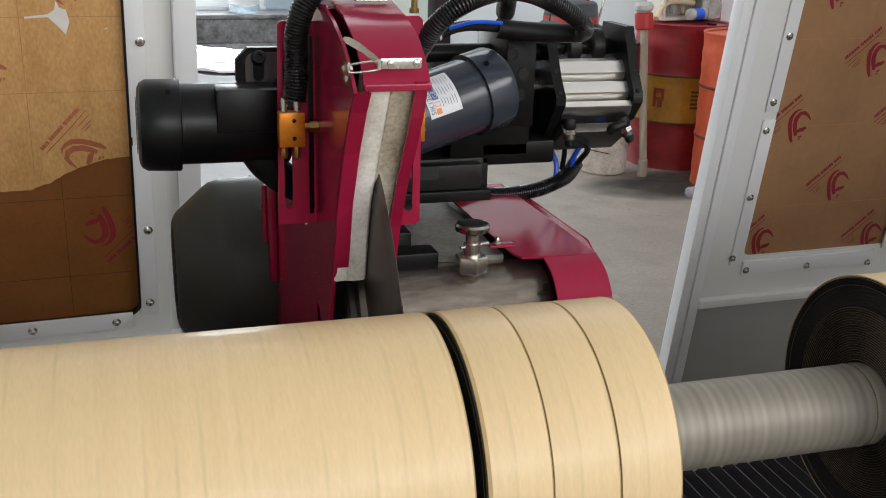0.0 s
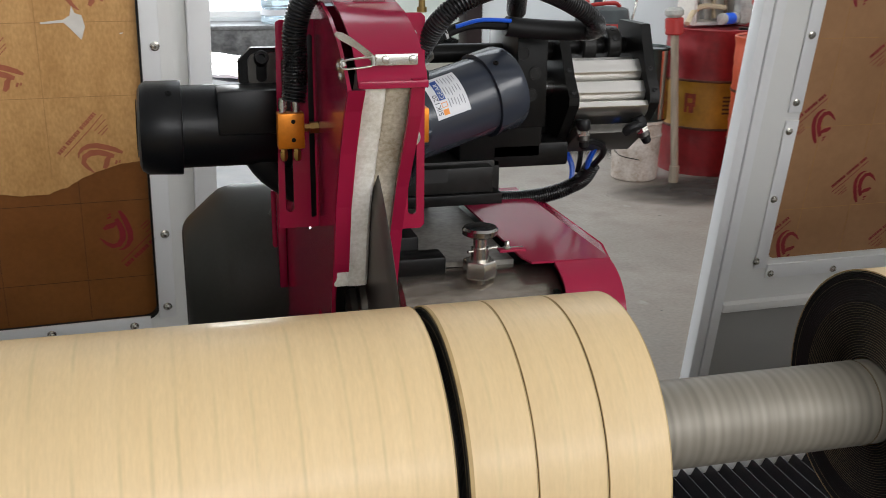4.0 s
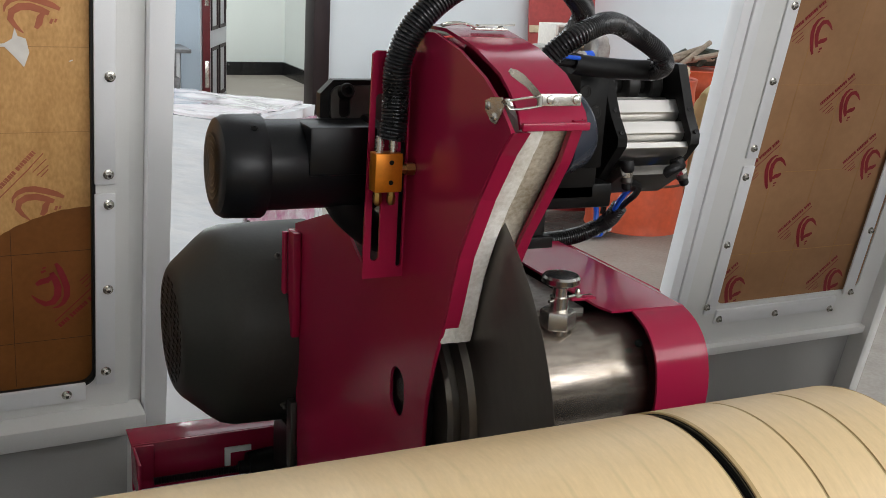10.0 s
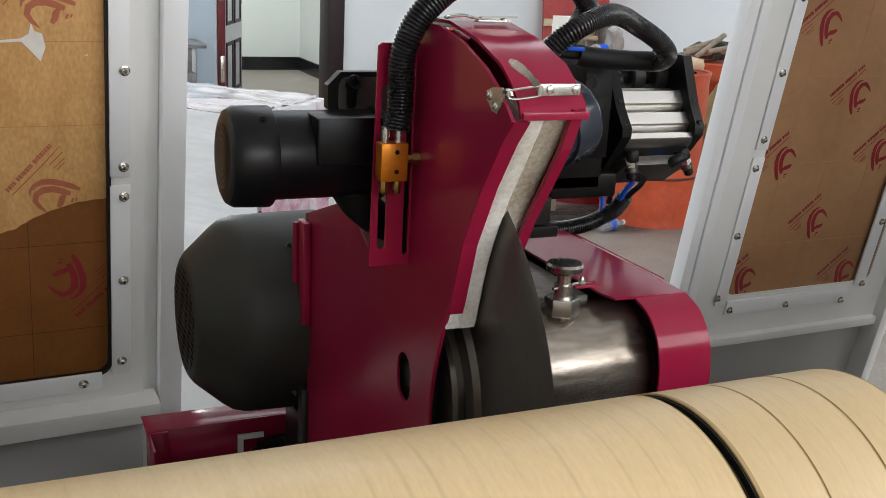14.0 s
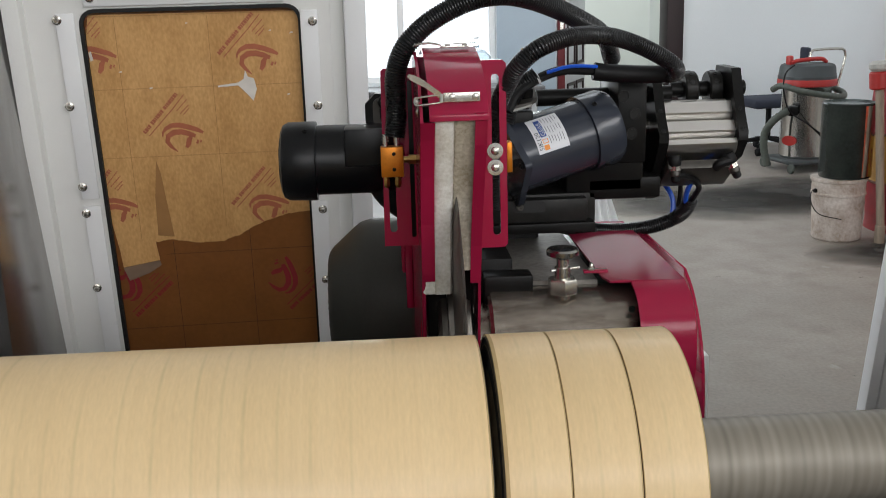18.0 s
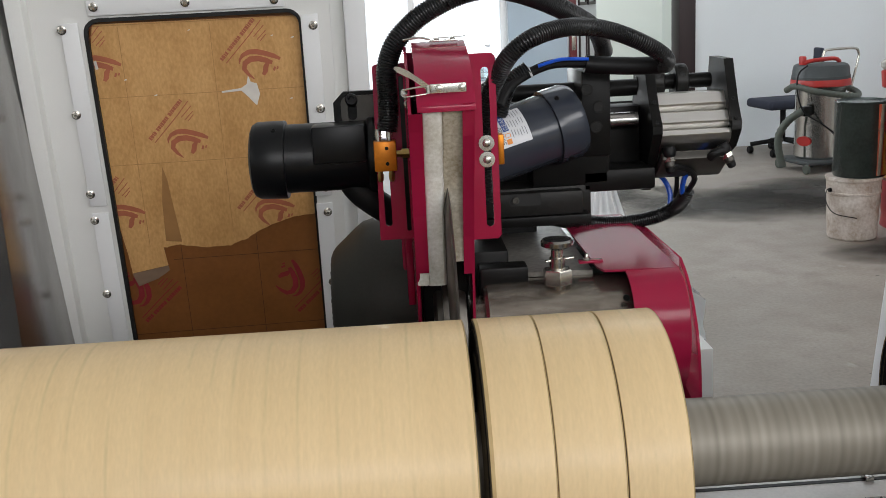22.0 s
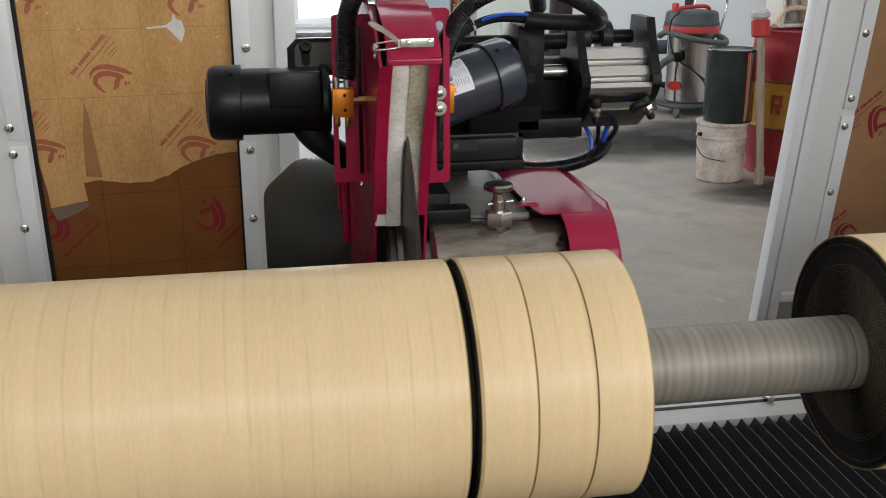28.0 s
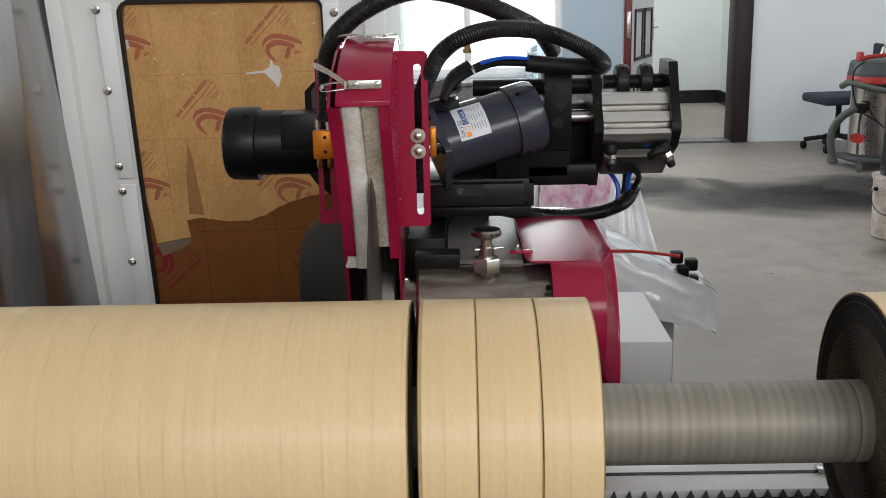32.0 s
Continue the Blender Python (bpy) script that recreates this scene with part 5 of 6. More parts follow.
for an in (127, 232, 37, 307):
    d = Vector((0, math.cos(radians(an)), math.sin(radians(an))))
    part("cap_screw", screw(Vector((0.1225, 0, 0)) + d * 0.0500, d, 0.0034, 0.0022), BLACK, rmotor)
fl_ = rounded(-0.0475, 0.0475, -0.0475, 0.0475, 0.006)
part("gear_flange", plate([(0.7071 * (u - v), 0.7071 * (u + v)) for u, v in fl_], [], yz(0.0), 0.009), MOTOR_B, rmotor)
for an in (0, 90, 180, 270):
    d = Vector((0, math.cos(radians(an)), math.sin(radians(an))))
    part("flange_screw", screw(Vector((0.0, 0, 0)) + d * 0.052, (-1, 0, 0), 0.004, 0.003), BLACK, rmotor)
part("output_shaft", rod((-0.03, 0, 0), (0, 0, 0), 0.012), STEEL, rmotor)

def on_motor(a0, a1, x0, x1, r, name, material, parent):
    bm = bmesh.new()
    n = 10
    rr = [[bm.verts.new((x, r * math.cos(radians(a0 + (a1 - a0) * k / n)), r * math.sin(radians(a0 + (a1 - a0) * k / n)))) for x in (x0, x1)] for k in range(n + 1)]
    for a, b in zip(rr, rr[1:]):
        bm.faces.new((a[0], a[1], b[1], b[0]))
    return part(name, bm, material, parent)


lab = on_motor(112, 175, 0.0285, 0.0715, 0.0465, "label_sheet", LABEL, rmotor)
on_motor(118, 150, 0.0375, 0.0455, 0.0468, "label_block", LABEL_BLUE, lab)
on_motor(163, 171, 0.0375, 0.0445, 0.0468, "label_block", LABEL_ORANGE, lab)
for a0, a1, x0, x1 in ((153.5, 160.5, 0.0378, 0.0386), (153.5, 160.5, 0.0444, 0.0452), (153.5, 154.4, 0.0386, 0.0444), (159.6, 160.5, 0.0386, 0.0444)):
    on_motor(a0, a1, x0, x1, 0.0468, "label_icon_edge", LABEL_ORANGE, lab)
for k in range(6):
    for i in range(3):
        a = 116 + 17 * i + (k * 5) % 4
        on_motor(a, a + 9 + (k + 2 * i) % 5, 0.0478 + 0.0037 * k, 0.0487 + 0.0037 * k, 0.0468, "text_bar", LABEL_GREY, lab)


def lettering(body, size, a0, x0, r, name, material, parent):
    """Letters wrapped round the motor: they run round it towards smaller angles, upright towards its flange."""
    cu = bpy.data.curves.new(name, "FONT")
    cu.body, cu.size, cu.resolution_u = body, size, 2
    tmp = bpy.data.objects.new(name, cu)
    me = tmp.to_mesh()
    bm = bmesh.new()
    bm.from_mesh(me)
    tmp.to_mesh_clear()
    bpy.data.objects.remove(tmp)
    for v in bm.verts:
        a = radians(a0) - v.co.x / r
        v.co = Vector((x0 - v.co.y, r * math.cos(a), r * math.sin(a)))
    return part(name, bm, material, parent)


lettering("5IK120", 0.0085, 170, 0.0365, 0.0469, "lettering", LABEL_INK, lab)
lettering("GEAR", 0.0085, 149, 0.0448, 0.0470, "lettering", LABEL, lab)
rmotor.matrix_local = rm_pose
sl = part("slide_block", box(0.198, 0.236, 0.495, 0.61, 1.295, 1.408, 0.0015), BLACK, head)
for x, z in ((0.2055, 1.3835), (0.2205, 1.3600), (0.2165, 1.3340)):
    part("block_screw", lathe([(0, 0.0080), (0.001, 0.0078), (0.001, 0.0062), (0.0004, 0.006), (0.0004, 0.0035), (-0.002, 0.0033)], (x, 0.4945, z), (0, -1, 0), 18), OXIDE, sl)
for y, z in ((0.56, 1.378), (0.555, 1.334)):
    part("guide_rod", rod((0.10, y, z), (0.285, y, z), 0.0115, 24), BLACK if z > 1.36 else STEEL, sl)
# rod with two split collars that travels with the slide
part("end_rod", rod((0.29, 0.582, 1.381), (0.3955, 0.582, 1.381), 0.0105, 24, 0.001), BLACK, sl)
for x in (0.3075, 0.3415):
    part("stop_collar", lathe([(0, 0.0225), (0.002, 0.0245), (0.0165, 0.0245), (0.0185, 0.0225)], (x, 0.582, 1.381), (1, 0, 0), 32), OXIDE, sl)
    for an in (48, 82, 118):
        d = Vector((0, -math.cos(radians(an - 20)), math.sin(radians(an - 20))))
        part("collar_screw", screw(Vector((x + 0.009, 0.582, 1.381)) + d * 0.0242, d, 0.0036, 0.0010), GASKET, sl)
part("motor_arm", box(0.13, 0.235, 0.50, 0.58, 1.255, 1.335, 0.004), BLACK, sl)
part("swivel_bracket", box(0.025, 0.080, 0.449, 0.50, 1.345, 1.374, 0.004), BLACK, sl)
part("bracket_face", plate([(0.02, 0.44), (0.076, 0.44), (0.084, 0.448), (0.084, 0.485), (0.02, 0.485)], [slot(0.070, 0.463, 0.011, 0.022)], lambda u, v, w: (u, v, 1.375 + (u - 0.05) * 0.25 + (v - 0.44) * 0.35 + w), 0.005), DARKSTEEL, sl, "slotted steel face with a bright edge")
part("bracket_edge", plate([(0.02, 1.3665), (0.0765, 1.3807), (0.0765, 1.3835), (0.02, 1.3695)], [], lambda u, v, w: (u, 0.4385 + w, v), 0.0012), STEEL, sl)
part("bracket_screw", lathe([(-0.012, 0.0055), (0.004, 0.0055), (0.004, 0.0085), (0.014, 0.0085), (0.015, 0.0075), (0.015, 0.004), (0.010, 0.004)], (0.071, 0.456, 1.388), (0.05, -0.25, 1), 20), BLACK, sl)
# slide base, end plates, air cylinder
part("slide_base", box(0.055, 0.211, 0.50, 0.66, 1.216, 1.256, 0.0015), OXIDE, head)
part("slide_base_step", box(0.06, 0.196, 0.478, 0.4995, 1.222, 1.253, 0.0015), OXIDE, head)
part("slide_base_foot", box(0.06, 0.206, 0.472, 0.4995, 1.2085, 1.2215, 0.001), BLACK, head)
part("base_pocket", plate(rounded(0.098, 0.140, 1.2365, 1.2525, 0.003), [], lambda u, v, w: (u, 0.4772 + w, v), 0.0006), GASKET, head, "dark pocket")
part("pocket_screw", screw((0.106, 0.4768, 1.2445), (0, -1, 0), 0.0048, 0.003), DARKSTEEL, head)
part("cross_beam", box(0.08, 0.2935, 0.56, 0.60, 1.245, 1.353, 0.004), BLACK, head)
part("beam_foot", box(0.20, 0.30, 0.50, 0.56, 1.245, 1.275, 0.004), BLACK, head)
part("back_column", box(0.05, 0.15, 0.60, 0.66, 0.90, 1.217, 0.006), BLACK, head)
tilt = Matrix.Translation((0, 0.553, 1.317)) @ Matrix.Rotation(radians(-34), 4, "X")
endl = [(0.538, 1.405), (0.508, 1.352), (0.490, 1.330), (0.490, 1.320), (0.505, 1.300), (0.556, 1.233), (0.585, 1.232), (0.600, 1.260), (0.615, 1.330), (0.600, 1.405)]
endr = [(0.535, 1.412), (0.510, 1.356), (0.494, 1.332), (0.494, 1.320), (0.515, 1.295), (0.545, 1.280), (0.600, 1.290), (0.615, 1.340), (0.600, 1.412)]
for x, endp in ((0.294, endl), (0.402, endr)):
    ep = part("end_plate", plate(endp, [], yz(x), 0.013), BLACK, head, "black end plate")
    for py, pz in ((0.5125, 1.3600), (0.4945, 1.3355), (0.5325, 1.401)):
        part("plate_screw", screw((x + 0.0065, py, pz), (0, -0.86, 0.5), 0.003, 0.0012), PLASTIC, ep)
bm = bmesh.new()
sec = []
for v0_, v1_ in ((-0.036, -0.0235), (-0.017, 0.0035), (0.0105, 0.033)):
    sec += [(-0.032, v0_ - 0.003), (-0.0405, v0_ - 0.001), (-0.046, v0_ + 0.0045), (-0.046, v1_ - 0.0015), (-0.0445, v1_), (-0.032, v1_ + 0.0005)]
sec += [(-0.028, 0.044), (0.02, 0.05), (0.035, 0.04), (0.04, -0.03), (0.02, -0.046)]
bm = plate(sec, [], yz(0.307), 0.095)
bmesh.ops.transform(bm, matrix=tilt, verts=bm.verts)
cyl = part("air_cylinder", bm, ALU, head, "grooved aluminium air cylinder")
bm = box(0.308, 0.401, -0.03, 0.03, -0.06, -0.0465, 0.003)
bmesh.ops.transform(bm, matrix=tilt, verts=bm.verts)
part("sensor_rail", bm, DARKSTEEL, cyl)
for x, ax in ((0.318, (0.05, -0.1, -1)), (0.390, (0.42, -0.12, -0.9))):
    fi = part("air_fitting", lathe([(0, 0.0078), (0.003, 0.0092), (0.012, 0.0092), (0.014, 0.0078)], (x, 0.503, 1.301), ax, 16), PLASTIC, head, "push-in air fitting")
    part("fitting_nut", lathe([(0.0135, 0.0070), (0.0145, 0.0082), (0.020, 0.0082), (0.021, 0.0070)], (x, 0.503, 1.301), ax, 6), CHROME, fi)
    part("fitting_ring", lathe([(0.020, 0.007), (0.026, 0.0075), (0.028, 0.006)], (x, 0.503, 1.301), ax, 14), DARKSTEEL, fi)
    part("fitting_cap", lathe([(0.028, 0.0062), (0.034, 0.0058), (0.036, 0.004)], (x, 0.503, 1.301), ax, 12), PLASTIC, fi)
part("fitting_elbow", tube([(0.392, 0.498, 1.292), (0.380, 0.494, 1.290), (0.372, 0.500, 1.282)], 0.0065, 0.004, 10), PLASTIC, head, "black push-in elbow")
# hoses
part("coolant_hose", tube([(-0.057, 0.329, 1.364), (-0.0545, 0.330, 1.380), (-0.0535, 0.332, 1.405), (-0.0535, 0.330, 1.430), (-0.046, 0.326, 1.456), (-0.0308, 0.324, 1.476), (-0.0042, 0.3255, 1.496), (0.038, 0.327, 1.514), (0.080, 0.336, 1.517), (0.130, 0.366, 1.503), (0.186, 0.42, 1.478), (0.219, 0.48, 1.458), (0.24, 0.54, 1.43)], 0.0120, 0.00108, 18, 0.0013), RUBBER, head, "thick corrugated black hose")
part("cable_hose", tube([(0.055, 0.352, 1.27), (0.056, 0.345, 1.33), (0.060, 0.334, 1.385), (0.0735, 0.318, 1.422), (0.0880, 0.304, 1.446), (0.1130, 0.303, 1.4625), (0.1520, 0.327, 1.4705), (0.1950, 0.366, 1.4675), (0.2317, 0.3920, 1.4575), (0.2674, 0.4010, 1.4410), (0.290, 0.4130, 1.4260), (0.2965, 0.432, 1.4160), (0.286, 0.447, 1.4135), (0.262, 0.4500, 1.4145)], 0.0106, 0.00104, 18, 0.0013), RUBBER, head, "corrugated black cable hose looping back")
part("cable_sleeve", tube([(0.292, 0.443, 1.4145), (0.262, 0.450, 1.4145), (0.215, 0.450, 1.4180), (0.192, 0.450, 1.4215)], 0.0112, 0.006, 14), PLASTIC, head)
part("cable_sheath", tube([(0.20, 0.45, 1.4215), (0.16, 0.45, 1.423), (0.13, 0.448, 1.415), (0.10, 0.44, 1.398), (0.085, 0.43, 1.375)], 0.0062, 0.005, 10), PLASTIC, head)
part("cable_tie", lathe([(0, 0.0070), (0.003, 0.0070)], (0.125, 0.447, 1.4135), (0.9, 0, 0.4), 14), LABEL, head, "white cable tie")
part("blue_tube", tube([(0.200, 0.440, 1.4270), (0.165, 0.438, 1.4285), (0.135, 0.438, 1.4215)], 0.0023, 0.005, 8), BLUE, head)
part("bundle_hose", tube([(0.125, 0.45, 1.418), (0.10, 0.45, 1.40), (0.085, 0.45, 1.36)], 0.011, 0.00108, 16, 0.0013), RUBBER, head)
part("lower_hose", tube([(0.3635, 0.572, 1.226), (0.357, 0.582, 1.207), (0.3440, 0.592, 1.194), (0.3160, 0.5955, 1.1835), (0.2740, 0.598, 1.1785), (0.240, 0.596, 1.1800), (0.205, 0.585, 1.186), (0.17, 0.565, 1.198), (0.14, 0.555, 1.208)], 0.0108, 0.00108, 16, 0.0013), RUBBER, head, "corrugated black hose")
part("blue_tube", tube([(0.3750, 0.507, 1.288), (0.3692, 0.5145, 1.284), (0.3590, 0.5300, 1.2708), (0.3530, 0.5435, 1.2532), (0.3530, 0.5604, 1.2347), (0.357, 0.575, 1.218)], 0.0037, 0.004, 8), BLUE, head)
part("blue_tube", tube([(0.316, 0.590, 1.262), (0.3250, 0.594, 1.2510), (0.3390, 0.600, 1.2350), (0.3450, 0.597, 1.2180), (0.3430, 0.592, 1.200)], 0.0037, 0.004, 8), BLUE, head)
part("black_tube", tube([(0.318, 0.500, 1.272), (0.330, 0.503, 1.273), (0.352, 0.520, 1.264), (0.366, 0.545, 1.248), (0.366, 0.562, 1.234), (0.360, 0.575, 1.218)], 0.0042, 0.004, 8), PLASTIC, head)
part("black_tube", tube([(0.345, 0.59, 1.262), (0.352, 0.590, 1.250), (0.353, 0.590, 1.232), (0.350, 0.590, 1.21)], 0.0035, 0.004, 8), PLASTIC, head)
part("oil_nipple", lathe([(0, 0.006), (0.006, 0.006), (0.006, 0.004), (0.016, 0.004), (0.018, 0.002)], (0.12, 0.53, 1.43), (0, 0, 1), 12), BRASS, head)

# ---- things in the hall ----
RED = mat("red_drum_paint", (0.26, 0.012, 0.017), 0.42, 0, 0.3, 5, 0.1, 30)
YELLOW = mat("ochre_drum_paint", (0.38, 0.185, 0.014), 0.45, 0, 0.25, 5, 0.1, 30)
ORANGE_D = mat("orange_red_drum_paint", (0.56, 0.085, 0.030), 0.45, 0, 0.2, 5, 0.1, 30)
DIRTY_W = mat("dirty_white_bucket", (0.33, 0.25, 0.19), 0.6, 0, 0.25, 8, 0.1, 60, col2=(0.68, 0.62, 0.57))
TIN = mat("worn_green_tin", (0.030, 0.040, 0.036), 0.22, 0.4, 0.4, 6, 0.05, 60)
WOOD = mat("grey_worn_wood", (0.30, 0.24, 0.18), 0.7, 0, 0.25, 10, 0.2, 60, stretch=(4, 4, 0.5))
VAC_G = mat("grey_vacuum_plastic", (0.050, 0.058, 0.060), 0.5, 0, 0.12, 10)
VAC_R = mat("red_vacuum_plastic", (0.42, 0.022, 0.018), 0.4, 0, 0.1, 10)
TANK = mat("polished_tank_steel", (0.66, 0.65, 0.63), 0.13, 1.0, 0.10, 6, 0.02, 30, stretch=(3, 3, 0.3))
VAC_H = mat("grey_green_hose", (0.085, 0.098, 0.082), 0.55, 0, 0.12, 20)
CLEAR = mat("blue_tinted_bottle", (0.74, 0.86, 0.94), 0.12, 0, 0.05, 10, trans=0.8)
FILM = mat("creased_plastic_film", (0.84, 0.88, 0.91), 0.14, 0, 0.2, 9, 0.8, 26, coat=0.7, col2=(0.97, 0.98, 0.985), stretch=(0.8, 0.6, 3.2))
CLEARFILM = mat("clear_shrink_film", (0.88, 0.905, 0.925), 0.10, 0, 0.1, 9, 1.0, 34, col2=(0.97, 0.98, 0.99), alpha=0.86, coat=0.9)
PINKTOP = mat("streaky_pink_film", (0.88, 0.76, 0.82), 0.12, 0, 0.2, 5, 0.5, 22, col2=(0.95, 0.94, 0.95), coat=0.8, stretch=(5.0, 0.6, 1.0))
CLOTH = mat("grey_white_rag", (0.42, 0.41, 0.38), 0.9, 0, 0.25, 14, 0.6, 60)
NAVY = mat("dark_blue_fabric", (0.03, 0.035, 0.055), 0.8, 0, 0.2, 20)


PINK_B = mat("pink_and_white_foil", (0.70, 0.22, 0.42), 0.2, 0, 0.3, 6, 0.9, 30, col2=(0.93, 0.86, 0.89), coat=0.6, stretch=(2.6, 0.7, 2.6))
RUST = mat("rusty_seam", (0.10, 0.035, 0.018), 0.75, 0, 0.4, 14, 0.2, 60)


def patch(parent, r, a0, a1, z0, z1, name, material):
    bm = bmesh.new()
    rr = [[bm.verts.new((r * math.cos(radians(a0 + (a1 - a0) * k / 10)), r * math.sin(radians(a0 + (a1 - a0) * k / 10)), z)) for z in (z0, z1)] for k in range(11)]
    for a, b in zip(rr, rr[1:]):
        bm.faces.new((a[0], b[0], b[1], a[1]))
    return part(name, bm, material, parent)


def drum(x, y, bands, label, h=0.90, r=0.29):
    ob = thing("oil_drum", label, "drum", "drums", pose(x, y, 0))
    n = len(bands)
    zs_ = [h * k / n for k in range(n + 1)]
    for k, mt in enumerate(bands):
        prof = []
        for j in range(9):
            z = zs_[k] + (zs_[k + 1] - zs_[k]) * j / 8
            prof.append((z, r + (0.006 if j in (0, 8) else 0.0) + (0.004 if j in (3, 5) else 0)))
        part("drum_band", lathe(prof, axis=(0, 0, 1), seg=48, caps=(k in (0, n - 1))), mt, ob)
    for k in range(1, n):
        part("seam_ring", lathe([(zs_[k] - 0.008, r + 0.005), (zs_[k] - 0.004, r + 0.0085), (zs_[k] + 0.004, r + 0.0085), (zs_[k] + 0.008, r + 0.005)], axis=(0, 0, 1), seg=48, caps=False), RUST, ob, "rusty seam")
    part("rim", lathe([(h - 0.01, r + 0.004), (h + 0.012, r + 0.009), (h + 0.016, r + 0.002), (h + 0.006, r - 0.01)], axis=(0, 0, 1), seg=48, caps=False), bands[-1], ob)
    part("bung", lathe([(h, 0.03), (h + 0.012, 0.03)], (0.15, -0.1, 0), (0, 0, 1), 16), BLACK, ob)
    return ob


red_drum = drum(3.225, 5.36, (RED, YELLOW, RED), "red oil drum with an ochre band on the concrete floor")
PRINT_D = mat("worn_drum_print", (0.24, 0.035, 0.015), 0.55, 0, 0.4, 30)
for a0, a1, z0, z1 in ((212, 216, 0.40, 0.52), (216, 226, 0.49, 0.52), (216, 226, 0.44, 0.462), (222, 226, 0.46, 0.49), (218, 224, 0.40, 0.44)):
    patch(red_drum, 0.2985, a0, a1, z0, z1, "printed_block", PRINT_D)
for z0 in (0.40, 0.425, 0.45, 0.475, 0.50):
    patch(red_drum, 0.2985, 258, 288 - 50 * ((z0 * 7) % 0.3), z0, z0 + 0.012, "text_bar", RUST)
drum(3.335, 4.70, (ORANGE_D, ORANGE_D, ORANGE_D), "orange-red oil drum with rusty rims on the concrete floor")
drum(4.05, 5.2, (ORANGE_D, ORANGE_D, ORANGE_D), "orange-red oil drum standing behind the others")
bucket = thing("paint_bucket", "dirty white paint bucket with a wire handle", "bucket", m=pose(2.645, 5.18, 0))
part("bucket_body", lathe([(0.001, 0.135), (0.01, 0.142), (0.27, 0.152), (0.275, 0.158), (0.285, 0.158), (0.29, 0.153), (0.35, 0.155), (0.36, 0.163), (0.375, 0.163)], axis=(0, 0, 1), seg=48), DIRTY_W, bucket)
part("bucket_handle", tube([(-0.16, 0, 0.30), (-0.19, -0.05, 0.25), (-0.17, -0.13, 0.18), (-0.05, -0.18, 0.15)], 0.003, 0.01, 6), BLACK, bucket)
part("handle_lug", lathe([(0, 0.014), (0.012, 0.012)], (-0.152, -0.03, 0.30), (-1, -0.3, 0), 12), BLACK, bucket)
tin = thing("metal_tin", "dark green and bright steel tin on the bucket", "tin", m=pose(2.675, 5.18, 0.377))
part("tin_body", lathe([(0.0, 0.146), (0.006, 0.150), (0.43, 0.150), (0.436, 0.153), (0.442, 0.150), (0.432, 0.14)], axis=(0, 0, 1), seg=48), TIN, tin)
patch(tin, 0.1506, 284, 338, 0.012, 0.428, "tin_side", TANK)
vac = thing("shop_vacuum", "red and grey shop vacuum with a steel drum on a trolley", "vacuum cleaner", m=pose(3.40, 7.55, 0, 0, 0, 12))
part("trolley", box(-0.24, 0.26, -0.22, 0.22, 0.06, 0.10, 0.02), VAC_G, vac)
for x, y in ((-0.24, -0.2), (0.24, -0.2), (-0.24, 0.2), (0.24, 0.2)):
    part("castor", rod((x - 0.015, y, 0.04), (x + 0.015, y, 0.04), 0.039, 20, 0.006), VAC_H, vac)
part("tank", lathe([(0.10, 0.18), (0.12, 0.195), (0.655, 0.195), (0.685, 0.205)], axis=(0, 0, 1), seg=48), TANK, vac, "bright steel tank")
part("red_band", lathe([(0.685, 0.226), (0.69, 0.234), (0.735, 0.234), (0.742, 0.230)], axis=(0, 0, 1), seg=48), VAC_R, vac)
part("motor_cover", lathe([(0.742, 0.230), (0.765, 0.229), (0.770, 0.225), (0.835, 0.217), (0.852, 0.208), (0.860, 0.190), (0.860, 0.05)], axis=(0, 0, 1), seg=48), VAC_G, vac)
part("latch", box(-0.19, -0.15, -0.03, 0.03, 0.835, 0.93, 0.012), VAC_R, vac)
part("carry_handle", tube([(-0.17, -0.02, 0.87), (-0.10, -0.02, 0.888), (0.10, -0.02, 0.895), (0.16, -0.02, 0.865)], 0.017, 0.01, 10), VAC_R, vac)
bm = plate([(0.068 * math.cos(radians(15 * k)), 0.040 * math.sin(radians(15 * k))) for k in range(24)], [], lambda u, v, w: (u, -0.197 - w, 0.25 + v), 0.006)
bmesh.ops.transform(bm, matrix=Matrix.Rotation(radians(-69), 4, "Z"), verts=bm.verts)
part("badge", bm, VAC_R, vac, "red oval badge")
part("suction_hose", tube([(-0.215, -0.115, 0.50), (-0.28, -0.12, 0.485), (-0.35, -0.08, 0.42), (-0.385, -0.03, 0.32), (-0.39, -0.03, 0.20), (-0.36, -0.05, 0.05)], 0.032, 0.012, 12, 0.003), VAC_H, vac)
part("hose_inlet", box(-0.245, -0.165, -0.155, -0.075, 0.46, 0.54, 0.012), BLACK, vac)
part("wrapped_hose", tube([(-0.27, 0.06, 0.66), (-0.285, -0.08, 0.70), (-0.20, -0.22, 0.665), (0.0, -0.265, 0.625), (0.2, -0.2, 0.60), (0.3, -0.05, 0.62), (0.27, 0.1, 0.66)], 0.026, 0.012, 12, 0.003), VAC_H, vac)
part("power_cable", tube([(-0.19, -0.10, 0.86), (-0.275, -0.11, 0.80), (-0.29, -0.12, 0.66), (-0.25, -0.16, 0.50), (-0.12, -0.21, 0.40), (0.06, -0.22, 0.27), (0.2, -0.25, 0.12)], 0.006, 0.02, 6), PLASTIC, vac)
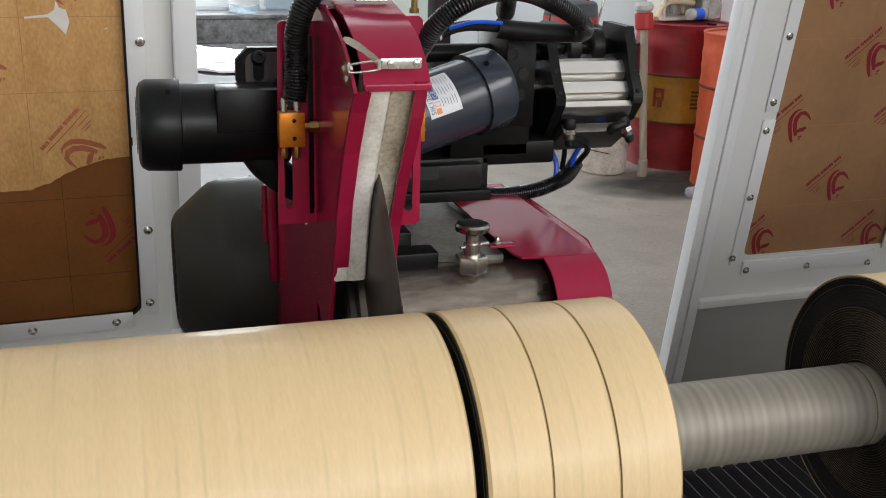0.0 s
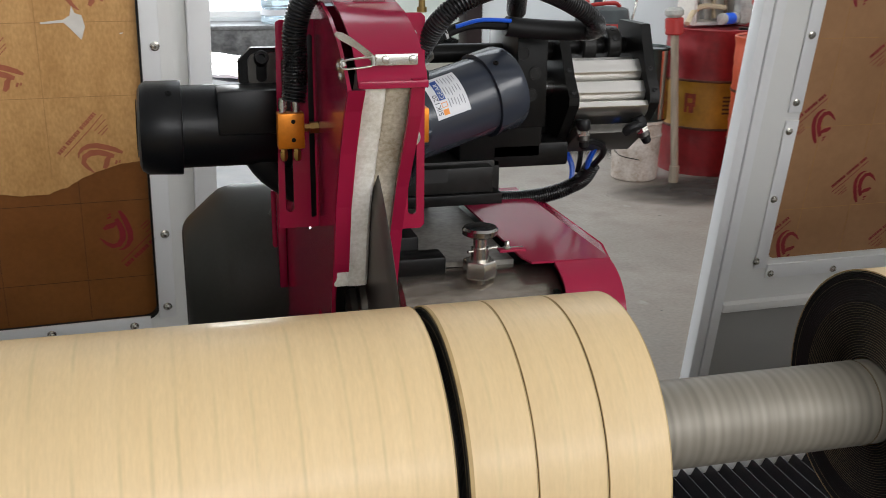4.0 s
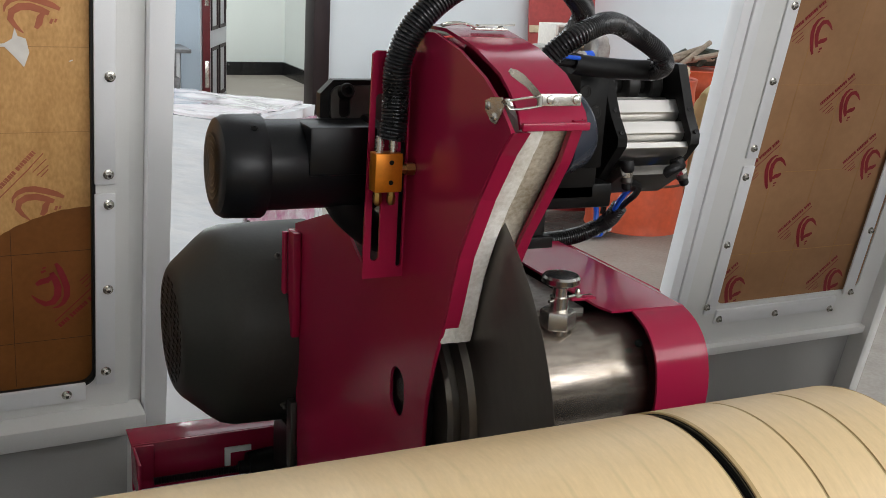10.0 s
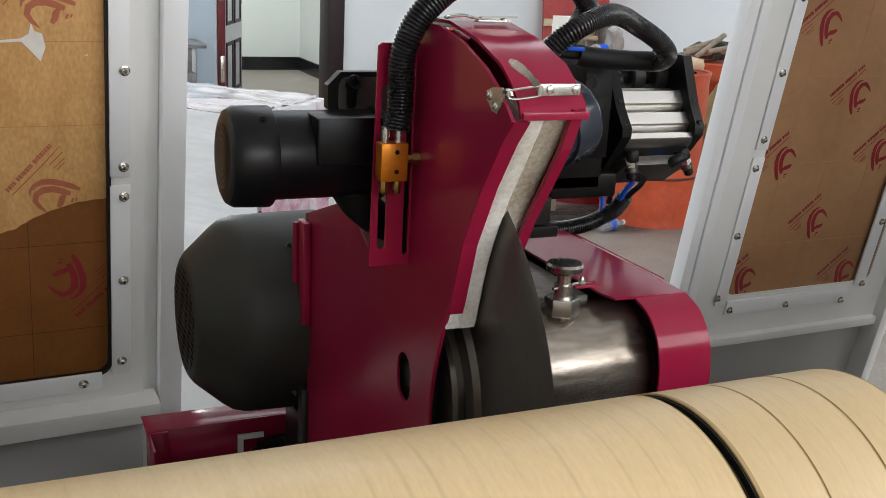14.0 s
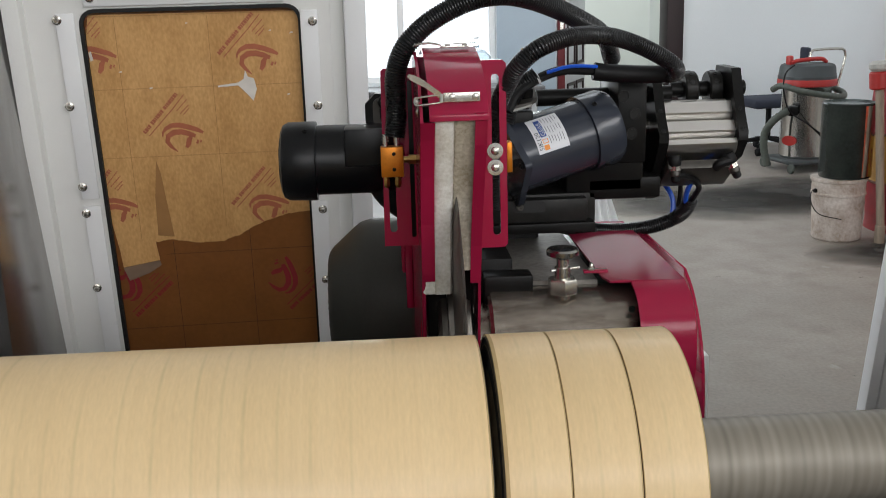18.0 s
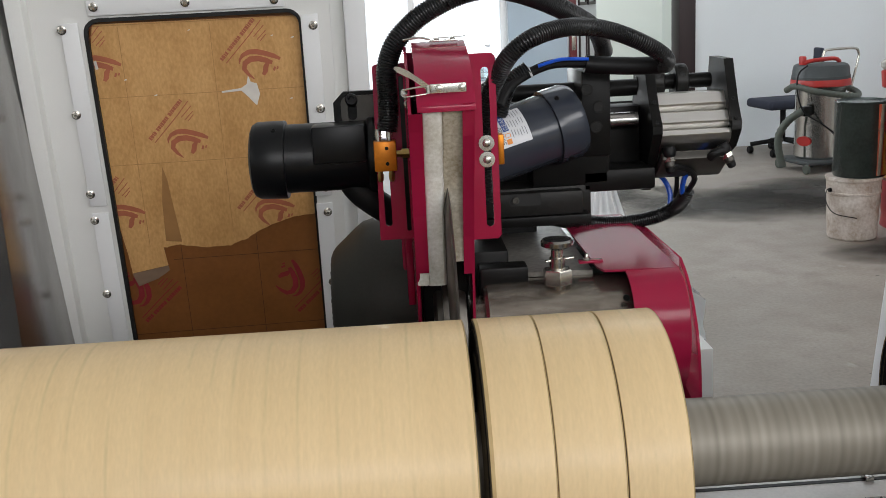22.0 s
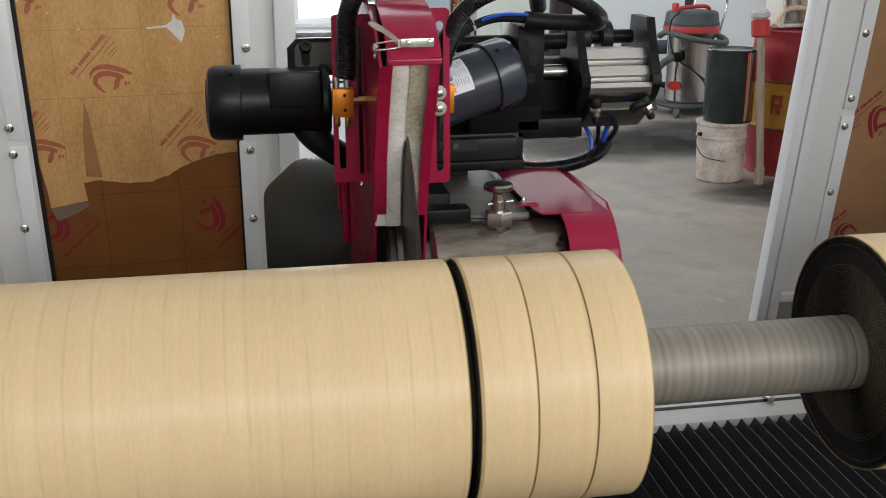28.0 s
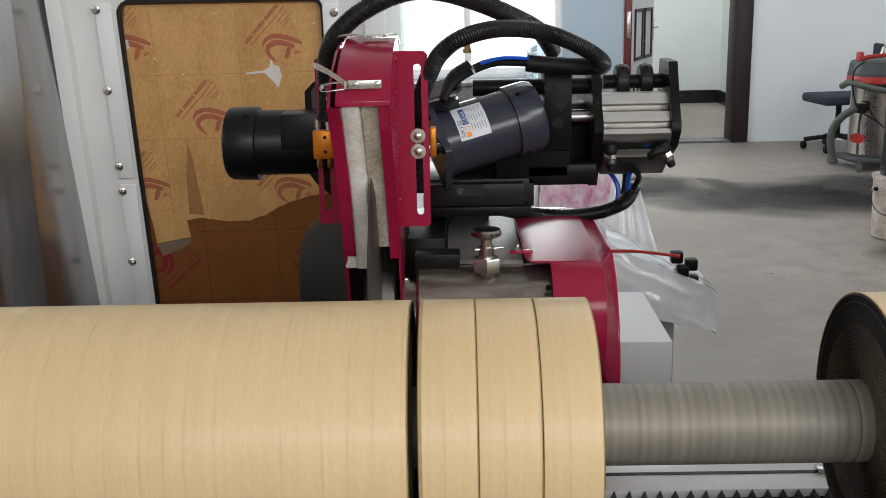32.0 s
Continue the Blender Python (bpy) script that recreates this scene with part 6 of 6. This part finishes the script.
part("push_handle", tube([(0.31, 0.14, 0.30), (0.385, 0.14, 0.62), (0.445, 0.14, 0.86), (0.445, 0.14, 0.925), (0.40, 0.14, 0.955), (0.16, 0.14, 0.955), (0.12, 0.14, 0.93), (0.09, 0.14, 0.84)], 0.011, 0.02, 10), CHROME, vac)
chair = thing("office_chair", "dark blue office chair on castors by the back wall", "chair", m=pose(3.435, 8.45, 0, 0, 0, 8))
part("seat", box(-0.25, 0.25, -0.23, 0.23, 0.42, 0.50, 0.03, seg=3), NAVY, chair)
part("backrest", box(0.315, 0.355, -0.07, 0.07, 0.58, 0.93, 0.018, seg=3), NAVY, chair)
part("back_bar", box(0.22, 0.30, -0.03, 0.03, 0.44, 0.62, 0.006), PLASTIC, chair)
part("gas_lift", rod((0, 0, 0.12), (0, 0, 0.42), 0.025), PLASTIC, chair)
for k in range(5):
    a = radians(72 * k + 10)
    lg = part("leg", rod((0, 0, 0.13), (0.28 * math.cos(a), 0.28 * math.sin(a), 0.085), 0.02, 12), PLASTIC, chair)
    part("castor", rod((0.28 * math.cos(a) - 0.02, 0.28 * math.sin(a), 0.036), (0.28 * math.cos(a) + 0.02, 0.28 * math.sin(a), 0.036), 0.035, 16, 0.006), PLASTIC, lg)
mallet = thing("mallet", "long wooden handle with a red rubber head leaning on the drum", "mallet", m=pose(2.825, 4.99, 0.0))
part("handle", rod((0, 0, 0.10), (-0.040, 0.06, 0.97), 0.024, 14, 0.004), WOOD, mallet)
part("head", rod((-0.037, 0.058, 0.90), (-0.043, 0.064, 1.00), 0.055, 24, 0.008), VAC_R, mallet)
part("head_cap", rod((-0.0431, 0.0641, 1.0005), (-0.046, 0.067, 1.06), 0.056, 24, 0.018), CLOTH, mallet, "grey rounded end")
part("foot", rod((0, 0, 0.0), (0, 0, 0.11), 0.03, 14, 0.004), WOOD, mallet)
bottle = thing("water_bottle", "blue-tinted large water bottle on the stone counter", "bottle", m=pose(0.80, 8.72, 0.6625))
part("bottle_body", lathe([(0, 0.12), (0.01, 0.135), (0.055, 0.135), (0.065, 0.128), (0.07, 0.1345), (0.13, 0.1345), (0.14, 0.126), (0.15, 0.135), (0.20, 0.135), (0.21, 0.127), (0.22, 0.135), (0.275, 0.135), (0.325, 0.10), (0.35, 0.04), (0.37, 0.028), (0.42, 0.028)], axis=(0, 0, 1), seg=40), CLEAR, bottle)
part("bottle_cap", lathe([(0.421, 0.03), (0.445, 0.03)], axis=(0, 0, 1), seg=24), LABEL, bottle)
part("bottle_label", lathe([(0.075, 0.1355), (0.125, 0.1355)], axis=(0, 0, 1), seg=40, caps=False), LABEL, bottle, "faded paper label")


def wrapped(name, x0, x1, y0, y1, z0, z1, material, label, seed, amp=0.02):
    """A crate-like thing under creased film: a box with an uneven, puckered skin."""
    ob = thing(name, label, "wrapped machine")
    bm = box(x0, x1, y0, y1, z0, z1)
    bmesh.ops.subdivide_edges(bm, edges=bm.edges[:], cuts=34, use_grid_fill=True)
    c = Vector(((x0 + x1) / 2, (y0 + y1) / 2, (z0 + z1) / 2))
    for v in bm.verts:
        d = noise.noise_vector(v.co * 5 + Vector((seed, 0, 0))) * amp + noise.noise_vector(v.co * Vector((7, 7, 24)) + Vector((0, seed, 0))) * amp * 0.4
        w = v.co * 6 + Vector((seed, seed, 0))
        fold = (1 - abs(noise.noise(Vector((w.x + w.z, w.y * 0.4, w.z * 0.5))))) ** 6 + (1 - abs(noise.noise(Vector((w.x * 0.4, w.y - w.x, w.z + 7))))) ** 6
        if v.co.z > z0 + 0.02:
            v.co += d + (v.co - c).normalized() * fold * amp * 0.5
    part("film_skin", bm, material, ob, angle=80)
    return ob


wm = wrapped("wrapped_machine", -0.21, 0.21, 0.0, 1.75, 0.30, 1.072, FILM, "long machine wrapped in clear creased film over pink foil", 3.0, 0.012)
part("base", box(-0.19, 0.19, 0.03, 1.7, 0.002, 0.31, 0.01), FRAME_W, wm, "white steel base")
part("base_panel", box(-0.15, 0.15, 0.018, 0.0295, 0.06, 0.28, 0.004), ENCLOSURE, wm)


def crumpled(x0, x1, y0, y1, z0, z1, amp, fold, seed, cuts=22):
    """A thin sheet of film with soft waves and sharp folds."""
    bm = box(x0, x1, y0, y1, z0, z1)
    bmesh.ops.subdivide_edges(bm, edges=bm.edges[:], cuts=cuts, use_grid_fill=True)
    for v in bm.verts:
        w = v.co * 9 + Vector((seed, 0, seed))
        f = (1 - abs(noise.noise(Vector((w.x + w.z * 1.4, w.y * 1.3, w.z * 0.6))))) ** 7 + (1 - abs(noise.noise(Vector((w.x * 1.7 - w.z, w.y * 0.7 + 3, w.z))))) ** 7
        v.co += noise.noise_vector(w) * amp + noise.noise_vector(v.co * 34) * amp * 0.3
        v.co += (Vector((0, -1, 0)) if y1 - y0 < z1 - z0 else Vector((0, 0, 1))) * f * fold
    return bm


part("top_sheet", crumpled(-0.205, 0.205, 0.03, 1.72, 1.075, 1.082, 0.004, 0.006, 2.0, 30), PINKTOP, wm, "streaky film over pink foil")
part("pink_foil", crumpled(-0.20, 0.195, -0.022, -0.014, 0.70, 1.055, 0.006, 0.010, 5.0), PINK_B, wm, "pink and white foil on the end")
part("film_edge", crumpled(0.17, 0.225, -0.030, -0.024, 0.45, 1.06, 0.006, 0.012, 8.0, 14), FILM, wm, "white edge of the film")
wm.matrix_world = pose(0.41, 2.37, 0, 0, 0, 46)
pinkb = thing("wrapped_machine", "machine arm with black clamps wrapped in clear film", "wrapped machine")
bm = bmesh.new()
rows_ = []
for i in range(13):
    g = i / 12
    z = 0.98 - 0.23 * g
    rows_.append([bm.verts.new((0.505 + (0.035 + 0.055 * g) * (2 * j / 16 - 1) + 0.01 * g, 1.98 + 0.012 * math.sin(j * 1.9 + g) - 0.05 * g + 0.01 * noise.noise((j * 0.6, g * 4, 1)), z)) for j in range(17)])
for a, b in zip(rows_, rows_[1:]):
    for j in range(16):
        bm.faces.new((a[j], a[j + 1], b[j + 1], b[j]))
part("film_fan", bm, CLEARFILM, pinkb, "gathered film hanging over the arm", angle=80)
part("stand", box(0.46, 0.62, 1.80, 2.02, 0.002, 0.72, 0.006), SIDE_SHEET, pinkb, "grey stand")
arm = box(0.42, 0.70, 1.66, 1.94, 0.715, 0.832)
bmesh.ops.subdivide_edges(arm, edges=arm.edges[:], cuts=18, use_grid_fill=True)
for v in arm.verts:
    g = (v.co.x - 0.42) / 0.30
    v.co.z = v.co.z * (1 - 0.12 * g) + 0.05 * (1 - g) * (v.co.z - 0.715) / 0.12
    f = (1 - abs(noise.noise(Vector((v.co.x * 9 + v.co.z * 14, v.co.y * 5, v.co.z * 6))))) ** 7
    v.co += noise.noise_vector(v.co * 9) * 0.018 + noise.noise_vector(v.co * 34) * 0.005 + Vector((0, -0.5, 0.9)) * f * 0.012
part("film_skin", arm, CLEARFILM, pinkb, "arm in clear creased film", angle=80)
for x, y, z in ((0.580, 1.672, 0.822), (0.594, 1.664, 0.788), (0.616, 1.666, 0.804), (0.620, 1.668, 0.760)):
    part("clamp", box(x, x + 0.030, y, y + 0.03, z, z + 0.03, 0.004), BLACK, pinkb, "black clamp under the film")
part("red_strap", tube([(0.40, 1.66, 0.862), (0.48, 1.64, 0.866), (0.60, 1.65, 0.848)], 0.004, 0.02, 8), VAC_R, pinkb)
# clutter on and beside the drums
CREAM = mat("cream_cardboard", (0.62, 0.50, 0.33), 0.75, 0, 0.2, 12, 0.2, 60)
DARKRAG = mat("dark_green_rag", (0.022, 0.026, 0.020), 0.85, 0, 0.4, 9, 0.6, 40, col2=(0.06, 0.07, 0.05))
YBAG = mat("pale_yellow_bag", (0.62, 0.53, 0.26), 0.5, 0, 0.15, 8, 0.4, 20)
REDBOARD = mat("faded_red_board", (0.42, 0.06, 0.055), 0.6, 0, 0.25, 3, 0.1, 30)


def lump(name, x0, x1, y0, y1, z0, z1, material, label, category, amp=0.03, seed=1.0, cuts=9):
    """A soft, crumpled thing: a rounded box with uneven folds that stands on its flat bottom."""
    bm = box(x0, x1, y0, y1, z0, z1)
    bmesh.ops.subdivide_edges(bm, edges=bm.edges[:], cuts=cuts, use_grid_fill=True)
    c = Vector(((x0 + x1) / 2, (y0 + y1) / 2, (z0 + z1) / 2))
    s = Vector((x1 - x0, y1 - y0, z1 - z0)) / 2
    for v in bm.verts:
        q_ = Vector(((v.co.x - c.x) / s.x, (v.co.y - c.y) / s.y, (v.co.z - c.z) / s.z))
        k = q_.length ** 0.45 if q_.length > 1 else 1
        p_ = c + Vector((q_.x / k * s.x, q_.y / k * s.y, q_.z / k * s.z))
        p_ += noise.noise_vector(p_ * 11 + Vector((seed, 0, 0))) * amp + noise.noise_vector(p_ * 34) * amp * 0.35
        v.co = Vector((p_.x, p_.y, max(z0, p_.z)))
    return tagged(part(name, bm, material, angle=70), label, category)


lump("rag", 3.36, 3.46, 5.30, 5.42, 0.922, 1.10, CLOTH, "crumpled grey-white rag on the red drum", "rag", 0.02, 2.0)
lump("rag", 4.02, 4.30, 5.15, 5.42, 0.922, 1.02, DARKRAG, "dark green rags heaped on the drum behind", "rag", 0.05, 4.0)
lump("plastic_bag", 3.78, 4.02, 4.62, 4.85, 0.0, 0.86, YBAG, "tall pale yellow bag standing by the drums", "bag", 0.035, 5.0, 12)
lump("plastic_bag", 4.03, 4.42, 4.66, 4.95, 0.0, 0.80, DARKRAG, "black crumpled bag standing by the drums", "bag", 0.04, 7.0, 12)
can = thing("spray_can", "small can lying on the red drum", "can", m=pose(3.22, 5.28, 0.965, 0, 0, 25))
part("can_body", lathe([(0, 0.03), (0.004, 0.036), (0.15, 0.036), (0.165, 0.02)], axis=(1, 0, 0), seg=24), CLOTH, can)
part("can_label", lathe([(0.03, 0.0365), (0.12, 0.0365)], axis=(1, 0, 0), seg=24, caps=False), BLUE, can)
stick = thing("wooden_stick", "bent pale wooden stick lying on the red drum", "stick", m=pose(3.02, 5.34, 0.935))
part("stick_body", tube([(0, 0, 0.0), (0.06, 0.05, 0.06), (0.15, 0.08, 0.10), (0.34, 0.12, 0.085)], 0.018, 0.02, 8), CREAM, stick)
pet = thing("plastic_bottle", "clear drinking bottle with a blue label lying on the orange drum", "bottle", m=pose(3.20, 4.62, 0.952, 0, 0, 8))
part("bottle_body", lathe([(0, 0.02), (0.006, 0.032), (0.05, 0.034), (0.07, 0.031), (0.14, 0.034), (0.17, 0.028), (0.20, 0.013), (0.215, 0.012)], axis=(1, 0, 0), seg=24), CLEAR, pet)
part("bottle_label", lathe([(0.06, 0.0335), (0.10, 0.0350), (0.135, 0.0350)], axis=(1, 0, 0), seg=24, caps=False), BLUE, pet)
part("bottle_cap", lathe([(0.2155, 0.015), (0.23, 0.015)], axis=(1, 0, 0), seg=16), LABEL, pet)
lump("scrap_paper", 3.46, 3.60, 4.60, 4.74, 0.922, 0.985, CREAM, "crumpled brown scrap paper on the orange drum", "paper", 0.02, 9.0, 6)
wbox = thing("wooden_box", "small white wooden box open at the front, on the red drum", "box", m=pose(3.27, 5.50, 0.917, 0, 0, 8))
for x0, x1, y0, y1, z0, z1 in ((-0.20, -0.175, -0.09, 0.09, 0, 0.24), (0.175, 0.20, -0.09, 0.09, 0, 0.24), (-0.175, 0.175, 0.075, 0.09, 0, 0.24), (-0.175, 0.175, -0.09, 0.075, 0, 0.018), (-0.175, 0.175, -0.09, 0.075, 0.222, 0.24)):
    part("box_board", box(x0, x1, y0, y1, z0, z1, 0.003), TORN, wbox)
for k in range(4):
    part("tool_handle", rod((-0.14 + 0.09 * k, 0.02, 0.03), (-0.16 + 0.10 * k, 0.04, 0.19), 0.014, 10, 0.002), (WOOD, CLOTH, CREAM, WOOD)[k], wbox)
scrap = thing("wooden_scrap", "dark broken wooden pieces heaped on the drum behind", "scrap wood", m=pose(3.95, 5.18, 0.917))
for k in range(6):
    part("wood_piece", rod((-0.2 + 0.05 * k, -0.05 * (k % 2), 0.02 + 0.02 * (k % 3)), (0.16 + 0.02 * k, 0.10 - 0.03 * k, 0.06 + 0.035 * (k % 4)), 0.017, 8, 0.002), WOOD, scrap)
board = thing("red_board", "faded red board leaning on the back wall", "board", m=pose(5.25, 8.75, 0.0, -6, 0, 0))
part("panel", box(-0.42, 0.42, -0.012, 0.012, 0.0, 1.7, 0.004), REDBOARD, board)
part("batten", box(-0.42, 0.42, -0.03, -0.0125, 0.86, 0.93, 0.003), CREAM, board)
flb = thing("plastic_bottle", "crushed clear drinking bottle on the concrete floor", "bottle", m=pose(2.84, 4.44, 0.036, 0, 0, 18))
part("bottle_body", lathe([(0, 0.02), (0.006, 0.032), (0.05, 0.034), (0.07, 0.030), (0.12, 0.034), (0.15, 0.028), (0.18, 0.013), (0.20, 0.012)], axis=(1, 0, 0), seg=24), CLEAR, flb)
part("bottle_label", lathe([(0.085, 0.0335), (0.10, 0.0340), (0.115, 0.0345)], axis=(1, 0, 0), seg=24, caps=False), BLUE, flb)
part("bottle_cap", lathe([(0.20, 0.015), (0.215, 0.015)], axis=(1, 0, 0), seg=16), LABEL, flb)


# ---- what moves ----
def motions():
    car = [(0.0, 0.0, 0.0), (1.0, 0, -0.008), (2.0, 0, -0.014), (3.5, 0, -0.022), (5.5, 0, -0.036), (7.0, 0, -0.043), (8.0, 0, -0.046), (8.5, 0, -0.049), (9.0, 0, -0.054), (9.5, 0, 0.001), (10.0, 0, 0.055), (10.5, 0, 0.056), (13.5, 0, 0.056), (15.5, 0, 0.057), (18.0, 0, 0.066), (20.0, 0, 0.067), (30.0, -0.003, 0.068), (31.0, -0.006, 0.068), (31.5, -0.040, 0.068), (32.0, -0.059, 0.068)]
    walk(head, [(t, pose(x, y, 0)) for t, x, y in car])
    shift = [(0.0, 0.0), (9.0, 0.0), (10.0, 0.011), (13.5, 0.012), (19.8, 0.010), (20.4, -0.008), (21.0, -0.0275), (31.0, -0.0275), (31.4, -0.003), (32.0, -0.003)]
    near = [(0.0, 0.0), (8.0, 0.003), (9.0, 0.005), (10.0, 0.014), (19.8, 0.011), (20.4, -0.006), (21.0, -0.020), (31.0, -0.020), (31.4, 0.006), (32.0, 0.006)]
    walk(lmotor, [(t, pose(LM[0] + 0.030 + s, LM[1], LM[2])) for t, s in near])
    walk(rmotor, [(t, Matrix.Translation((s, 0, 0)) @ rm_pose) for t, s in shift])
    walk(sl, [(t, pose(0.030 + s, 0, 0)) for t, s in shift])
    for ob in TURNING:
        base = ob.matrix_basis.copy()
        walk(ob, [(0.25 * k, base @ pose(0, 0, 0, 62 * k)) for k in range(129)])
    base = blade.matrix_basis.copy()
    walk(blade, [(0.25 * k, base @ pose(0, 0, 0, -75 * k)) for k in range(129)])


motions()
